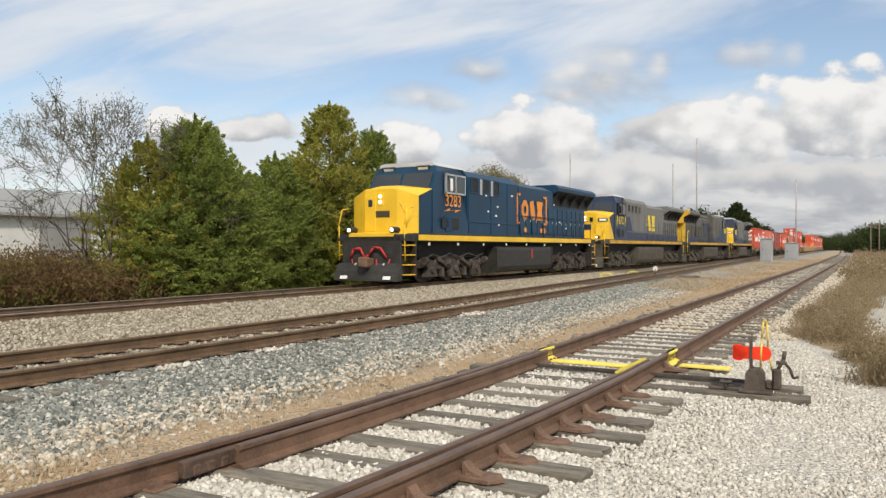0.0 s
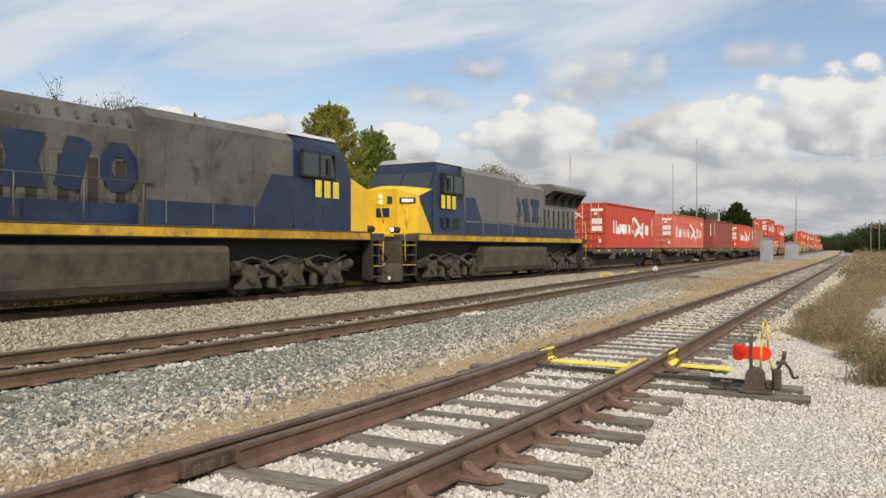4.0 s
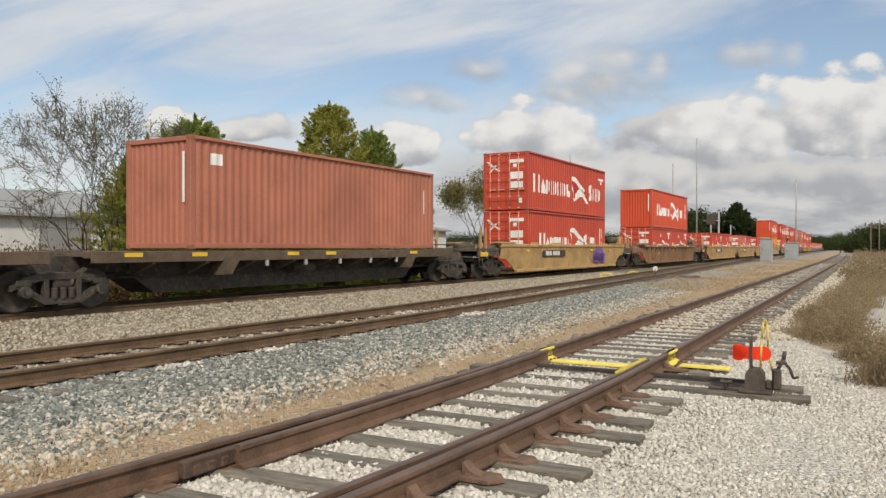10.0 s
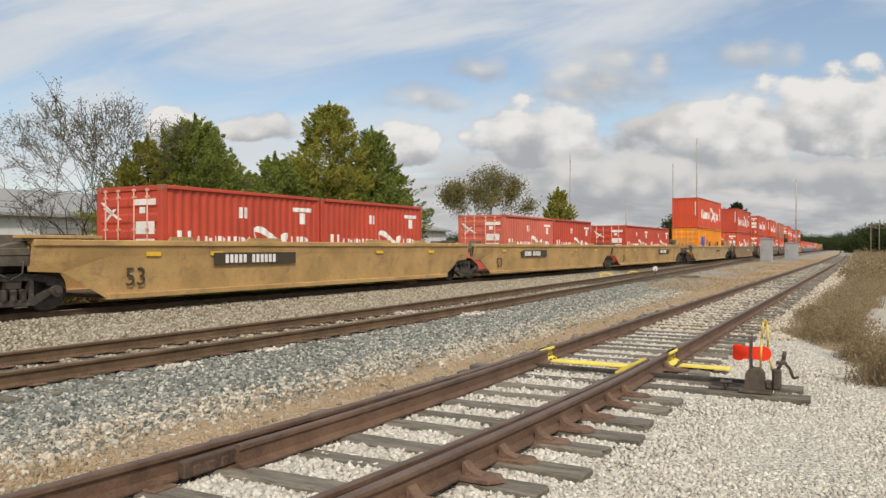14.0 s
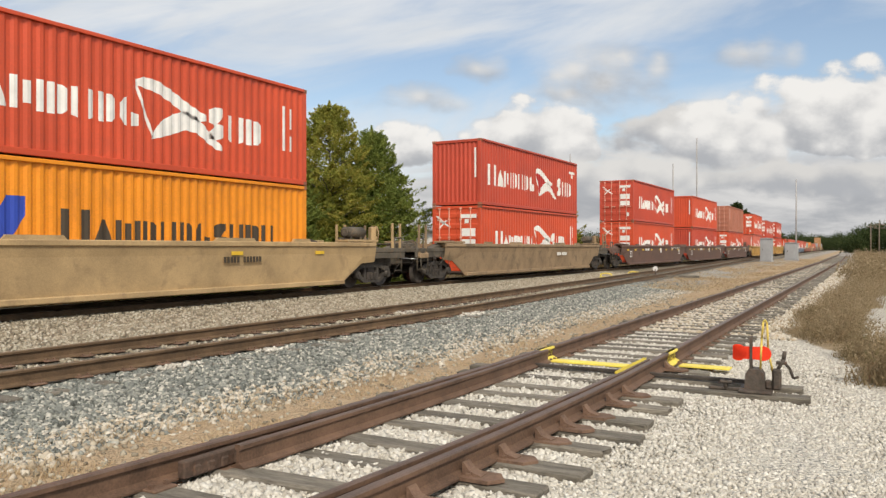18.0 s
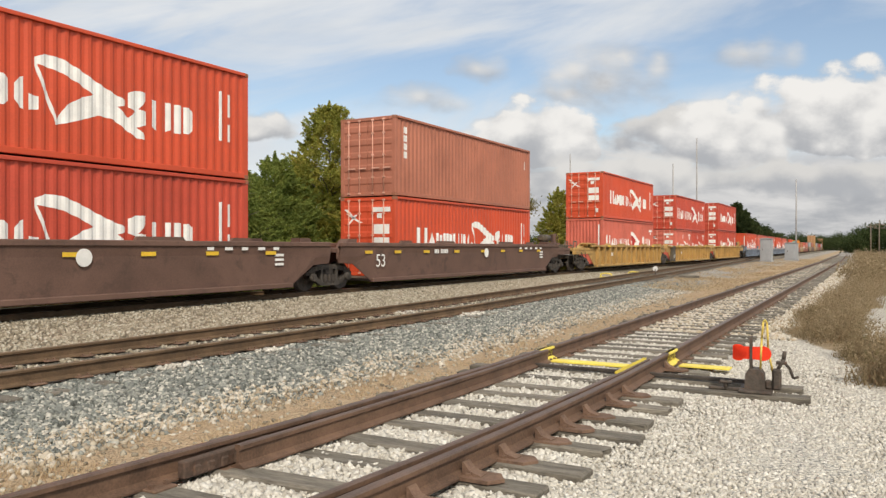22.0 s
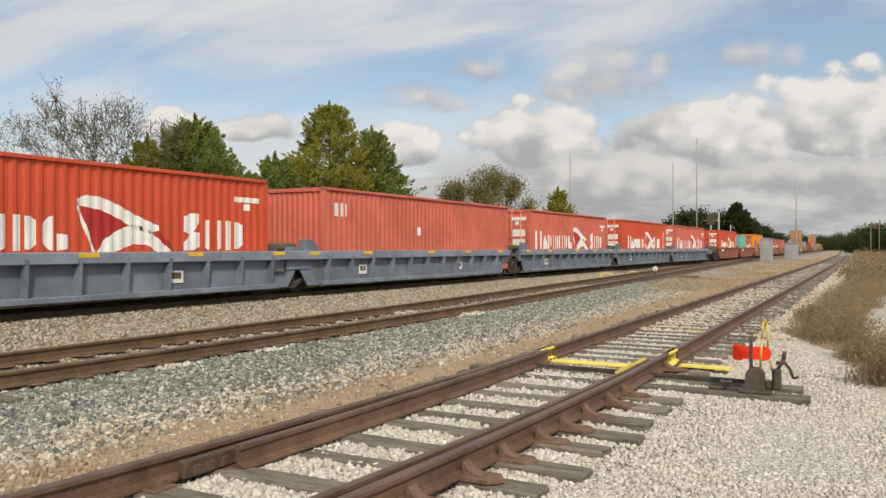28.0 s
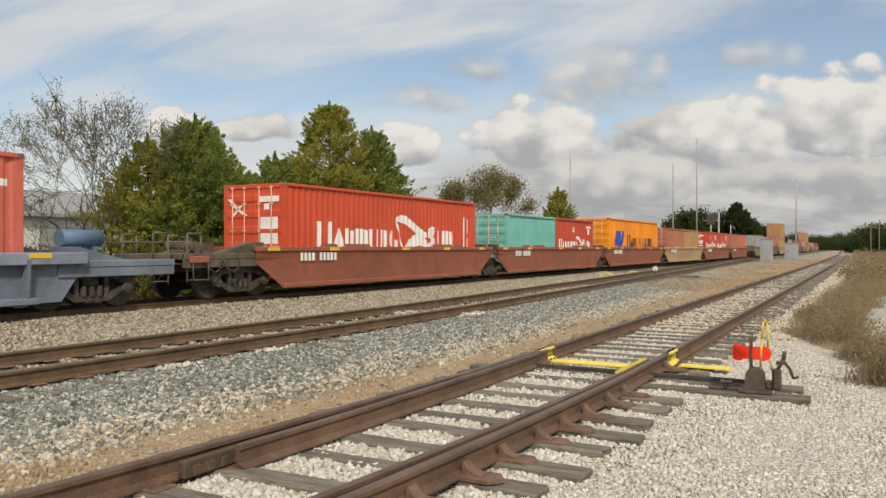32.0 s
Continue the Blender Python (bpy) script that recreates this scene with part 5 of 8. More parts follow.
for s, colour, ribs, a, b, lower, upper in WELLS:
    mid = s + 6.095
    car = well_car(colour, 7.75, "coupled" if a == "c" else "joined", "coupled" if b == "c" else "joined", ribs, REACH[a], REACH[b], label=WELL_LABEL[colour])
    bogie(car, -9.72)
    if b == "c":
        bogie(car, 9.72)
    if ribs:
        stickers(car, (-5.5, 0.4, 5.2), 1.47, -1.445, 0.5, 0.09)
        code_bars(car, -5.0, 0.85, 7, 0.2, -1.25, M_WHITE)
        if s == 171.0:
            part("dark_panel", Solid().box(-8.25, -7.45, -1.50, -1.24, 0.24, 1.5, 0.015), M_FRAME, car, "dark repainted end panel")
            words(car, "125T", -8.22, 0.55, 0.34, -1.504, M_WHITE)
    elif colour == "umber":
        stickers(car, (-8.0, -6.2, -4.2, -1.8, 0.6, 2.6, 4.6, 6.8), 1.22, -1.395, 0.42, 0.1)
        words(car, "53", -7.6, 0.72, 0.62, -1.40, M_WHITE)
        code_bars(car, -3.6, 1.15, 9, 0.16, -1.40, M_WHITE)
        for j in range(5):
            part("notice_mark", Solid().box(4.4 + j * 0.62, 4.62 + j * 0.62 + 0.05 * (j % 2), -1.43, -1.41, 1.30, 1.38), M_WHITE, car)
        for j in range(3):
            part("notice_mark", Solid().box(7.0, 7.35, -1.385, -1.36, 0.86 + j * 0.13, 0.93 + j * 0.13), M_WHITE, car)
        part("spot", Solid().rod((0, 0, 0), (0, -0.01, 0), 0.2, 16), M_WHITE, car, at=pose(0.9, -1.392, 1.15))
    else:
        if colour == "yellow" and s > -30:
            words(car, "53", -7.3, 0.5, 0.6, -1.385, M_DARK_MARK)
        if colour == "yellow":
            part("marking_panel", Solid().box(-1.6, 1.6, -0.006, 0.006, -0.16, 0.16), M_DARK_MARK, car, "black panel under the marks", at=pose(-3.0 if s < 10 else 3.7, -1.402, 1.08))
        code_bars(car, -4.2 if s < 10 else 2.5, 0.97, 12, 0.22 if colour == "yellow" else 0.16, -1.41, M_WHITE if colour != "tan" else M_DARK_MARK)
        if colour != "drab":
            stickers(car, (-6.5, -4.5, 3.0, 6.5), 1.22, -1.395, 0.42, 0.1)
    if s == -69.0:
        tag = Solid()
        for q in ((3.3, 0.55, 3.85, 1.25), (3.7, 0.5, 4.3, 1.38), (4.2, 0.55, 4.8, 1.42), (4.7, 0.5, 5.2, 1.3), (5.0, 0.5, 5.5, 1.1), (3.4, 0.6, 5.2, 1.1)):
            tag.prism([(q[0], q[1]), (q[2] - 0.1, q[1] - 0.05), (q[2], q[3] - 0.1), (q[0] + 0.12, q[3])], "y", -1.405, -1.392)
        part("spray_tag", tag, M_PURPLE, car, "purple spray-painted shape")
    ride(car, mid, -0.06)
    z = 0.26
    if len(lower) == 1:
        load(s, z, *lower[0])
        top = z + 2.9
    else:
        load(s - 0.02, z, *lower[0])
        load(s + 6.13, z, *lower[1])
        top = z + 2.59
    if upper:
        load(s, top + 0.02, *upper)

LOW = [
    (212.9, "blue", [forty("bright", "plain", "wide")]), (227.6, "blue", [("faded", "plain", "corner", "faded red corrugated container with small white corner marks", 13.72)]),
    (243.9, "blue", [forty("faded", "door", "wide")]), (259.4, "blue", [forty("bright", "door", "new")]), (274.8, "blue", [forty("faded", "door", "wide")]),
    (294.9, "oxide", [forty("bright", "door", "new")]), (310.4, "oxide", [("teal", "door", "", "teal green short corrugated container in a well", 6.06, 2.59), TWO]),
    (325.8, "oxide", [forty("orange", "door", "hull", "orange corrugated container with blue emblem in a well car")]),
    (341.3, "tan", [("brown", "door", "", "dusty brown short container in a well car", 6.06, 2.59), ("tan", "door", "", "tan short container in a well car", 6.06, 2.59)]),
    (356.8, "oxide", [TWO, TWO]), (372.3, "oxide", [("brown", "door", "", "dusty brown short container in a well car", 6.06, 2.59), ("faded", "door", "", "faded red short container in a well car", 6.06, 2.59)]),
]
for i, (s, colour, lower) in enumerate(LOW):
    last = i in (4, 10)
    first = i in (0, 5)
    high = 1.27 if colour == "blue" else 1.40
    mid = s + 6.095
    car = well_car(colour, 6.3, "coupled" if first else "joined", "coupled" if last else "joined", 11 if colour == "blue" else 0, 9.9 if first else 7.55, 9.9 if last else 7.55, high, label=WELL_LABEL[colour])
    bogie(car, -7.75)
    if last:
        bogie(car, 7.75)
    stickers(car, (-6.8, -4.0, 0.2, 3.2, 6.3), high - 0.07, -1.445, 0.5, 0.1)
    if colour == "blue":
        if last:
            part("air_tank", Solid().rod((-0.5, -0.85, 1.58), (0.5, -0.85, 1.58), 0.19, 16).box(-0.35, -0.25, -1.0, -0.7, 1.1, 1.4).box(0.25, 0.35, -1.0, -0.7, 1.1, 1.4), M_TANK, car, "blue air tank", at=pose(7.6, 0, 0))
        for dx, marks in ((-4.25, 2), (2.55, 1)):
            panel = part("notice_panel", Solid().box(dx, dx + 0.42, -1.262, -1.243, 0.50, 0.80), M_WHITE, car, "small white-edged notice panel")
            for j in range(marks):
                part("dark_field", Solid().box(dx + 0.05 + j * 0.17, dx + 0.18 + j * 0.17 + (0.17 if marks == 1 else 0), -1.268, -1.26, 0.60, 0.76), M_FRAME, panel)
        part("end_bracket", Solid().box(-0.25, 0.12, -1.34, -1.1, 1.15, 1.62, 0.02).prism([(0.1, 1.62), (0.1, 1.2), (0.7, 1.2)], "y", -1.3, -1.24), car_paint["blue"], car, at=pose(-6.9, 0, 0))
        part("end_gear", Solid().rod((-0.5, -1.0, 1.38), (0.3, -1.0, 1.38), 0.13, 12).box(-0.9, -0.6, -1.2, -0.6, 1.15, 1.5, 0.04).pipe([(-1.0, -1.3, 1.2), (-0.9, -1.3, 0.7), (-0.4, -1.3, 0.66), (-0.3, -1.3, 1.2)], 0.03), M_FRAME, car, "grimy brake valves and pipes", at=pose(-7.6, 0, 0))
    else:
        code_bars(car, -5.6, 0.98, 10, 0.24, -1.402, M_WHITE)
    ride(car, mid, -0.06)
    x = s if len(lower) == 1 else s - 0.02
    for one in lower:
        load(x, 0.32, *one)
        x += 6.15

# the far end of the train
TAIL = ["drab", "umber", "tan", "drab", "oxide", "umber", "drab", "tan", "umber", "drab", "oxide", "tan"]
for i, colour in enumerate(TAIL):
    s = 398.0 + 22.0 * i
    car = well_car(colour, 8.15, "coupled", "coupled", 0, 10.9, 10.9, label=WELL_LABEL[colour])
    bogie(car, -9.4)
    bogie(car, 9.4)
    ride(car, s + 6.1, -0.06)
    tone = ("grey", "brown", "tan", "grey", "maroon", "red")[i % 6]
    load(s, 0.26, tone, "door", "", "weathered corrugated container far down the train")
    if i % 5 == 2:
        load(s, 3.18, "tan", "door", "", "tan corrugated container stacked far down the train")


# ---- locomotives ----
M_BLUE = mat("dark_blue_paint", (0.008, 0.042, 0.088), 0.45, var=0.2, scale=0.7, dirt=(0.02, 0.03, 0.04), dirt_amount=0.5, spec=0.3, bump=0.04)
M_NOSE = mat("yellow_nose_paint", (0.80, 0.50, 0.03), 0.4, var=0.08, scale=0.8, dirt=(0.5, 0.33, 0.06), dirt_amount=0.3, bump=0.03)
M_NOSE_OLD = mat("dulled_yellow_paint", (0.60, 0.36, 0.035), 0.5, var=0.14, scale=0.8, dirt=(0.28, 0.19, 0.05), dirt_amount=0.5, bump=0.03)
M_LOCO_GREY = mat("grey_hood_paint", (0.155, 0.155, 0.15), 0.55, var=0.14, scale=0.6, dirt=(0.13, 0.115, 0.09), dirt_amount=0.7, bump=0.04)
M_LOCO_DIRTY = mat("sooty_grey_hood_paint", (0.105, 0.102, 0.088), 0.6, var=0.25, scale=0.8, dirt=(0.04, 0.036, 0.028), dirt_amount=0.8, bump=0.04)
M_LOCO_BLUE2 = mat("blue_band_paint", (0.016, 0.030, 0.072), 0.45, var=0.2, scale=0.7, dirt=(0.06, 0.06, 0.06), dirt_amount=0.6, bump=0.04)
M_BLACK = mat("black_underframe", (0.03, 0.028, 0.026), 0.6, var=0.25, scale=2, dirt=(0.07, 0.06, 0.045), dirt_amount=0.6)
M_DUST = mat("dusty_underframe", (0.070, 0.060, 0.046), 0.75, var=0.3, scale=2, dirt=(0.11, 0.09, 0.062), dirt_amount=0.7)
M_GRILLE = mat("dark_grille", (0.018, 0.019, 0.02), 0.6, var=0.3, grain=120)
M_ORANGE_MARK = mat("gold_marking", (0.75, 0.27, 0.03), 0.5, var=0.08, bump=0.0)
M_YELLOW_MARK = mat("yellow_marking", (0.78, 0.60, 0.05), 0.5, var=0.08, bump=0.0)
M_STRIPE = mat("grimy_yellow_stripe", (0.52, 0.30, 0.03), 0.5, var=0.3, scale=1.5, dirt=(0.12, 0.085, 0.04), dirt_amount=0.75, bump=0.02)
M_SLOT = mat("dark_brown_slot_steel", (0.035, 0.028, 0.022), 0.7, var=0.3, scale=2)
# near black: the shade under the locomotives put into the colour
M_UNDER_SHADE = mat("shade_black_gear", (0.014, 0.013, 0.012), 0.7, var=0.3, scale=3)
M_HOSE = mat("red_hose", (0.42, 0.03, 0.03), 0.5, var=0.1)
# roof colour raised to carry the bright reflection of the sky
M_ROOF = mat("sky_sheen_roof_paint", (0.50, 0.51, 0.52), 0.45, var=0.1, scale=0.7)
M_LAMP = glow("headlight", (1.0, 0.93, 0.78), 2.2)


def glass_material():
    m = bpy.data.materials.new("cab_glass")
    m.use_nodes = True
    k = Nodes(m.node_tree)
    s = k.add("ShaderNodeBsdfPrincipled")
    s.inputs["Base Color"].default_value = (0.02, 0.025, 0.03, 1)
    s.inputs["Roughness"].default_value = 0.06
    s.inputs["Specular IOR Level"].default_value = 0.8
    k.link(s.outputs[0], k.add("ShaderNodeOutputMaterial").inputs["Surface"])
    return m


M_GLASS = glass_material()


def loco_truck(parent, x, material):
    """A six-wheeled truck: transom, side frames, axle boxes, wheels."""
    def side_casting():
        s = Solid().prism([(-2.75, 0.60), (-2.75, 0.84), (-2.25, 1.00), (-1.5, 0.80), (-0.95, 0.78), (-0.5, 1.04), (0.5, 1.04), (0.95, 0.78), (1.5, 0.80), (2.25, 1.00), (2.75, 0.84), (2.75, 0.60), (2.2, 0.66), (1.6, 0.50), (0.9, 0.56), (0.45, 0.74), (-0.45, 0.74), (-0.9, 0.56), (-1.6, 0.50), (-2.2, 0.66)], "y", -0.08, 0.06)
        for a in (-0.95, 0.95):
            s.rod((a - 0.4, -0.16, 0.92), (a + 0.35, -0.16, 0.52), 0.07, 8)
            s.box(a - 0.1, a + 0.1, -0.14, 0.06, 0.2, 0.6, 0.03)
            s.rod((a - 0.4, -0.2, 0.92), (a - 0.4, -0.05, 0.92), 0.12, 10)
        s.pipe([(-2.5, -0.17, 0.95), (-1.9, -0.17, 1.1), (-1.2, -0.17, 0.98), (-0.5, -0.17, 1.14), (0.3, -0.17, 0.98), (1.1, -0.17, 1.14), (1.9, -0.17, 1.0), (2.5, -0.17, 1.12)], 0.028)
        for a in (-2.62, 2.45):
            s.rod((a, -0.2, 0.86), (a + 0.2, -0.2, 0.86), 0.15, 10)
        return s

    def box():
        s = Solid().prism([(-0.46, 0.24), (0.46, 0.24), (0.40, 0.36), (0.20, 0.76), (-0.20, 0.76), (-0.40, 0.36)], "y", -0.15, 0.05).rod((0, -0.24, 0.52), (0, -0.1, 0.52), 0.14, 12)
        for d in (-0.36, 0.36):
            s.rod((d, -0.04, 0.60), (d, -0.04, 0.90), 0.09, 8)
        return s
    b = shared_part("bogie", ("loco_bogie", material.name), lambda: Solid().box(-2.2, 2.2, -0.9, 0.9, 0.74, 1.0, 0.04), material, parent, at=pose(x, 0, 0))
    for y in (-1, 1):
        shared_part("side_frame", ("loco_frame", material.name), side_casting, material, b, at=pose(0, y * 1.05, 0, 0, 0, 0 if y < 0 else 180))
    for a in (-1.9, 0.0, 1.9):
        shared_part("axle", "loco_axle", lambda: Solid().rod((0, -1.0, 0), (0, 1.0, 0), 0.1, 10), M_UNDER, b, at=pose(a, 0, 0.533))
        for y in (-1, 1):
            shared_part("axle_box", ("loco_box", material.name), box, material, b, at=pose(a, y * 1.06, 0, 0, 0, 0 if y < 0 else 180))
            shared_part("wheel", "loco_wheel", lambda: Solid().lathe([(0.0, -0.08), (0.12, -0.1), (0.3, -0.04), (0.43, -0.04), (0.46, -0.07), (0.533, -0.07), (0.533, 0.05), (0.56, 0.06), (0.56, 0.08), (0.45, 0.08), (0.0, 0.06)], 28), M_WHEEL, b, at=pose(a, y * 0.7525, 0.533, 0, 0, 0 if y < 0 else 180))


def side_bars(lo, name, x0, x1, z0, z1, count, y, material):
    """A word or number as a row of plain upright bars."""
    w = (x1 - x0) / count
    for i in range(count):
        part(name, Solid().box(x0 + (i + 0.10) * w, x0 + (i + 0.78) * w, y - 0.004, y + 0.004, z0, z1, 0.003), material, lo)


def mark_shapes(lo, x0, x1, z0, z1, y, material):
    """A three-part mark as plain shapes: an eight-sided ring, a leaning slab and a waisted block."""
    w, h = (x1 - x0) / 3, z1 - z0

    def at(i, k):
        a = math.pi * (i + 0.5) / 4
        return (x0 + w * (0.46 + 0.47 * k * math.cos(a)), z0 + h * (0.5 + 0.53 * k * math.sin(a)))
    ring = Solid()
    for i in range(8):
        ring.prism([at(i, 1), at(i + 1, 1), at(i + 1, 0.42), at(i, 0.42)], "y", y - 0.004, y + 0.004)
    slab = Solid().prism([(x0 + w * a, z0 + h * b) for a, b in ((1.10, 0.92), (1.35, 1.0), (1.62, 1.0), (1.90, 0.10), (1.70, 0.0), (1.36, 0.0))], "y", y - 0.004, y + 0.004)
    block = Solid().prism([(x0 + w * a, z0 + h * b) for a, b in ((2.05, 0), (2.95, 0), (2.80, 0.5), (2.95, 1), (2.05, 1), (2.20, 0.5))], "y", y - 0.004, y + 0.004)
    for shape in (ring, slab, block):
        part("lettering_shape", shape, material, lo)


def locomotive(style, length=22.3):
    """Front towards -x. style: 'blue', 'new_grey', 'old_grey' or 'short_grey'."""
    blue = style == "blue"
    names = {"blue": "dark blue diesel locomotive with yellow nose leading a freight train", "new_grey": "grey and blue diesel locomotive with yellow nose",
             "old_grey": "sooty grey and blue diesel locomotive running hood first", "short_grey": "grey and blue diesel locomotive with bright yellow nose"}
    lo = thing("locomotive", names[style], "locomotive", "locomotives")
    f, r = -length / 2 + 0.6, length / 2 - 0.6          # buffer beams
    hood = {"blue": M_BLUE, "new_grey": M_LOCO_GREY, "old_grey": M_LOCO_DIRTY, "short_grey": M_LOCO_GREY}[style]
    cabm = M_BLUE if blue else M_LOCO_BLUE2
    under = M_BLACK if blue else M_DUST
    gear = M_UNDER if blue else M_DUST
    sill_z = 1.86
    part("underframe", Solid().box(f, r, -1.5, 1.5, 1.60, sill_z, 0.02).box(f + 0.3, r - 0.3, -0.25, 0.25, 1.3, 1.6, 0.02), under, lo)
    # set-back box, its black standing for the shade below the sill
    part("frame_recess", Solid().box(f + 0.6, r - 0.6, -1.0, 1.0, 1.28, 1.598), M_UNDER_SHADE, lo, "recess under the sill, painted black as shade")
    for y in (-1, 1):
        part("sill_stripe", Solid().box(f + 0.9, r - 0.9, -0.02, 0.0, sill_z - 0.22, sill_z - 0.005), M_NOSE if blue else M_STRIPE, lo, "yellow sill stripe", at=pose(0, y * 1.505 + (0.02 if y > 0 else 0), 0))
        part("walkway", Solid().box(f + 0.8, r - 0.8, -1.53, -0.95, sill_z, sill_z + 0.045, 0.008), under, lo, at=pose(0, 0, 0, 0, 0, 0 if y < 0 else 180))
    n0 = f + 0.65                   # front of the nose
    c0, c1 = n0 + 1.30, n0 + (4.25 if blue else 4.05)   # cab
    w0 = n0 + (1.62 if blue else 1.42)                  # cab windows and marks
    top = 4.66 if blue else 4.80
    # nose: full width, its corners cut back, its top sloping to both sides
    ring = [(c0, -1.46, 3.62), (n0 + 0.32, -1.46, 3.30), (n0, -0.72, 3.56), (n0, 0.72, 3.56), (n0 + 0.32, 1.46, 3.30), (c0, 1.46, 3.62)]
    nose = Solid()
    nose.v = [(x, y, sill_z) for x, y, z in ring] + [(x, y, z) for x, y, z in ring] + [(n0 + 0.06, 0, 3.68), (c0, 0, 3.80)]
    for i in range(6):
        j = (i + 1) % 6
        nose.face((i, j, 6 + j, 6 + i))
    for tri in ((6, 7, 12, 13), (7, 8, 12), (8, 9, 12), (9, 10, 12), (10, 11, 13, 12)):
        nose.face(tri)
    part("nose", nose, M_NOSE, lo, "yellow nose")
    if blue:
        part("nose_side", Solid().prism([(n0 + 0.34, sill_z + 0.02), (c0 + 0.02, sill_z + 0.02), (c0 + 0.02, 3.60), (n0 + 0.34, 3.29)], "y", -1.468, -1.462), M_BLUE, lo, "dark blue side of the nose")
    else:
        part("nose_side", Solid().prism([(n0 + 1.35, sill_z + 0.02), (c0 + 0.02, sill_z + 0.02), (c0 + 0.02, 3.60), (n0 + 0.36, 3.29), (n0 + 0.40, 3.1)], "y", -1.468, -1.462), M_LOCO_BLUE2, lo, "blue side of the nose")
    if not blue:
        top_sheet = Solid().grid([[(n0 + 0.62, y, a) for y, a in ((-1.44, 3.385), (0.0, 3.75), (1.44, 3.40))], [(c0 + 0.02, y, a) for y, a in ((-1.44, 3.645), (0.0, 3.83), (1.44, 3.645))]])
        part("nose_top", top_sheet, M_LOCO_BLUE2, lo, "blue top of the nose")
    part("nose_door", Solid().box(n0 - 0.02, n0 + 0.03, 0.22, 0.68, 1.98, 3.25, 0.015), M_NOSE, lo)
    for z in (3.08, 3.29):
        part("headlight", Solid().rod((n0 + 0.02, 0.0, z), (n0 - 0.06, 0.0, z), 0.07, 14), M_LAMP, lo, "lit round headlight")
    part("headlight_plate", Solid().box(n0 - 0.025, n0 + 0.01, -0.14, 0.14, 2.94, 3.43, 0.01), M_NOSE, lo)
    part("nose_window", Solid().box(n0 - 0.03, n0 + 0.03, -0.5, -0.28, 3.0, 3.28, 0.015) if not blue else Solid().box(n0 - 0.03, n0 + 0.03, 0.36, 0.56, 2.9, 3.18, 0.015), M_GLASS, lo)
    part("nose_lettering", Solid().box(-0.42, 0.42, -0.006, 0.0, 2.5, 2.75) if blue else Solid().box(-0.5, 0.4, -0.006, 0.0, 2.5, 2.85), M_DARK_MARK if blue else M_LOCO_BLUE2, lo, "dark lettering bars", at=pose(n0 - 0.002, 0.02, 0, 0, 0, -90))
    part("nose_sill", Solid().box(f - 0.02, n0 + 0.1, -1.0, 1.0, sill_z - 0.1, sill_z + 0.06, 0.02), M_NOSE, lo, "yellow front sill")
    part("grab_iron", Solid().pipe([(n0 + 0.14, -1.06, 2.1), (n0 + 0.12, -1.06, 2.6), (n0 + 0.06, -0.9, 2.9), (n0 + 0.02, -0.8, 3.1)], 0.018), M_NOSE, lo)
    # cab
    cab = Solid().prism([(c0, sill_z), (c0, 3.55), (c0 + 0.42, 4.32), (c0 + 0.55, top), (c1, top), (c1, sill_z)], "y", -1.5, 1.5)
    cab.v = [(x, y * (0.80 if z > top - 0.1 else 0.97 if z > 4.2 else 1.0), z) for x, y, z in cab.v]
    part("cab", cab, cabm, lo, "blue cab")
    part("cab_roof", Solid().prism([(-1.30, top - 0.10), (-1.20, top + 0.02), (-1.0, top + 0.06), (1.0, top + 0.06), (1.20, top + 0.02), (1.30, top - 0.10)], "x", c0 + 0.50, c1 + 0.05), M_ROOF, lo, "roof sheet painted pale with sky sheen")
    for y0 in (-1.32, 0.06):
        s = Solid().prism([(c0 + 0.03, 3.66), (c0 + 0.37, 4.27), (c0 + 0.35, 4.28), (c0 + 0.01, 3.67)], "y", y0, y0 + 1.26)
        s.v = [(x - 0.012, y, z) for x, y, z in s.v]
        part("windscreen", s, M_GLASS, lo)
    part("windscreen_bar", Solid().prism([(c0 + 0.02, 3.6), (c0 + 0.42, 4.32), (c0 + 0.38, 4.33), (c0 - 0.02, 3.61)], "y", -0.05, 0.05), cabm, lo)
    for y in (-1, 1):
        for a, b in ((0.55, 1.25), (1.33, 2.05)):
            w = part("side_window", Solid().prism([(a, 3.56), (b, 3.56), (b, 4.22), (a + (0.16 if a < 1 else 0), 4.22)], "y", -0.03, 0.03), M_GLASS, lo, at=pose(w0 + 0.2, y * 1.49, 0))
            part("window_frame", Solid().box(a - 0.06, b + 0.06, -0.045, 0.045, 3.49, 3.56).box(a - 0.06, b + 0.06, -0.045, 0.045, 4.22, 4.28).box(a - 0.06, a, -0.045, 0.045, 3.5, 4.26).box(b, b + 0.06, -0.045, 0.045, 3.5, 4.26), M_STEEL if blue else M_BLACK, w)
        part("mirror", Solid().box(w0 + 1.0, w0 + 1.14, y * 1.56 - 0.03, y * 1.56 + 0.03, 3.6, 4.1, 0.012), M_WHITE if blue else M_BLACK, lo, "folding side mirror")
        part("cab_door_panel", Solid().box(c0 + 1.0, c0 + 1.5, -0.008, 0.008, sill_z + 0.15, 2.65, 0.004), cabm, lo, at=pose(0, y * 1.504, 0))
    for y in (-0.8, 0.8):
        board = part("number_board", Solid().box(-0.05, 0.05, -0.3, 0.3, -0.11, 0.11, 0.01), M_GLASS, lo, at=pose(c0 + 0.49, y, 4.47, 0, -30, 0) if blue else pose(n0 + 0.16, y * 1.35, 3.12, 0, 0, -25 if y > 0 else 25))
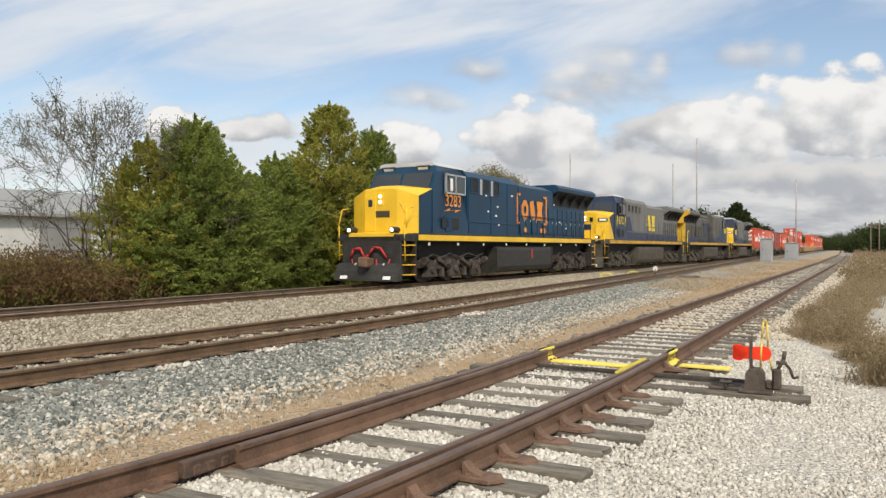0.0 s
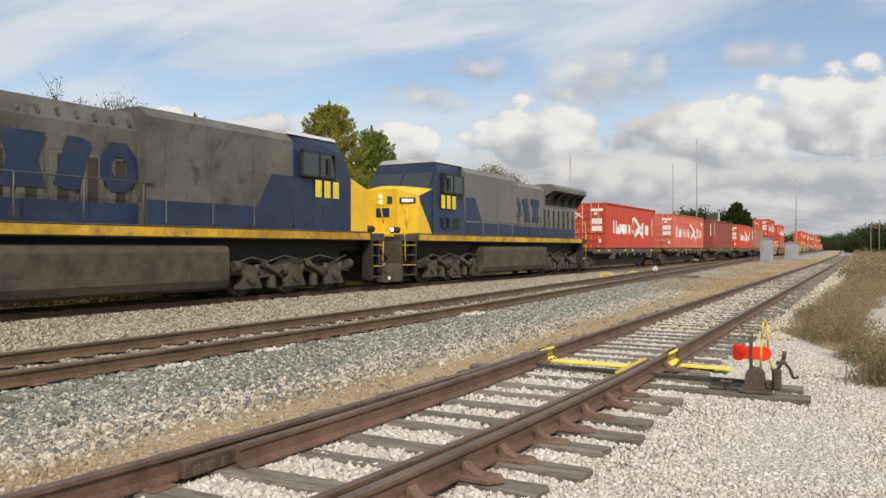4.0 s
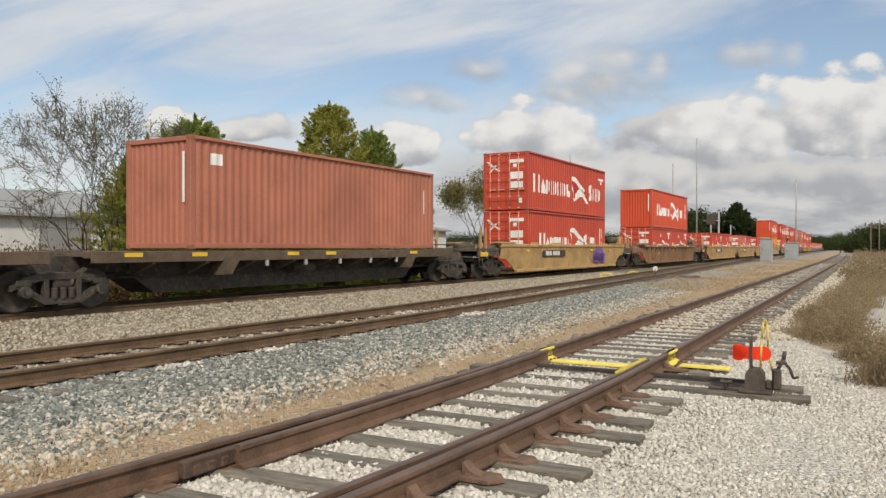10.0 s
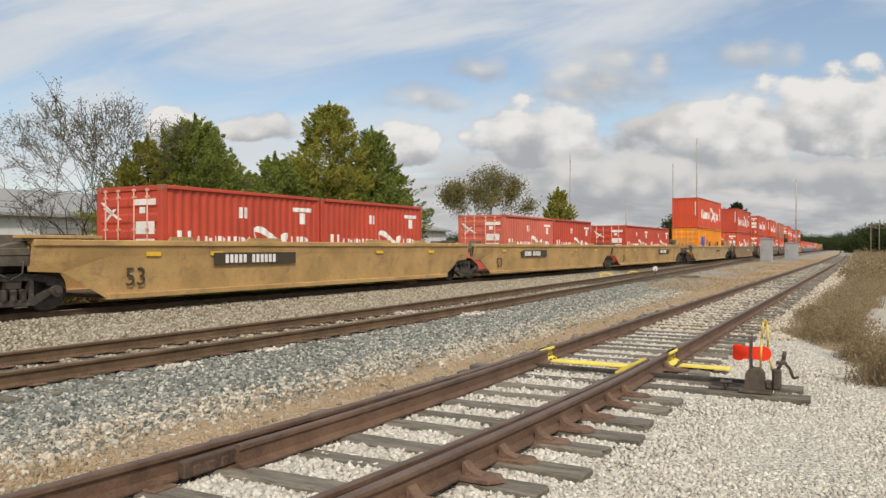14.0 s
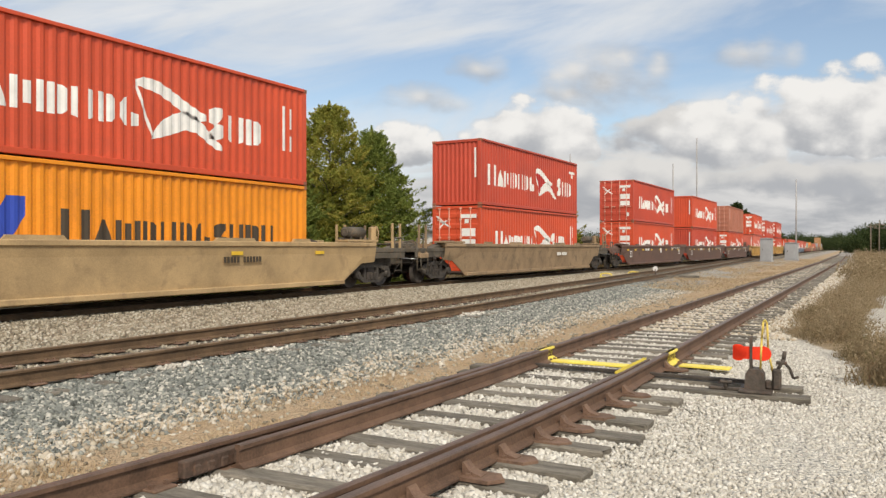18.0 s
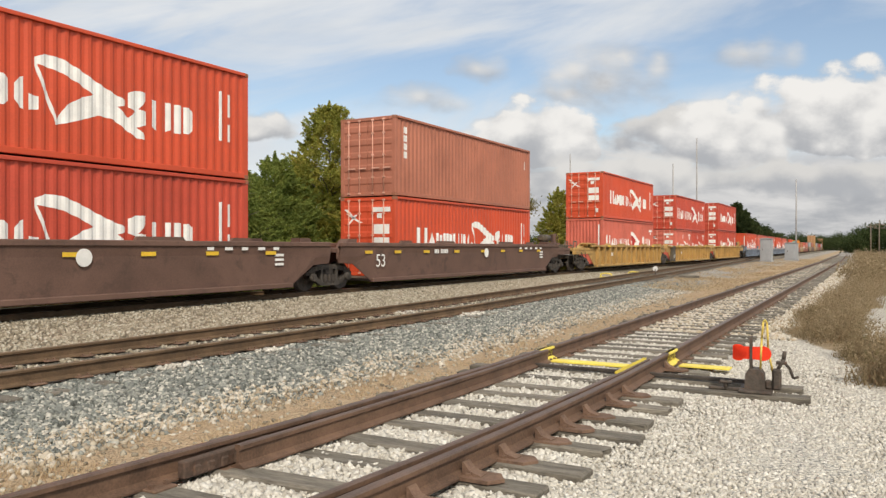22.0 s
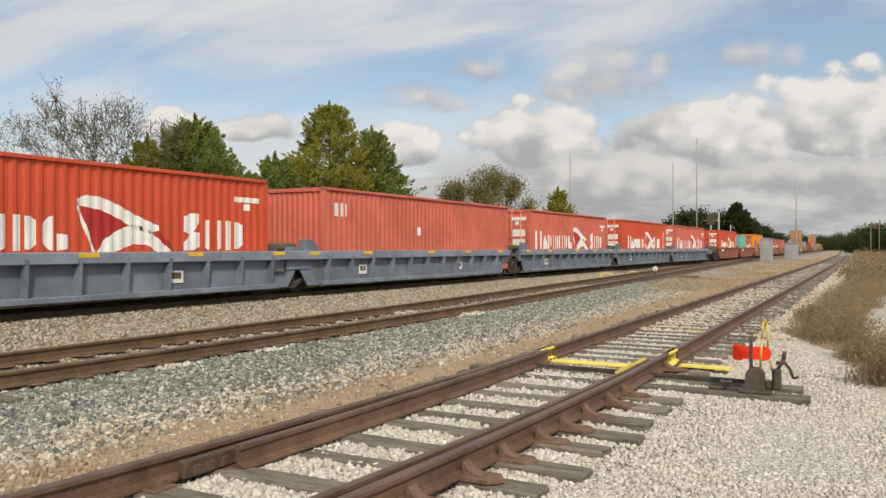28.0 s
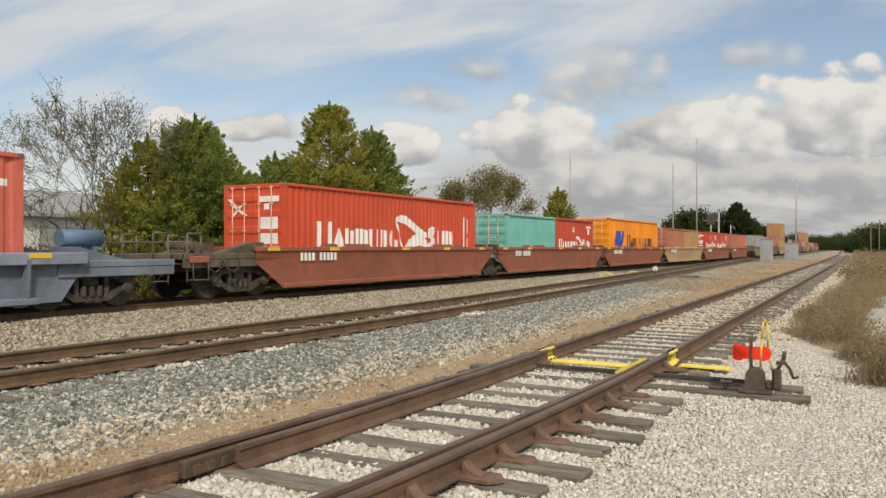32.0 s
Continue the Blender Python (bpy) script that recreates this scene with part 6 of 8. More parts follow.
        part("number_bar", Solid().box(-0.056, -0.05, -0.22, 0.22, -0.065, 0.065), M_WHITE, board)
    # hood and cabinets
    h0, h1 = c1, r - 0.7
    rad0 = r - (5.6 if style != "blue" else 6.6)
    part("cabinet", Solid().prism([(-1.44, sill_z + 0.04), (-1.44, 4.3 if blue else 4.46), (-1.2, 4.56 if blue else 4.70), (1.2, 4.56 if blue else 4.70), (1.44, 4.3 if blue else 4.46), (1.44, sill_z + 0.04)], "x", h0, h0 + 5.2), hood, lo)
    part("hood", Solid().prism([(-1.12 if not blue else -1.38, sill_z + 0.04), (-1.12 if not blue else -1.38, 4.34 if not blue else 4.28), (-0.9, 4.56 if not blue else 4.50), (0.9, 4.56 if not blue else 4.50), (1.12, 4.1), (1.12, sill_z + 0.04)], "x", h0 + 5.2, rad0), hood, lo)
    part("rear_hood", Solid().prism([(-1.05, sill_z + 0.04), (-1.05, 3.6), (1.05, 3.6), (1.05, sill_z + 0.04)], "x", rad0, h1), hood, lo)
    rad = Solid().prism([(-1.06, 3.55), (-1.08, 4.05), (-1.56, 4.34), (-1.58, 4.52), (-1.4, 4.68), (1.4, 4.68), (1.58, 4.52), (1.56, 4.34), (1.08, 4.05), (1.06, 3.55)], "x", rad0 + 0.3, r - 0.25)
    part("radiator", rad, hood if style != "blue" else M_BLUE, lo, "overhanging radiator wings")
    for y, turn in ((-1, 0), (1, 180)):
        g = part("radiator_grille", Solid().prism([(-1.09, 3.62), (-1.09, 4.04), (-1.53, 4.31), (-1.52, 4.33), (-1.06, 4.06), (-1.06, 3.62)], "x", rad0 + 0.4, r - 0.4), M_GRILLE, lo, "dark grille under the overhang", at=pose(0 if y < 0 else rad0 + r, 0, 0, 0, 0, turn))
        for i in range(5):
            x = rad0 + 0.5 + i * (r - 1.0 - rad0) / 4
            part("slat", Solid().prism([(-1.10, 3.6), (-1.56, 4.30), (-1.54, 4.33), (-1.06, 4.0), (-1.06, 3.6)], "x", -0.015, 0.015), M_BLACK, g, at=pose(x, 0, 0))
    if style in ("new_grey", "blue"):
        for i in range(3 if blue else 4):
            x = h0 + 0.35 + i * (1.05 if blue else 0.85)
            z0, z1 = (3.72, 4.26) if blue else (3.80, 4.24)
            v = part("vent", Solid().box(x, x + 0.52, -1.452, -1.42, z0, z1, 0.01), M_GRILLE, lo, "dark louvred vent")
            part("vent_frame", Solid().box(x - 0.06, x, -1.475, -1.43, z0 - 0.06, z1 + 0.06).box(x + 0.52, x + 0.58, -1.475, -1.43, z0 - 0.06, z1 + 0.06).box(x, x + 0.52, -1.475, -1.43, z0 - 0.06, z0).box(x, x + 0.52, -1.475, -1.43, z1, z1 + 0.06), hood, v)
            for j in range(5):
                z = z0 + 0.05 + j * (z1 - z0) / 5
                part("slat", Solid().prism([(-1.452, z), (-1.468, z + 0.02), (-1.452, z + 0.05)], "x", x + 0.01, x + 0.51), M_SLOT, v)
            if blue and i:
                for dx in (-0.28, -0.16):
                    part("light_post", Solid().box(x + dx, x + dx + 0.06, -1.485, -1.445, 3.62, 4.28, 0.008), M_STEEL, lo, "pale upright post")
    seams = [h0 + 0.08, h0 + 2.2, h0 + 3.9, h0 + 5.15] if blue else [h0 + 1.6, h0 + 3.1, h0 + 4.6]
    for x in seams:
        for y in (-1.45, 1.45):
            part("panel_seam", Solid().box(x, x + 0.05, y - 0.012, y + 0.012, sill_z + 0.1, 4.25, 0.004), hood, lo)
    part("panel_ledge", Solid().box(h0 + 0.1, h0 + 5.1, -1.47, -1.44, 2.42, 2.47, 0.006), hood, lo)
    for a in (0.35, 1.15):
        part("cab_grille", Solid().box(c0 + 0.35 + a, c0 + 0.95 + a, -1.512, -1.5, 2.12, 2.55, 0.006), M_GRILLE, lo, "dark grille low on the cab")
    # hood doors
    seen = 1 if style == "old_grey" else -1              # the side with the marks
    x = h0 + 5.4
    # the slots are flat dark brown strips laid on the doors
    while x < h1 - 0.75:
        y = -1.135 if (x < rad0 and not blue) else -1.395 if x < rad0 else -1.065
        d = part("hood_door", Solid().box(x, x + 0.60, y - 0.03, y + 0.03, sill_z + 0.2, 3.42, 0.012), hood, lo)
        if seen > 0:
            e = part("hood_door", Solid().box(x, x + 0.60, -y - 0.03, -y + 0.03, sill_z + 0.2, 3.42, 0.012), hood, lo)
            part("door_recess", Solid().box(x + 0.16, x + 0.42, -y + 0.028, -y + 0.036, sill_z + 0.5, 3.36), M_SLOT, e, "dark brown slot")
        if not blue and x > rad0 - 1.0:
            part("door_recess", Solid().box(x + 0.16, x + 0.42, y - 0.036, y - 0.028, sill_z + 0.5, 3.36), M_SLOT, d, "dark brown slot")
        part("door_latch", Solid().box(x + 0.5, x + 0.55, y - 0.05, y - 0.03, 2.6, 2.72, 0.008), M_STEEL if blue else M_BLACK, d)
        x += 0.72
    part("exhaust", Solid().box(h0 + 5.4, h0 + 6.4, -0.35, 0.35, 4.36, 4.62, 0.03), M_BLACK, lo)
    part("roof_fan_box", Solid().box(h0 + 3.0, h0 + 4.6, -0.8, 0.8, 4.36, 4.56, 0.04), hood, lo)
    horn = Solid()
    for y in (-0.15, 0.0, 0.15):
        horn.rod((h0 + 6.9, y, 4.5), (h0 + 6.5, y, 4.52), 0.03, 8, 0.08)
    horn.rod((h0 + 6.8, 0, 4.36), (h0 + 6.8, 0, 4.5), 0.03)
    part("horn", horn, M_BLACK, lo)
    # lower blue band on grey units
    if not blue:
        part("side_band", Solid().prism([(h0 + 0.02, sill_z + 0.06), (h0 + 0.02, 3.45), (h0 + 0.9, 3.45), (h0 + 1.5, 2.5), (h0 + 5.19, 2.5), (h0 + 5.19, sill_z + 0.06)], "y", *sorted((seen * 1.452, seen * 1.444))), M_LOCO_BLUE2, lo, "blue side band")
        part("side_band", Solid().box(h0 + 5.21, h1 - 0.4, *sorted((seen * 1.18, seen * 1.168)), sill_z + 0.06, 2.38), M_LOCO_BLUE2, lo, "blue side band")
    if style == "old_grey":
        part("hood_end", Solid().box(h1 - 0.35, h1 + 0.06, -1.08, 1.08, sill_z + 0.06, 3.7, 0.02), M_NOSE_OLD, lo, "yellow hood end")
        wing = Solid().prism([(-1.07, 3.55), (-1.09, 4.05), (-1.58, 4.33), (-1.60, 4.53), (-1.41, 4.70), (1.41, 4.70), (1.60, 4.53), (1.58, 4.33), (1.09, 4.05), (1.07, 3.55)], "x", r - 0.5, r - 0.22)
        part("wing_end", wing, M_NOSE_OLD, lo, "yellow end of the radiator wings")
        for z in (3.95, 4.2):
            part("rear_headlight", Solid().rod((r - 0.24, 0, z), (r - 0.16, 0, z), 0.09, 12), M_WHITE, lo)
    # lettering as plain bars
    if blue:
        mark_shapes(lo, h0 + 5.55, h0 + 8.25, 2.72, 3.66, -1.432, M_ORANGE_MARK)
        for a, d in ((h0 + 5.0, 1), (h0 + 8.7, -1)):
            part("bracket", Solid().box(min(a, a + 0.1 * d), max(a, a + 0.1 * d), -1.45, -1.425, 2.5, 3.95).box(min(a, a + 0.4 * d), max(a, a + 0.4 * d), -1.45, -1.425, 3.85, 3.95).box(min(a, a + 0.4 * d), max(a, a + 0.4 * d), -1.45, -1.425, 2.5, 2.6), M_ORANGE_MARK, lo, "gold bracket")
        for a in (h0 + 6.0, h0 + 8.0, h0 + 8.4):
            part("gold_roundel", Solid().rod((a, -1.43, 2.22), (a, -1.45, 2.22), 0.13, 12), M_ORANGE_MARK, lo)
        words(lo, "3283", w0 + 0.62, 3.0, 0.68, -1.508, M_ORANGE_MARK)
        part("gold_bolt", Solid().prism([(w0 + 0.55, 2.80), (w0 + 1.05, 2.93), (w0 + 1.02, 2.84), (w0 + 1.95, 2.90), (w0 + 1.45, 2.77), (w0 + 1.48, 2.86)], "y", -1.51, -1.504), M_ORANGE_MARK, lo, "gold lightning bolt")
        rng = random.Random(81)
        for _ in range(16):
            a, z = rng.uniform(c0 + 0.4, h1 - 0.3), rng.uniform(2.1, 3.9)
            if h0 + 4.9 < a < h0 + 8.8 and 2.4 < z < 4:
                continue
            y = -1.505 if a < c1 else -1.46 if a < h0 + 5.2 else -1.43 if a < rad0 else -1.1
            part("sticker", Solid().box(a, a + 0.17, y - 0.006, y, z, z + 0.08), M_WHITE, lo, "small white sticker")
        for i in range(9):
            a = f + 1.6 + i * 2.3
            part("reflector_strip", Solid().box(a, a + 0.14, -1.512, -1.503, 1.46, 1.56), M_WHITE, lo)
        part("fuel_gauge", Solid().box(0.9, 1.03, -1.515, -1.49, 0.85, 1.3, 0.01), M_HOSE, lo, "red fuel gauge")
    else:
        tone = M_YELLOW_MARK if style == "new_grey" else M_LOCO_BLUE2
        mark_shapes(lo, h0 + 5.22, h0 + 8.6, 2.62, 3.78, seen * 1.182, tone)
        if style == "new_grey":
            words(lo, "672", w0 + 0.72, 2.90, 0.72, -1.508, M_YELLOW_MARK)
            for a in (0.30, 2.05):
                part("yellow_bolt", Solid().prism([(w0 + a + 0.12, 3.50), (w0 + a + 0.20, 3.15), (w0 + a + 0.14, 3.17), (w0 + a + 0.06, 2.70), (w0 + a, 3.08), (w0 + a + 0.06, 3.06)], "y", -1.514, -1.504), M_YELLOW_MARK, lo, "yellow lightning bolt")
        else:
            side_bars(lo, "number_bar", c0 + 0.6, c0 + 1.9, 2.9, 3.42, 3, seen * 1.508, M_YELLOW_MARK)
    # fuel tank and trucks
    t0 = -3.0 if blue else -3.6
    part("fuel_tank", Solid().prism([(-1.30, 1.44), (-1.46, 1.38), (-1.50, 1.25), (-1.50, 0.52), (-1.42, 0.34), (-1.22, 0.25), (1.22, 0.25), (1.42, 0.34), (1.50, 0.52), (1.50, 1.25), (1.46, 1.38), (1.30, 1.44)], "x", t0, 3.6), under, lo)
    for x in (t0, 3.6):
        part("tank_flange", Solid().prism([(-1.53, 1.40), (-1.53, 0.5), (-1.44, 0.31), (-1.2, 0.22), (-0.9, 0.22), (-0.9, 1.40)], "x", x - 0.03, x + 0.03), under, lo)
    # boxes added to close the view below, coloured with the dark of the shade
    for a, b in ((-length / 2 + 2.2, -2.5), (3.8, length / 2 - 1.4)):
        part("traction_gear", Solid().box(a, b, -0.55, 0.55, 0.16, 1.3, 0.08).box(a + 0.2, b - 0.2, -0.95, 0.95, 0.9, 1.42, 0.05), M_UNDER_SHADE, lo, "motors and cable trays, painted dark as shade")
    if style == "old_grey":
        for x in (-2.6, -0.3):
            part("air_tank", Solid().rod((x, -1.45, 1.12), (x + 2.0, -1.45, 1.12), 0.24, 14), under, lo)
    loco_truck(lo, -length / 2 + 4.9, gear)
    loco_truck(lo, length / 2 - (4.6 if style == "old_grey" else 3.8), gear)
    # ends: pilot plates, steps, couplers, hand rails
    for side_, x in ((-1, f), (1, r)):
        turn = pose(x, 0, 0, 0, 0, 0 if side_ < 0 else 180)
        if style == "old_grey":
            for y in (-0.55, 0.55):
                part("end_rail", Solid().pipe([(0.1, y, 1.0), (0.08, y, 2.4), (0.3, y, 2.9), (0.6, y, 2.9)], 0.025), M_NOSE, lo, at=turn)
        part("pilot", Solid().box(0.0, 0.12, -1.3, 1.3, 0.75, 1.8, 0.02), under, lo, at=turn)
        part("plow", Solid().prism([(-0.05, 0.18), (-0.42, 0.16), (-0.30, 0.5), (-0.05, 0.8)], "y", -1.4, 1.4), under, lo, at=turn)
        part("coupler", Solid().box(-0.35, 0.5, -0.12, 0.12, 0.7, 0.98, 0.03).box(-0.62, -0.3, -0.2, 0.17, 0.64, 1.03, 0.05), M_PLATE, lo, at=turn)
        for y in (-1, 1):
            steps = part("step_well", Solid().box(0.1, 0.75, -0.06, 0.0, 0.3, 1.8).box(0.7, 0.78, -0.35 if y < 0 else 0.0, 0.0 if y < 0 else 0.35, 0.3, 1.8), M_BLACK, lo, at=turn @ pose(0, y * 1.15, 0))
            for i in range(4):
                part("step", Solid().box(0.12, 0.7, -0.36 if y < 0 else 0.0, 0.0 if y < 0 else 0.36, 0.36 + i * 0.36, 0.40 + i * 0.36, 0.006), M_NOSE if blue else M_STRIPE if i % 2 else under, steps)
            part("end_hand_rail", Solid().pipe([(0.05, y * 1.46, 0.9), (0.0, y * 1.46, 2.2), (0.2, y * 1.46, 2.8), (0.62, y * 1.46, 2.86)], 0.022), M_NOSE if (blue or side_ < 0) else M_YELLOW_MARK, lo, at=turn)
            hose = [(-0.02, y * 0.25, 0.95), (-0.12, y * 0.35, 0.6), (-0.1, y * 0.55, 0.45), (-0.06, y * 0.75, 0.62), (-0.02, y * 0.85, 0.95)]
            part("hose", Solid().pipe(hose, 0.03), M_HOSE if side_ < 0 and blue else M_BLACK, lo, at=turn)
    for y in (-0.95, 0.95):
        part("plow_mark", Solid().prism([(-0.37, 0.34), (-0.42, 0.22), (-0.41, 0.22), (-0.36, 0.34)], "y", y - 0.16, y + 0.16), M_WHITE, lo, "small white marks on the plow", at=pose(f - 0.012, 0, 0))
    for y in (-0.62, 0.62):
        part("glad_hand", Solid().rod((-0.06, y, 0.78), (-0.16, y, 0.70), 0.05, 8), M_STEEL, lo, "bright hose coupling", at=pose(f, 0, 0))
    hoses = Solid().pipe([(-0.08, -0.75, 1.0), (-0.12, -0.5, 1.35), (-0.12, -0.2, 1.38), (-0.12, 0.0, 1.1), (-0.12, 0.2, 1.0), (-0.12, 0.4, 1.35), (-0.12, 0.7, 1.3), (-0.08, 0.85, 1.0)], 0.045, 8)
    part("jumper_hose", hoses, M_HOSE if blue else M_BLACK, lo, "looped jumper hose", at=pose(f, 0, 0))
    for y in (-0.95, 0.95):
        part("ditch_light", Solid().rod((f + 0.05, y, 2.02), (f - 0.08, y, 2.02), 0.075, 14), M_LAMP, lo, "lit ditch light")
        part("ditch_light_housing", Solid().rod((f + 0.35, y, 2.02), (f - 0.06, y, 2.02), 0.115, 14), M_BLACK, lo)
    if style != "blue":
        for i in range(14):
            part("hood_seam", Solid().box(-0.02, 0.02, -1.13, 1.13, 4.2, 4.36), hood, lo, at=pose(h0 + 5.4 + i * (rad0 - h0 - 5.6) / 13, 0, 0))
        part("dynamic_brake_box", Solid().box(h0 + 0.6, h0 + 2.6, -0.9, 0.9, 4.5, 4.66, 0.04), hood, lo)
    for y in (-1, 1):
        posts = np.linspace(h0 + 5.3, r - 0.9, 8)
        rail = Solid().rod((h0 + 5.0, y * 1.48, 2.88), (r - 0.7, y * 1.48, 2.88), 0.02, 6)
        part("hand_rail", rail, hood if blue else M_LOCO_DIRTY, lo)
        for x in posts:
            shared_part("stanchion", ("stanchion", hood.name), lambda: Solid().rod((0, 0, sill_z), (0, 0, 2.88), 0.018, 6), hood if blue else M_LOCO_DIRTY, lo, at=pose(x, y * 1.48, 0))
    return lo


for s, style, length, turned in ((-243.85, "blue", 22.4, False), (-220.5, "new_grey", 23.0, False), (-197.25, "old_grey", 23.0, True), (-175.2, "short_grey", 20.8, False)):
    ob = locomotive(style, length)
    MOVERS.append((ob, s, -0.06, 180.0 if turned else 0.0))


# ---- plants ----
def leaf_material(name, tones, through_light=0.45):
    """Leaves: tones that vary from leaf to leaf, part of the light passing through."""
    m = stone_material(name, tones)
    t = m.node_tree
    k = Nodes(t, True)
    body = next(n for n in t.nodes if n.type == "BSDF_PRINCIPLED")
    out = next(n for n in t.nodes if n.type == "OUTPUT_MATERIAL")
    ramp = next(n for n in t.nodes if n.type == "VALTORGB")
    where = next(n for n in t.nodes if n.type == "TEX_COORD").outputs["Object"]
    island = ramp.inputs[0].links[0].from_socket
    k.link(k.math("ADD", k.math("MULTIPLY", island, 0.45), k.math("MULTIPLY", k.step(k.noise(where, 1.1, 4.0, 0.6), 0.3, 0.7), 0.55)), ramp.inputs[0])
    thin, both = t.nodes.new("ShaderNodeBsdfTranslucent"), t.nodes.new("ShaderNodeMixShader")
    t.links.new(body.inputs["Base Color"].links[0].from_socket, thin.inputs["Color"])
    both.inputs[0].default_value = through_light
    t.links.new(body.outputs[0], both.inputs[1])
    t.links.new(thin.outputs[0], both.inputs[2])
    t.links.new(both.outputs[0], out.inputs["Surface"])
    return m


M_CEDAR = leaf_material("cedar_foliage", [(0.095, 0.13, 0.038), (0.165, 0.22, 0.056), (0.24, 0.295, 0.074), (0.32, 0.37, 0.092), (0.41, 0.42, 0.115)])
M_CEDAR_GOLD = leaf_material("golden_cedar_foliage", [(0.17, 0.20, 0.045), (0.27, 0.29, 0.06), (0.36, 0.355, 0.075), (0.44, 0.40, 0.09), (0.52, 0.41, 0.12)])
M_FAR_LEAF = leaf_material("far_foliage", [(0.032, 0.050, 0.020), (0.052, 0.076, 0.028), (0.075, 0.10, 0.036), (0.105, 0.125, 0.048)])
M_OLIVE = leaf_material("autumn_foliage", [(0.15, 0.145, 0.055), (0.21, 0.20, 0.08), (0.29, 0.25, 0.11), (0.36, 0.28, 0.14)])
M_TWIG_LEAF = leaf_material("sparse_leaves", [(0.11, 0.12, 0.06), (0.17, 0.17, 0.09), (0.22, 0.21, 0.12)])
M_SCRUB = leaf_material("brown_scrub", [(0.09, 0.055, 0.03), (0.16, 0.095, 0.05), (0.22, 0.14, 0.07), (0.16, 0.15, 0.05), (0.18, 0.20, 0.05)])
M_DRY = leaf_material("dry_weeds", [(0.17, 0.15, 0.07), (0.25, 0.19, 0.11), (0.33, 0.255, 0.155), (0.41, 0.32, 0.20), (0.50, 0.41, 0.28)])
M_STRAW = leaf_material("straw_tufts", [(0.36, 0.26, 0.15), (0.50, 0.38, 0.24), (0.62, 0.50, 0.34), (0.44, 0.31, 0.18)])
M_BARK = mat("grey_bark", (0.11, 0.095, 0.08), 0.9, var=0.25, scale=5, grain=60, bump=0.5)


def leaf_cloud(centres, spread, per, size, rng, flat=0.7, droop=0.0, narrow=0.34):
    """Small four-sided leaves in clumps round the centres."""
    n = len(centres) * per
    c = np.repeat(np.asarray(centres), per, axis=0)
    sp = np.repeat(np.asarray(spread, float), per)[:, None] if np.ndim(spread) else spread
    pos = c + rng.normal(size=(n, 3)) * sp * np.array([1, 1, flat])
    a = rng.normal(size=(n, 3))
    a[:, 2] += droop
    a /= np.linalg.norm(a, axis=1, keepdims=True)
    b = np.cross(a, rng.normal(size=(n, 3)))
    b /= np.linalg.norm(b, axis=1, keepdims=True)
    s = size * rng.uniform(0.6, 1.4, (n, 1))
    a, b = a * s, b * s * narrow
    pts = np.stack([pos - a, pos + b, pos + a, pos - b], 1).reshape(-1, 3)
    return pts, np.arange(n * 4).reshape(n, 4)


def sprays(roots, ways, reaches, broad, per, size, rng):
    """Feathery sprays: narrow leaflets along short plumes, each pointing out along its plume."""
    n = len(roots) * per
    way = np.repeat(np.asarray(ways, float), per, axis=0)
    way /= np.linalg.norm(way, axis=1, keepdims=True)
    f = rng.random(n) ** 0.8
    wide = np.repeat(np.asarray(broad, float), per) * (1.05 - 0.9 * f)
    off = rng.normal(size=(n, 3)) * wide[:, None] * np.array([1, 1, 0.55])
    pos = np.repeat(np.asarray(roots, float), per, axis=0) + way * (f * np.repeat(np.asarray(reaches, float), per))[:, None] * 1.5 + off
    a = way * 0.55 + off / (wide[:, None] + 0.01) * 0.35 + rng.normal(size=(n, 3)) * 0.55
    a /= np.linalg.norm(a, axis=1, keepdims=True)
    b = np.cross(a, rng.normal(size=(n, 3)))
    b /= np.linalg.norm(b, axis=1, keepdims=True)
    s = size * rng.uniform(0.6, 1.4, (n, 1))
    a, b = a * s, b * s * 0.36
    pts = np.stack([pos - a, pos + b, pos + a, pos - b], 1).reshape(-1, 3)
    return pts, np.arange(n * 4).reshape(n, 4)


def limb_solid(s, p, q, r0, r1, n=5):
    s.rod(p, q, r0, n, r1)


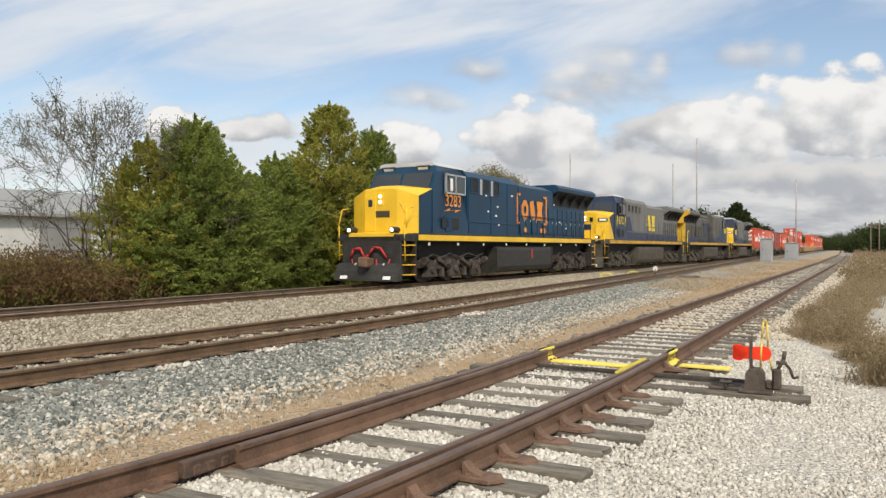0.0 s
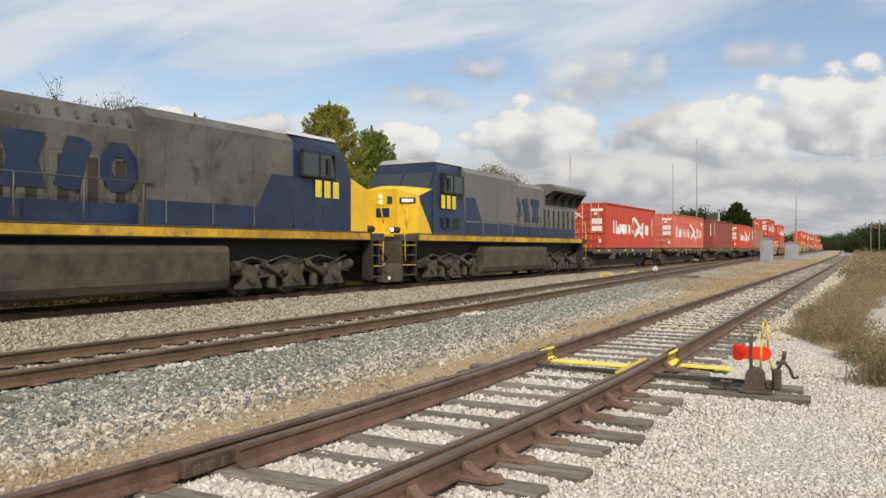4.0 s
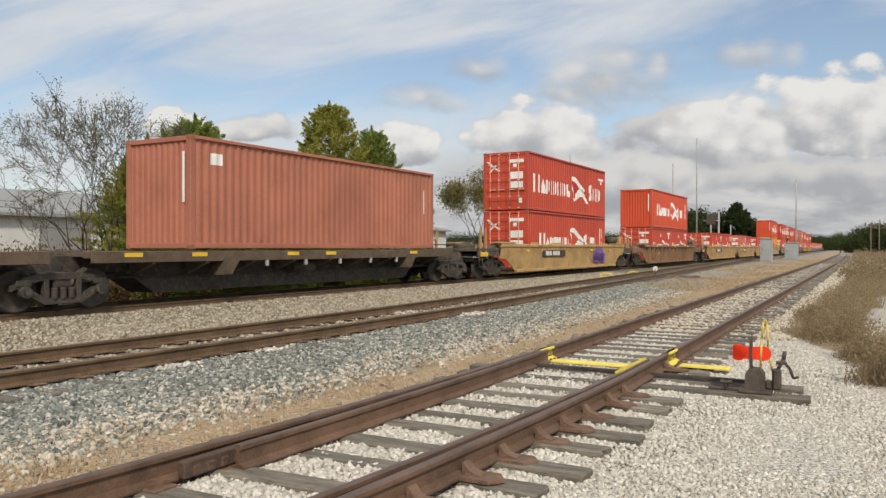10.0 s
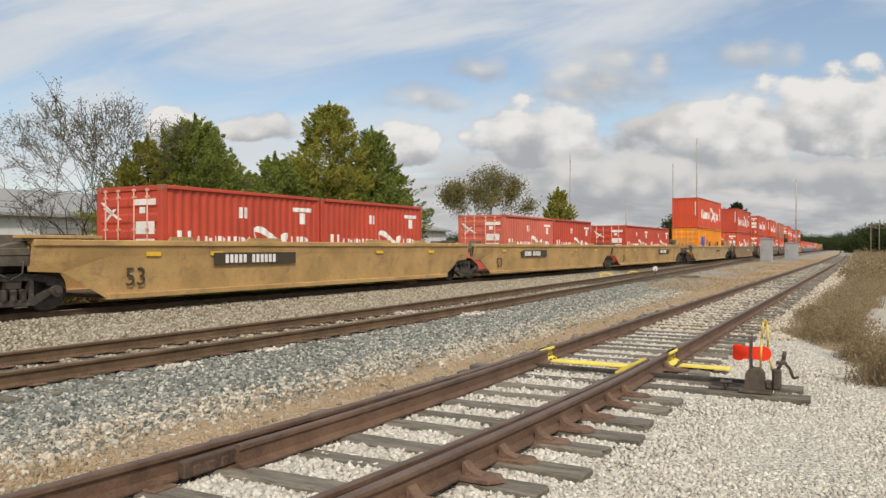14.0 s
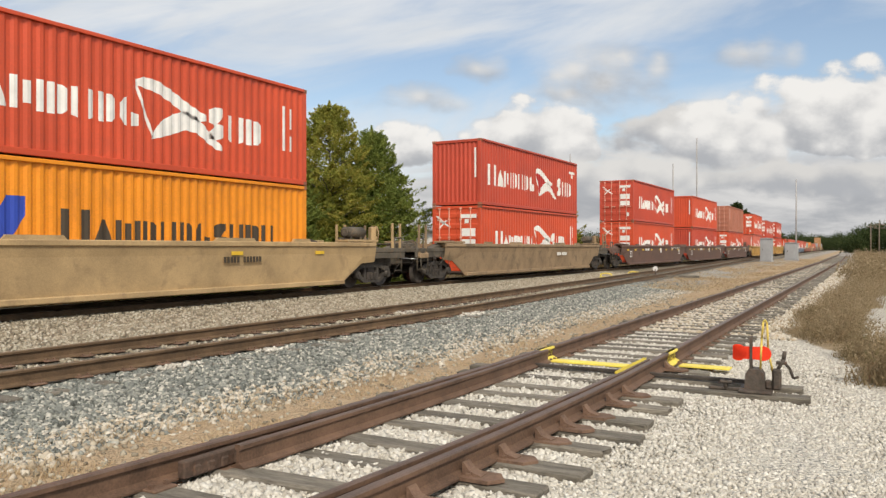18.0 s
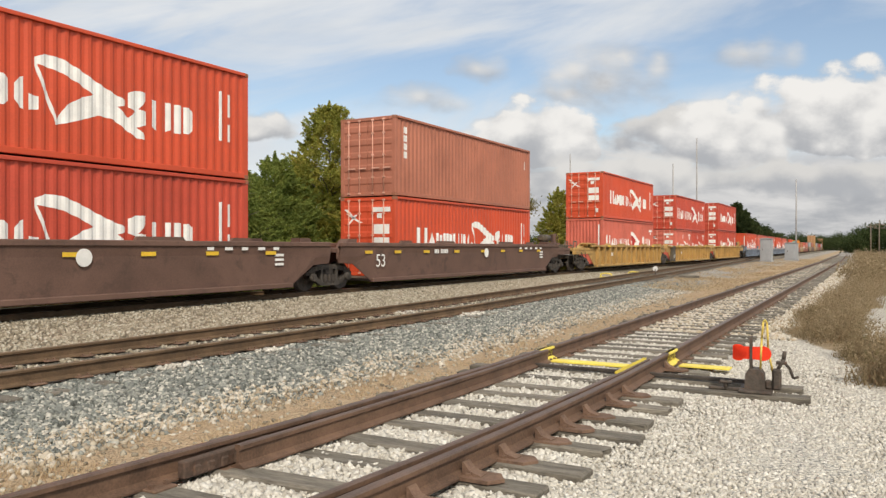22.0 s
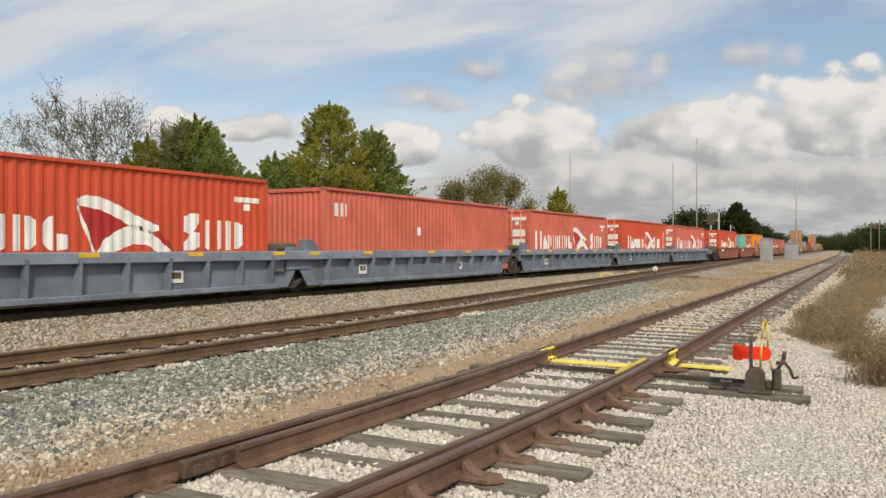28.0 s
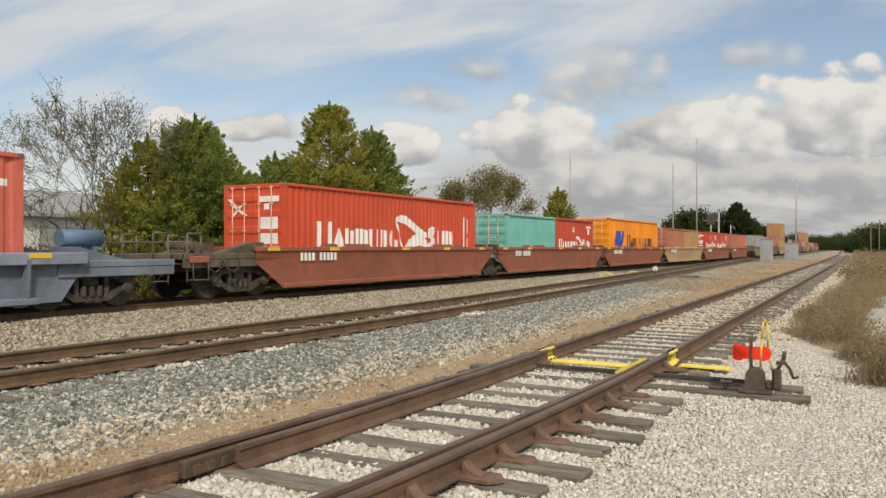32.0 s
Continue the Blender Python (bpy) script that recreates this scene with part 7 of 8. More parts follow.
def cedar(name, label, place, tall, radius, seed, material=None, clumps=420, per=32, leaf=0.056, tops=2, base=0.0, group="evergreen trees"):
    """A cedar: trunk, rising limbs and a ragged crown of sprays that point up and outwards."""
    rng = np.random.default_rng(seed)
    tree = thing(name, label, "tree", group, at=pose(*place))
    clumps = int(clumps * 1.5)
    t = Solid()
    limb_solid(t, (0, 0, -0.1), (0.05, 0.02, tall * 0.55), 0.14, 0.08, 8)
    limb_solid(t, (0.05, 0.02, tall * 0.55), (0.0, 0.0, tall * 0.93), 0.08, 0.015, 6)
    part("trunk", t, M_BARK, tree)
    peaks = [(0.0, 0.0, 1.0, 1.0)] + [(rng.normal(0, 0.30) * radius, rng.normal(0, 0.30) * radius, rng.uniform(0.58, 0.84), 0.62) for _ in range(tops)]
    wave = rng.uniform(0, 6.28, 6)
    roots, ways, reaches, broad = [], [], [], []
    limbs = Solid()
    for i in range(clumps):
        px, py, ph, pr = peaks[0] if i % 5 < 3 else peaks[int(rng.integers(len(peaks)))]
        h = base + (0.97 - base) * rng.random() ** 0.92
        a = rng.random() * 2 * math.pi
        k = 1 + 0.16 * math.sin(3 * a + wave[0] + 5 * h) + 0.12 * math.sin(5 * a + wave[1] - 11 * h) + 0.15 * math.sin(31 * h + wave[2] + 2 * a)
        r = radius * pr * min(1.0, 1.62 * (1 - h) ** 0.72) * (0.80 + 0.20 * min(1, h / 0.15)) * k
        d = r * (0.25 + 0.75 * rng.random() ** 0.5)
        z = h * tall * ph
        size = (0.60 - 0.22 * h) * rng.uniform(0.6, 1.35) * min(1.0, tall / 5.0)
        way = Vector((math.cos(a), math.sin(a), 0.05 + 1.5 * h * h + rng.normal(0, 0.22))).normalized()
        c = Vector((px + d * math.cos(a), py + d * math.sin(a), max(0.1, z))) - way * size * 0.6
        roots.append(tuple(c))
        ways.append(tuple(way))
        reaches.append(size)
        broad.append(size * 0.30)
        if i % 6 == 0 and h < 0.9:
            limb_solid(limbs, (px * 0.5, py * 0.5, max(0.1, z - 0.35 * d)), tuple(c), 0.028, 0.010, 4)
    for x, y, ph, pr in peaks:
        for j in range(16):
            a, f = rng.random() * 6.28, j / 15
            roots.append((x, y, tall * ph * (0.84 + 0.13 * f)))
            ways.append((0.55 * (1 - f) * math.cos(a), 0.55 * (1 - f) * math.sin(a), 1.0))
            reaches.append(0.35 * min(1.0, tall / 5.0))
            broad.append(0.075 * max(1.0, leaf / 0.075))
    part("limbwork", limbs, M_BARK, tree)
    pts, faces = sprays(roots, ways, reaches, broad, int(per * 2.4), leaf, rng)
    part("crown", raw_mesh("crown", pts, faces, material or M_CEDAR), None, tree)
    return tree


def branch_tree(name, label, place, tall, seed, stems, leaf_mat, leaves, leaf=0.05, spread=0.5, lean=(0, 0), depth=6, group="bare trees", thick=0.075, fan=0.33):
    """A many-stemmed tree grown branch by branch, with leaves at the twig ends."""
    rng = np.random.default_rng(seed)
    tree = thing(name, label, "tree", group, at=pose(*place))
    wood, tips = Solid(), []
    trunk = Solid()

    def grow(p, way, length, r, level):
        bent = way
        for i in range(2):
            bent = (bent + Vector(rng.normal(0, 0.16, 3)) + Vector((0, 0, 0.05))).normalized()
            q = p + bent * (length / 2)
            (trunk if level == 0 else wood).rod(p, q, r, 5 if level < 3 else 3, max(r * 0.8, 0.008))
            p, r = q, max(r * 0.8, 0.008)
            if level >= depth - 2:
                tips.append(tuple(q))
        if level >= depth:
            return
        for i in range(2 if level < 3 or rng.random() < 0.6 else 3):
            out = Vector(rng.normal(0, 1, 3))
            out = (out - bent * out.dot(bent)).normalized()
            grow(p, (bent + out * rng.uniform(spread * 0.6, spread * 1.3)).normalized(), length * rng.uniform(0.66, 0.86), r * 0.72, level + 1)
    for i in range(stems):
        a = 2 * math.pi * i / stems + rng.normal(0, 0.3)
        way = Vector((fan * math.cos(a) + lean[0], fan * math.sin(a) + lean[1], 1)).normalized()
        grow(Vector((0.12 * math.cos(a), 0.12 * math.sin(a), 0)), way, tall * rng.uniform(0.24, 0.30), thick, 0)
    part("trunk", trunk, M_BARK, tree)
    part("branchwork", wood, M_BARK, tree)
    pts, faces = leaf_cloud(np.array(tips), 0.10 if leaves < 5 else 0.24, leaves, leaf, rng, 1.0)
    part("crown", raw_mesh("crown", pts, faces, leaf_mat), None, tree)
    return tree


def seen_at(px, dist, z=-0.6):
    """The place dist metres before the eye, at a share px of the half width to the right."""
    side_ = px * dist
    return (dist * math.cos(HEAD) + side_ * math.sin(HEAD), dist * math.sin(HEAD) - side_ * math.cos(HEAD), z)


def across(px):
    return (px - 784) / 1378.6


CEDAR = "dense dark green cedar beside the main track"
cedar("cedar", CEDAR, seen_at(across(345), 29.0), 6.6, 2.45, 21, clumps=900)
cedar("cedar", "golden green cedar with thin lower limbs beside the track", seen_at(across(262), 28.2), 5.7, 1.95, 22, M_CEDAR_GOLD, 480)
cedar("cedar", CEDAR, seen_at(across(425), 31.5), 4.9, 2.2, 23, clumps=560)
cedar("cedar", CEDAR, seen_at(across(487), 33.5), 5.7, 2.1, 24, clumps=560, leaf=0.062)
cedar("cedar", "tall yellow-green cedar with a ragged double top", seen_at(across(583), 36.8), 8.6, 2.75, 25, M_CEDAR_GOLD, clumps=900, per=30, tops=2, leaf=0.066)
cedar("cedar", CEDAR, seen_at(across(658), 39.0), 7.7, 2.5, 26, clumps=800, per=30, leaf=0.070)
cedar("cedar", CEDAR, seen_at(across(535), 36.5), 5.8, 2.2, 27, clumps=560, leaf=0.066)
cedar("cedar", CEDAR, seen_at(across(385), 31.0), 5.0, 2.2, 28, clumps=560)
cedar("cedar", CEDAR, seen_at(across(300), 27.6), 3.4, 1.7, 30, clumps=420)
cedar("cedar", "small green cedar behind the main track", seen_at(across(987), 62), 6.4, 1.6, 29, M_CEDAR_GOLD, clumps=420, per=20, leaf=0.10)
branch_tree("bare_tree", "leafless many-stemmed tree with few grey-green leaves", seen_at(across(190), 27.8), 7.7, 31, 8, M_TWIG_LEAF, 3, 0.045, 0.42, depth=6, lean=(0.0, 0.0), thick=0.06, fan=0.34)
branch_tree("bare_tree", "leafless slender tree beside the white warehouse", seen_at(across(120), 29.0), 4.6, 33, 4, M_TWIG_LEAF, 2, 0.035, 0.5, depth=5, lean=(-0.12, 0.15), thick=0.04)
branch_tree("autumn_tree", "thin-leaved autumn tree with olive brown leaves", seen_at(across(856), 52), 7.6, 35, 4, M_OLIVE, 26, 0.085, 0.20, depth=5, group="autumn trees", thick=0.1, fan=0.07)


def scrub(name, label, material, spots, seed, per, leaf, stalk=0.35, sp=0.22):
    """A mass of weeds: spots of (x, y, z, height)."""
    rng = np.random.default_rng(seed)
    centres = []
    for x, y, z, h in spots:
        for j in range(max(2, int(h / stalk))):
            centres.append((x + rng.normal(0, 0.12 * h), y + rng.normal(0, 0.12 * h), z + h * (0.15 + 0.85 * rng.random())))
    pts, faces = leaf_cloud(np.array(centres), sp, per, leaf, rng, 1.1, 0.8)
    whole(name, raw_mesh(name, pts, faces, material), None, label, "scrub", kind="stuff")


def blades(name, label, material, spots, seed, width=0.008, lean=0.35):
    """Grass blades: spots of (x, y, z, height), each a narrow three-cornered leaf."""
    rng = np.random.default_rng(seed)
    s = np.asarray(spots)
    n = len(s)
    a = rng.random(n) * 2 * math.pi
    side_ = np.stack([np.cos(a), np.sin(a), np.zeros(n)], 1) * (width * (0.6 + 0.8 * rng.random(n)))[:, None]
    tip = s[:, :3] + np.stack([rng.normal(0, lean, n) * s[:, 3], rng.normal(0, lean, n) * s[:, 3], s[:, 3]], 1)
    pts = np.stack([s[:, :3] - side_, s[:, :3] + side_, tip], 1).reshape(-1, 3)
    whole(name, raw_mesh(name, pts, np.arange(n * 3).reshape(n, 3), material), None, label, "grass", kind="stuff")


def plant_scrub():
    rng = np.random.default_rng(77)
    spots = []
    for i in range(420):
        px, d = rng.uniform(-60, 240), rng.uniform(24.5, 30)
        x, y, z = seen_at(across(px), d)
        if y < MAIN_Y + 4.0:
            continue
        spots.append((x, y, z, rng.uniform(0.6, 1.75) * (1.0 if px < 150 else 0.85)))
    scrub("brown_scrub", "tangled brown and green scrub along the main track", M_SCRUB, spots, 41, 26, 0.075)
    spots = []
    for i in range(420):
        px, d = rng.uniform(200, 640), rng.uniform(25.5, 31)
        x, y, z = seen_at(across(px), d)
        if y < MAIN_Y + 4.5:
            continue
        spots.append((x, y, z, rng.uniform(0.3, 0.9)))
    scrub("low_scrub", "low green and brown weeds under the cedars", M_SCRUB, spots, 42, 20, 0.07)
    spots = []
    for i in range(500):
        x = rng.uniform(32, 110)
        spots.append((x, main_y(x) + rng.uniform(5, 14), -0.65, rng.uniform(0.4, 1.5)))
    scrub("far_scrub", "low weeds behind the main track", M_SCRUB, spots, 43, 16, 0.12)
    # dry weeds on the near side
    spots, tall = [], []
    while len(spots) < 5200:
        x = 9.4 + 60 * rng.random() ** 1.9
        e = weed_edge(x)
        y = e - rng.random() * (1.4 if x < 22 else 1.4 + 0.3 * (x - 22)) * (1 if rng.random() < 0.75 else 3.5)
        if weeds_at(x, y) < 0.5 * rng.random() + 0.25 or noise.noise((x * 0.8, y * 1.1, 7)) < rng.uniform(-0.45, 0.25):
            continue
        h = (0.08 + 0.45 * rng.random() ** 1.6) * min(1.0, 0.3 + 0.8 * (e - y)) * (0.5 + 1.1 * max(0.0, 0.5 + noise.noise((x * 0.55, y * 0.9, 3))))
        spots.append((x, y, ground_height(x, y), h))
    more = []
    for x, y, z, h in spots:
        for j in range(4):
            more.append((x + rng.normal(0, 0.07), y + rng.normal(0, 0.07), z, h * rng.uniform(0.6, 1.3)))
    blades("dry_weeds", "dry brown weeds beside the near track", M_DRY, more, 44, 0.008, 0.5)
    sub = [(x, y, z, h * 1.2) for x, y, z, h in spots[::3]]
    scrub("weed_heads", "seed heads and dry leaves of the weeds", M_DRY, sub, 45, 20, 0.024, 0.16, 0.075)
    spots = []
    for i in range(2600):
        x = 42 + 150 * rng.random() ** 1.4
        y = weed_edge(x) - 14 * rng.random() ** 1.5
        spots.append((x, y, ground_height(x, y), rng.uniform(0.15, 0.6)))
    scrub("far_weeds", "dry brown weeds beside the line far off", M_DRY, spots, 48, 12, 0.08, 0.3, 0.3)
    # straw in the strip between the tracks and along the right side far off
    spots = []
    while len(spots) < 16000:
        x = 2.8 + 40 * rng.random() ** 1.6
        b = side_y(x) - near_y(x)
        y = near_y(x) + b * (0.18 + 0.36 * rng.random() ** 1.2)
        if noise.noise((x * 1.3, y * 2.2, 9)) < -0.05 or not in_view(x, y):
            continue
        spots.append((x, y, ground_height(x, y), rng.uniform(0.02, 0.075)))
    far = []
    while len(far) < 14000:
        x = 30 + 90 * rng.random() ** 1.3
        a, b = near_y(x) + 1.3, min(side_y(x), main_y(x) - 3.5) - 1.3
        y = a + (b - a) * rng.random() if b > a else a
        if noise.noise((x * 0.16, y * 0.5, 9)) + 0.5 * noise.noise((x * 0.6, y * 1.4, 2)) < rng.normal(0.1, 0.3):
            continue
        far.append((x, y, ground_height(x, y), rng.uniform(0.03, 0.10)))
    blades("dry_grass", "dry tan grass on the gravel between the far tracks", M_STRAW, far, 47, 0.03, 1.2)
    blades("straw_tufts", "short straw-coloured tufts in the strip between the tracks", M_STRAW, spots, 46, 0.006, 0.7)


plant_scrub()


def far_wood(name, label, spots, seed, material=None):
    """A distant row of trees: rounded crowns of leaf clumps on trunks, one object."""
    rng = np.random.default_rng(seed)
    centres, spread = [], []
    trunks = Solid()
    for x, y, tall, r in spots:
        trunks.rod((x, y, -0.8), (x, y, tall * 0.6), 0.18, 5)
        for i in range(110):
            v = rng.normal(size=3)
            v /= np.linalg.norm(v)
            d = rng.random() ** 0.4
            centres.append((x + v[0] * r * d, y + v[1] * r * d, tall * 0.48 + v[2] * tall * 0.50 * d))
            spread.append(r * 0.22)
    pts, faces = leaf_cloud(np.array(centres), spread, 30, 0.26, rng, 0.8, 0.0, 0.5)
    ob = whole(name, raw_mesh(name, pts, faces, material or M_FAR_LEAF), None, label, "trees", kind="stuff")
    part("trunks", trunks, M_BARK, ob)


def plant_far():
    rng = np.random.default_rng(55)
    rows = [(seen_at(across(px), 150 + rng.uniform(-8, 8)), h) for px, h in ((1185, 7), (1198, 8.5), (1212, 9), (1226, 8.4), (1242, 9.0), (1258, 8.2), (1274, 8.6))]
    far_wood("far_trees", "group of dark trees beyond the signal masts", [(p[0], p[1], h, 2.3) for p, h in rows], 61)
    cedar("pine", "tall dark pine beyond the signal masts", seen_at(across(1304), 150), 10.2, 3.4, 62, M_FAR_LEAF, 300, 24, 0.4, 2, group="far trees")
    far_wood("far_trees", "group of dark trees beside the line", [(*seen_at(across(px), 170)[:2], h, 2.2) for px, h in ((1325, 8), (1340, 6.5), (1355, 6.0), (1372, 4.5))], 63)
    far_wood("far_woods", "dark wood at the horizon", [(*seen_at(across(px), 420 + rng.uniform(-20, 20))[:2], rng.uniform(6, 10), 5.0) for px in range(1376, 1500, 7)], 64)
    far_wood("far_woods", "dark trees at the end of the line", [(*seen_at(across(px), 230 + rng.uniform(-8, 8))[:2], h, 3.2) for px, h in ((1508, 4.5), (1522, 7), (1537, 8.5), (1552, 9), (1568, 9.3), (1584, 9), (1600, 9))], 65)
    far_wood("far_woods", "low woods behind the train", [(*seen_at(across(px), 320 + rng.uniform(-10, 10))[:2], rng.uniform(5, 8), 6.0) for px in range(700, 1200, 18)], 66)


plant_far()


# ---- buildings, masts and small things ----
M_WALL = mat("white_sheet_wall", (0.62, 0.62, 0.60), 0.6, var=0.06, scale=0.4, dirt=(0.45, 0.43, 0.38), dirt_amount=0.3)
M_SHED_ROOF = mat("grey_sheet_roof", (0.30, 0.30, 0.29), 0.55, metal=0.2, var=0.08, scale=0.4)
M_CABINET = mat("grey_cabinet_paint", (0.36, 0.37, 0.38), 0.5, metal=0.2, var=0.06)
M_MAST = mat("weathered_mast", (0.34, 0.33, 0.32), 0.6, var=0.12)
M_WOOD_POLE = mat("wooden_pole", (0.20, 0.16, 0.12), 0.8, var=0.2, stretch=(1, 1, 0.2))
M_TARGET = mat("red_target_paint", (0.85, 0.045, 0.012), 0.4, var=0.05)
M_IRON = mat("dark_cast_iron", (0.075, 0.06, 0.048), 0.7, var=0.3, scale=8, dirt=RUST)
M_STAND_YELLOW = mat("yellow_lever_paint", (0.66, 0.45, 0.10), 0.55, var=0.3, scale=9)


def warehouse():
    b = thing("warehouse", "long low white metal warehouse with grey roof", "building")
    x0, x1, y0, y1, eave, ridge = -12.0, 82.0, 46.0, 68.0, 3.35, 5.6
    mid = (y0 + y1) / 2
    part("front_wall", Solid().box(x0, x1, y0, y0 + 0.2, -0.8, eave), M_WALL, b)
    part("back_wall", Solid().box(x0, x1, y1 - 0.2, y1, -0.8, eave), M_WALL, b)
    for x in (x0, x1 - 0.2):
        part("end_wall", Solid().prism([(y0 + 0.2, -0.8), (y1 - 0.2, -0.8), (y1 - 0.2, eave), (mid, ridge - 0.05), (y0 + 0.2, eave)], "x", x, x + 0.2), M_WALL, b)
    roof = Solid().prism([(y0 - 0.4, eave - 0.02), (mid, ridge), (y1 + 0.4, eave - 0.02), (y1 + 0.4, eave + 0.1), (mid, ridge + 0.12), (y0 - 0.4, eave + 0.1)], "x", x0 - 0.4, x1 + 0.4)
    part("roof", roof, M_SHED_ROOF, b)
    part("gutter", Solid().box(x0 - 0.4, x1 + 0.4, y0 - 0.55, y0 - 0.4, eave - 0.12, eave + 0.04, 0.02), M_SHED_ROOF, b)
    for i in range(48):
        shared_part("wall_seam", "wall_seam", lambda: Solid().box(-0.03, 0.03, y0 - 0.03, y0, -0.8, eave - 0.12), M_WALL, b, at=pose(x0 + 1 + i * 1.95, 0, 0))
    for x in (30.0, 52.0):
        part("loading_door", Solid().box(x, x + 3.6, y0 - 0.05, y0, -0.8, 2.6), M_SHED_ROOF, b)


warehouse()


def signal_box(label, place, w, d, h):
    b = thing("equipment_cabinet", label, "equipment cabinet", "trackside cabinets", at=pose(*place))
    part("body", Solid().box(-d / 2, d / 2, -w / 2, w / 2, -0.05, h, 0.03), M_CABINET, b)
    part("roof", Solid().prism([(-w / 2 - 0.08, h), (w / 2 + 0.08, h), (w / 2 + 0.08, h + 0.05), (0, h + 0.14), (-w / 2 - 0.08, h + 0.05)], "x", -d / 2 - 0.08, d / 2 + 0.08), M_CABINET, b)
    door = part("door", Solid().box(-d / 2 - 0.03, -d / 2, -w * 0.36, w * 0.36, 0.1, h - 0.15, 0.01), M_CABINET, b)
    part("handle", Solid().box(-d / 2 - 0.07, -d / 2 - 0.03, w * 0.25, w * 0.29, h * 0.45, h * 0.55), M_IRON, door)
    part("plinth", Solid().box(-d / 2 - 0.1, d / 2 + 0.1, -w / 2 - 0.1, w / 2 + 0.1, -0.25, -0.05), M_CABINET, b)


signal_box("tall grey metal signal cabinet beside the line", (91.8, 11.2, -0.1), 1.15, 1.6, 2.35)
signal_box("grey metal signal cabinet with pitched roof", (106.2, 10.05, -0.1), 1.45, 1.8, 1.95)


def mast(label, px, dist, top, r, arms=0, material=None):
    x, y, z = seen_at(across(px), dist, -0.6)
    m = thing("mast", label, "mast", "trackside masts", at=pose(x, y, z))
    part("pole", Solid().rod((0, 0, 0), (0, 0, top + 0.6), r, 8, r * 0.6), material or M_MAST, m)
    part("foot", Solid().box(-r * 2, r * 2, -r * 2, r * 2, -0.2, 0.25, 0.03), M_CABINET, m)
    for i in range(arms):
        part("cross_arm", Solid().box(-0.06, 0.06, -1.1, 1.1, -0.08, 0.08), M_WOOD_POLE, m, at=pose(0, 0, top - 0.3 - i * 0.7))
    return m


mast("slender grey pole beside a signal cabinet", 1409, 98, 9.9, 0.11)
mast("tall thin grey radio mast", 1233, 112, 17.1, 0.13)
mast("thin grey mast beyond the train", 1191, 112, 13.4, 0.12)
mast("thin grey mast beyond the train", 1009, 84, 11.4, 0.10)
mast("short lamp mast beyond the train", 1108, 100, 8.2, 0.09)
mast("pale signal post beyond the train", 1272, 112, 6.6, 0.2)
mast("pale signal post beyond the train", 1293, 120, 4.8, 0.14)
mast("wooden utility pole with cross arm", 1541, 200, 7.6, 0.18, 1, M_WOOD_POLE)
mast("wooden utility pole with cross arm", 1556, 170, 7.2, 0.16, 2, M_WOOD_POLE)
sig = thing("signal_head", "dark signal head on an arm of a post", "signal", at=pose(*seen_at(across(1258), 112, 0)))
part("backplate", Solid().box(-0.1, 0.1, -0.62, 0.62, 4.6, 6.1, 0.05), M_IRON, sig)
part("arm", Solid().rod((0, -1.3, 5.2), (0, 1.0, 5.2), 0.07), M_MAST, sig)
part("post", Solid().rod((0, 0, -0.8), (0, 0, 5.0), 0.09), M_MAST, sig)


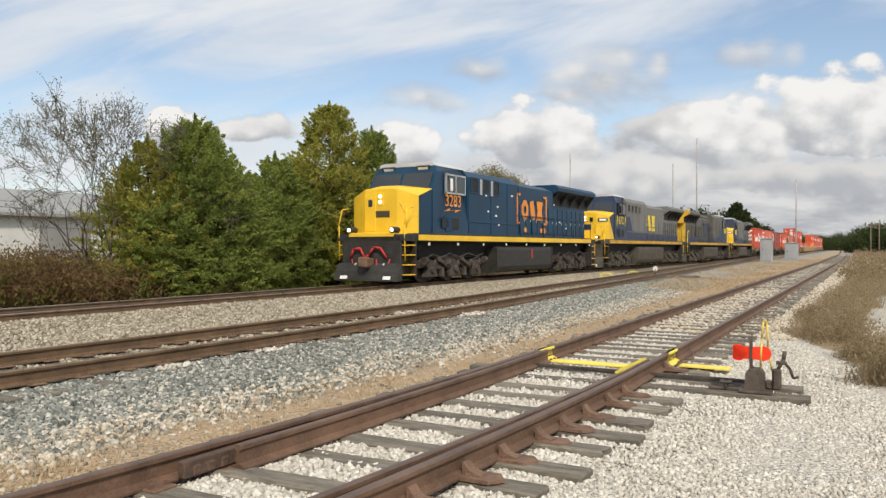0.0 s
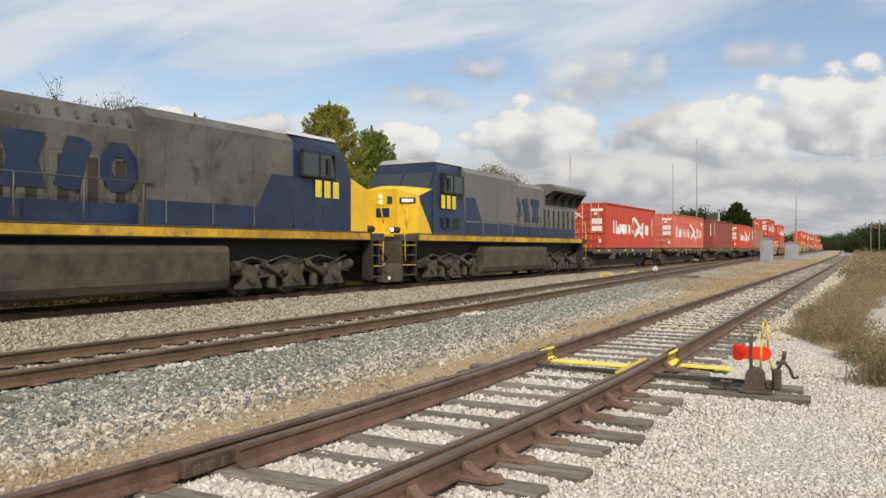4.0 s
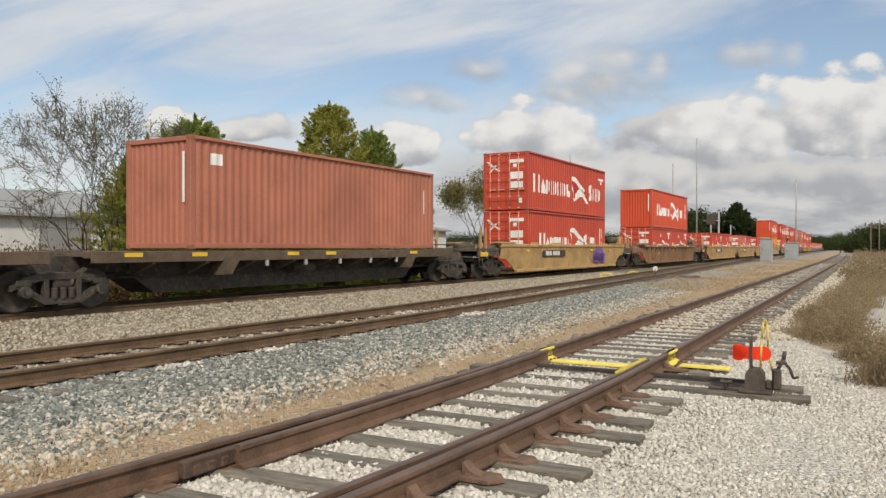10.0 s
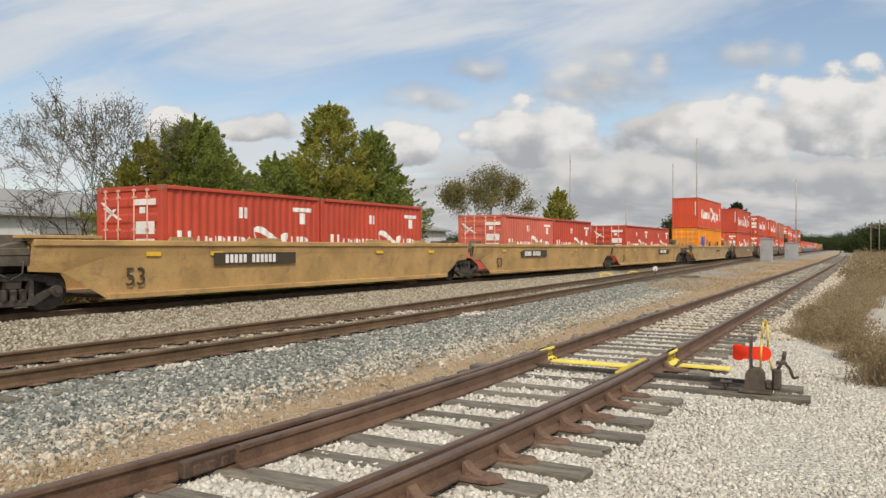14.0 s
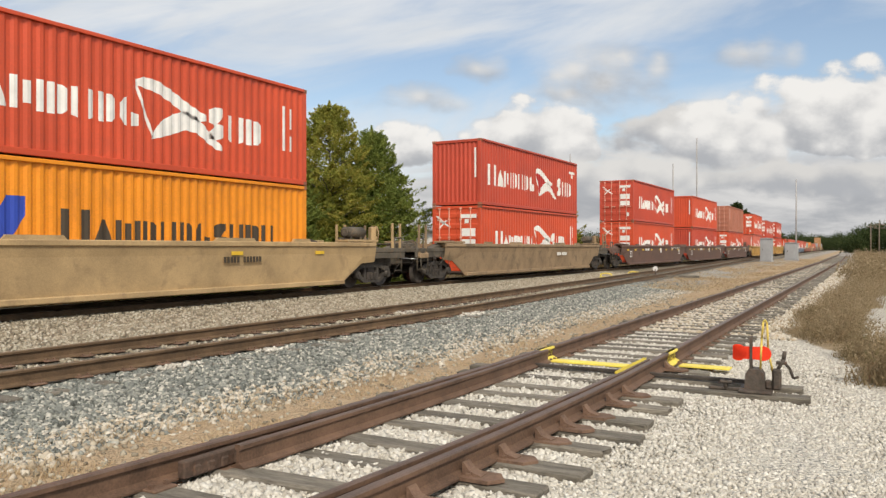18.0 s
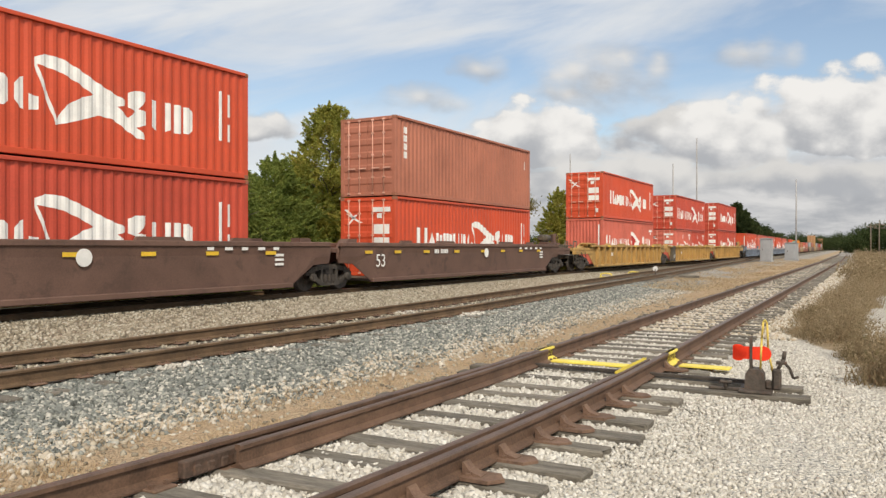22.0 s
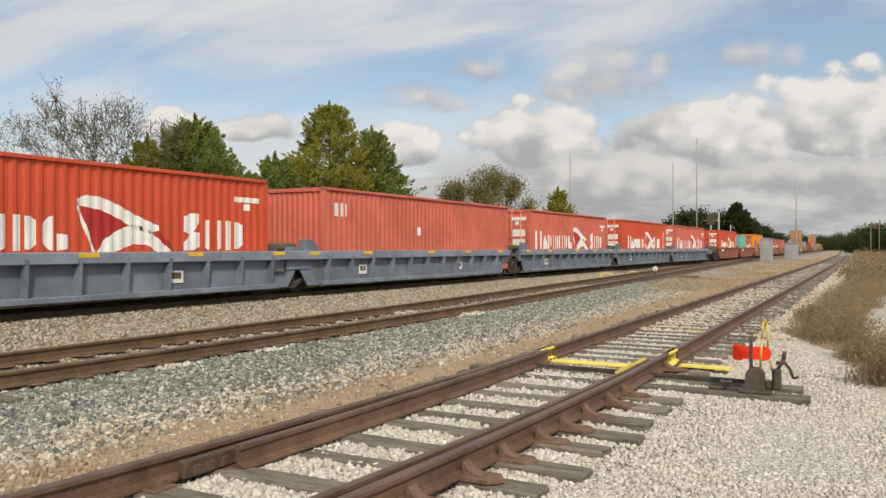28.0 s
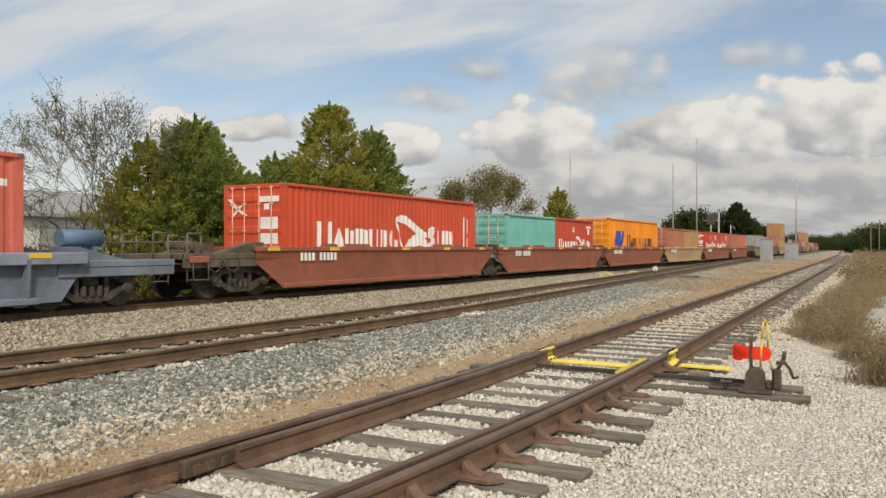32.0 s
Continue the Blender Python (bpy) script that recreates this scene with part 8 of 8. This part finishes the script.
def switch_stand():
    """The low hand-thrown stand on its two long sleepers beside the near track."""
    st = thing("switch_stand", "low iron switch stand with red target and yellow lever", "switch stand", at=pose(8.62, 1.16, -0.172, 0, 0, 4))
    part("base_plate", Solid().box(-0.22, 0.22, -0.17, 0.15, 0.0, 0.025, 0.006), M_IRON, st)
    part("housing", Solid().prism([(-0.10, 0.02), (0.10, 0.02), (0.09, 0.18), (0.05, 0.23), (-0.05, 0.23), (-0.09, 0.18)], "x", -0.10, 0.10), M_IRON, st)
    part("spindle", Solid().rod((0, 0.04, 0.2), (0, 0.04, 0.56), 0.018, 8), M_IRON, st)
    part("white_stripe", Solid().box(-0.02, -0.004, 0.005, 0.022, 0.27, 0.5), M_WHITE, st, "white stripe on the spindle")
    part("target", Solid().prism([(0.165 + 0.085 * math.cos(a), 0.39 + 0.085 * math.sin(a)) for a in np.linspace(0.9, 5.38, 20)] + [(0.0, 0.325)] + [(-0.08 + 0.075 * math.cos(a), 0.39 + 0.075 * math.sin(a)) for a in np.linspace(-1.2, -5.08, 16)] + [(0.0, 0.455)], "x", -0.032, -0.02), M_TARGET, st, "red round-ended target plate")
    part("target_post", Solid().box(-0.05, -0.034, 0.025, 0.05, 0.2, 0.55), M_IRON, st)
    lever = Solid().pipe([(-0.02, -0.05, 0.22), (-0.04, -0.065, 0.55), (-0.04, -0.08, 0.72), (-0.04, -0.095, 0.74), (-0.03, -0.115, 0.70), (-0.02, -0.125, 0.42), (0.0, -0.18, 0.14)], 0.011, 6)
    part("lever", lever, M_STAND_YELLOW, st, "yellow bent lever")
    frame = Solid().box(-0.05, 0.05, -0.25, -0.16, 0.02, 0.24, 0.02).box(-0.04, 0.04, -0.16, -0.09, 0.02, 0.12, 0.02)
    frame.pipe([(0, -0.21, 0.22), (0, -0.27, 0.34), (0, -0.28, 0.42)], 0.02)
    frame.pipe([(0, -0.25, 0.34), (0, -0.33, 0.24), (0, -0.36, 0.15), (0, -0.41, 0.17)], 0.015)
    frame.pipe([(0, -0.2, 0.3), (0, -0.3, 0.3)], 0.02)
    part("latch", frame, M_IRON, st)
    part("crank", Solid().box(-0.1, -0.05, 0.1, 0.45, 0.0, 0.03, 0.005).rod((-0.08, 0.28, 0.0), (-0.08, 0.28, 0.1), 0.025).box(-0.12, -0.04, 0.22, 0.34, 0.07, 0.1, 0.01), M_IRON, st)
    me = tie_mesh(3.85, 0.20, 0.16, 71)
    for x, y in ((8.30, 2.55), (8.84, 2.66)):
        part("long_sleeper", me, None, near_track, at=pose(x + 0.12, y, -0.004, 0, 0, 3.0))


switch_stand()


def far_switch():
    """Yellow-painted points and a white-tipped stand on the middle track."""
    st = thing("far_switch_stand", "low switch stand with white target by the middle track", "switch stand", at=pose(40.5, 10.3, -0.2))
    part("post", Solid().rod((0, 0, 0), (0, 0, 0.4), 0.04), M_IRON, st)
    part("target", Solid().rod((-0.03, 0, 0.42), (0.03, 0, 0.42), 0.13, 16), M_WHITE, st, "white round target")
    part("timber", Solid().box(-0.12, 0.12, -2.2, 0.8, -0.02, 0.1, 0.01), M_TIE, st)
    for x, y in ((38.3, 12.2), (41.5, 11.7)):
        h = thing("painted_rail_end", "yellow painted rail joint on the middle track", "track marking", at=pose(x, y, -0.2))
        part("hoop", Solid().pipe([(0, -0.3, 0.02), (0, -0.26, 0.18), (0, 0.05, 0.22), (0, 0.28, 0.18), (0, 0.3, 0.02)], 0.035), M_SPRAY, h)
        part("bar", Solid().box(-0.06, 0.06, -0.35, 0.35, 0.0, 0.05), M_SPRAY, h)


far_switch()


def white_patches():
    rng = np.random.default_rng(91)
    for x, y, a, b in ((15.1, 9.72, 0.5, 0.3), (15.55, 8.2, 0.42, 0.34), (8.6, 7.8, 0.3, 0.14), (6.9, 7.72, 0.3, 0.1)):
        n = 200 if x > 10 else 50
        spots = np.stack([x + rng.normal(0, a * 0.5, n), y + rng.normal(0, b * 0.5, n), np.full(n, -0.19) + rng.uniform(0, 0.02, n)], 1)
        whole("white_stone_patch", stones_mesh("white_stone_patch", spots, rng.uniform(0.03, 0.06, n), M_STONE_WHITE, 92), None, "patch of spilt white stones by the middle track", "gravel", kind="stuff")


white_patches()


def motions():
    """The train runs through, slowing very little; every car and load follows the line."""
    for ob, s, z, extra in MOVERS:
        rows = []
        for i in range(17):
            t = 2.0 * i
            q = t - 16.0
            x = s - (SPEED * q - 0.0014 * q * q - 0.00012 * q ** 3)
            slope = (bend(x + 1) - bend(x - 1)) / 2
            rows.append((t, pose(x, main_y(x), z, 0, 0, math.degrees(math.atan(slope)) + extra)))
        walk(ob, rows)


lay_ties()
motions()
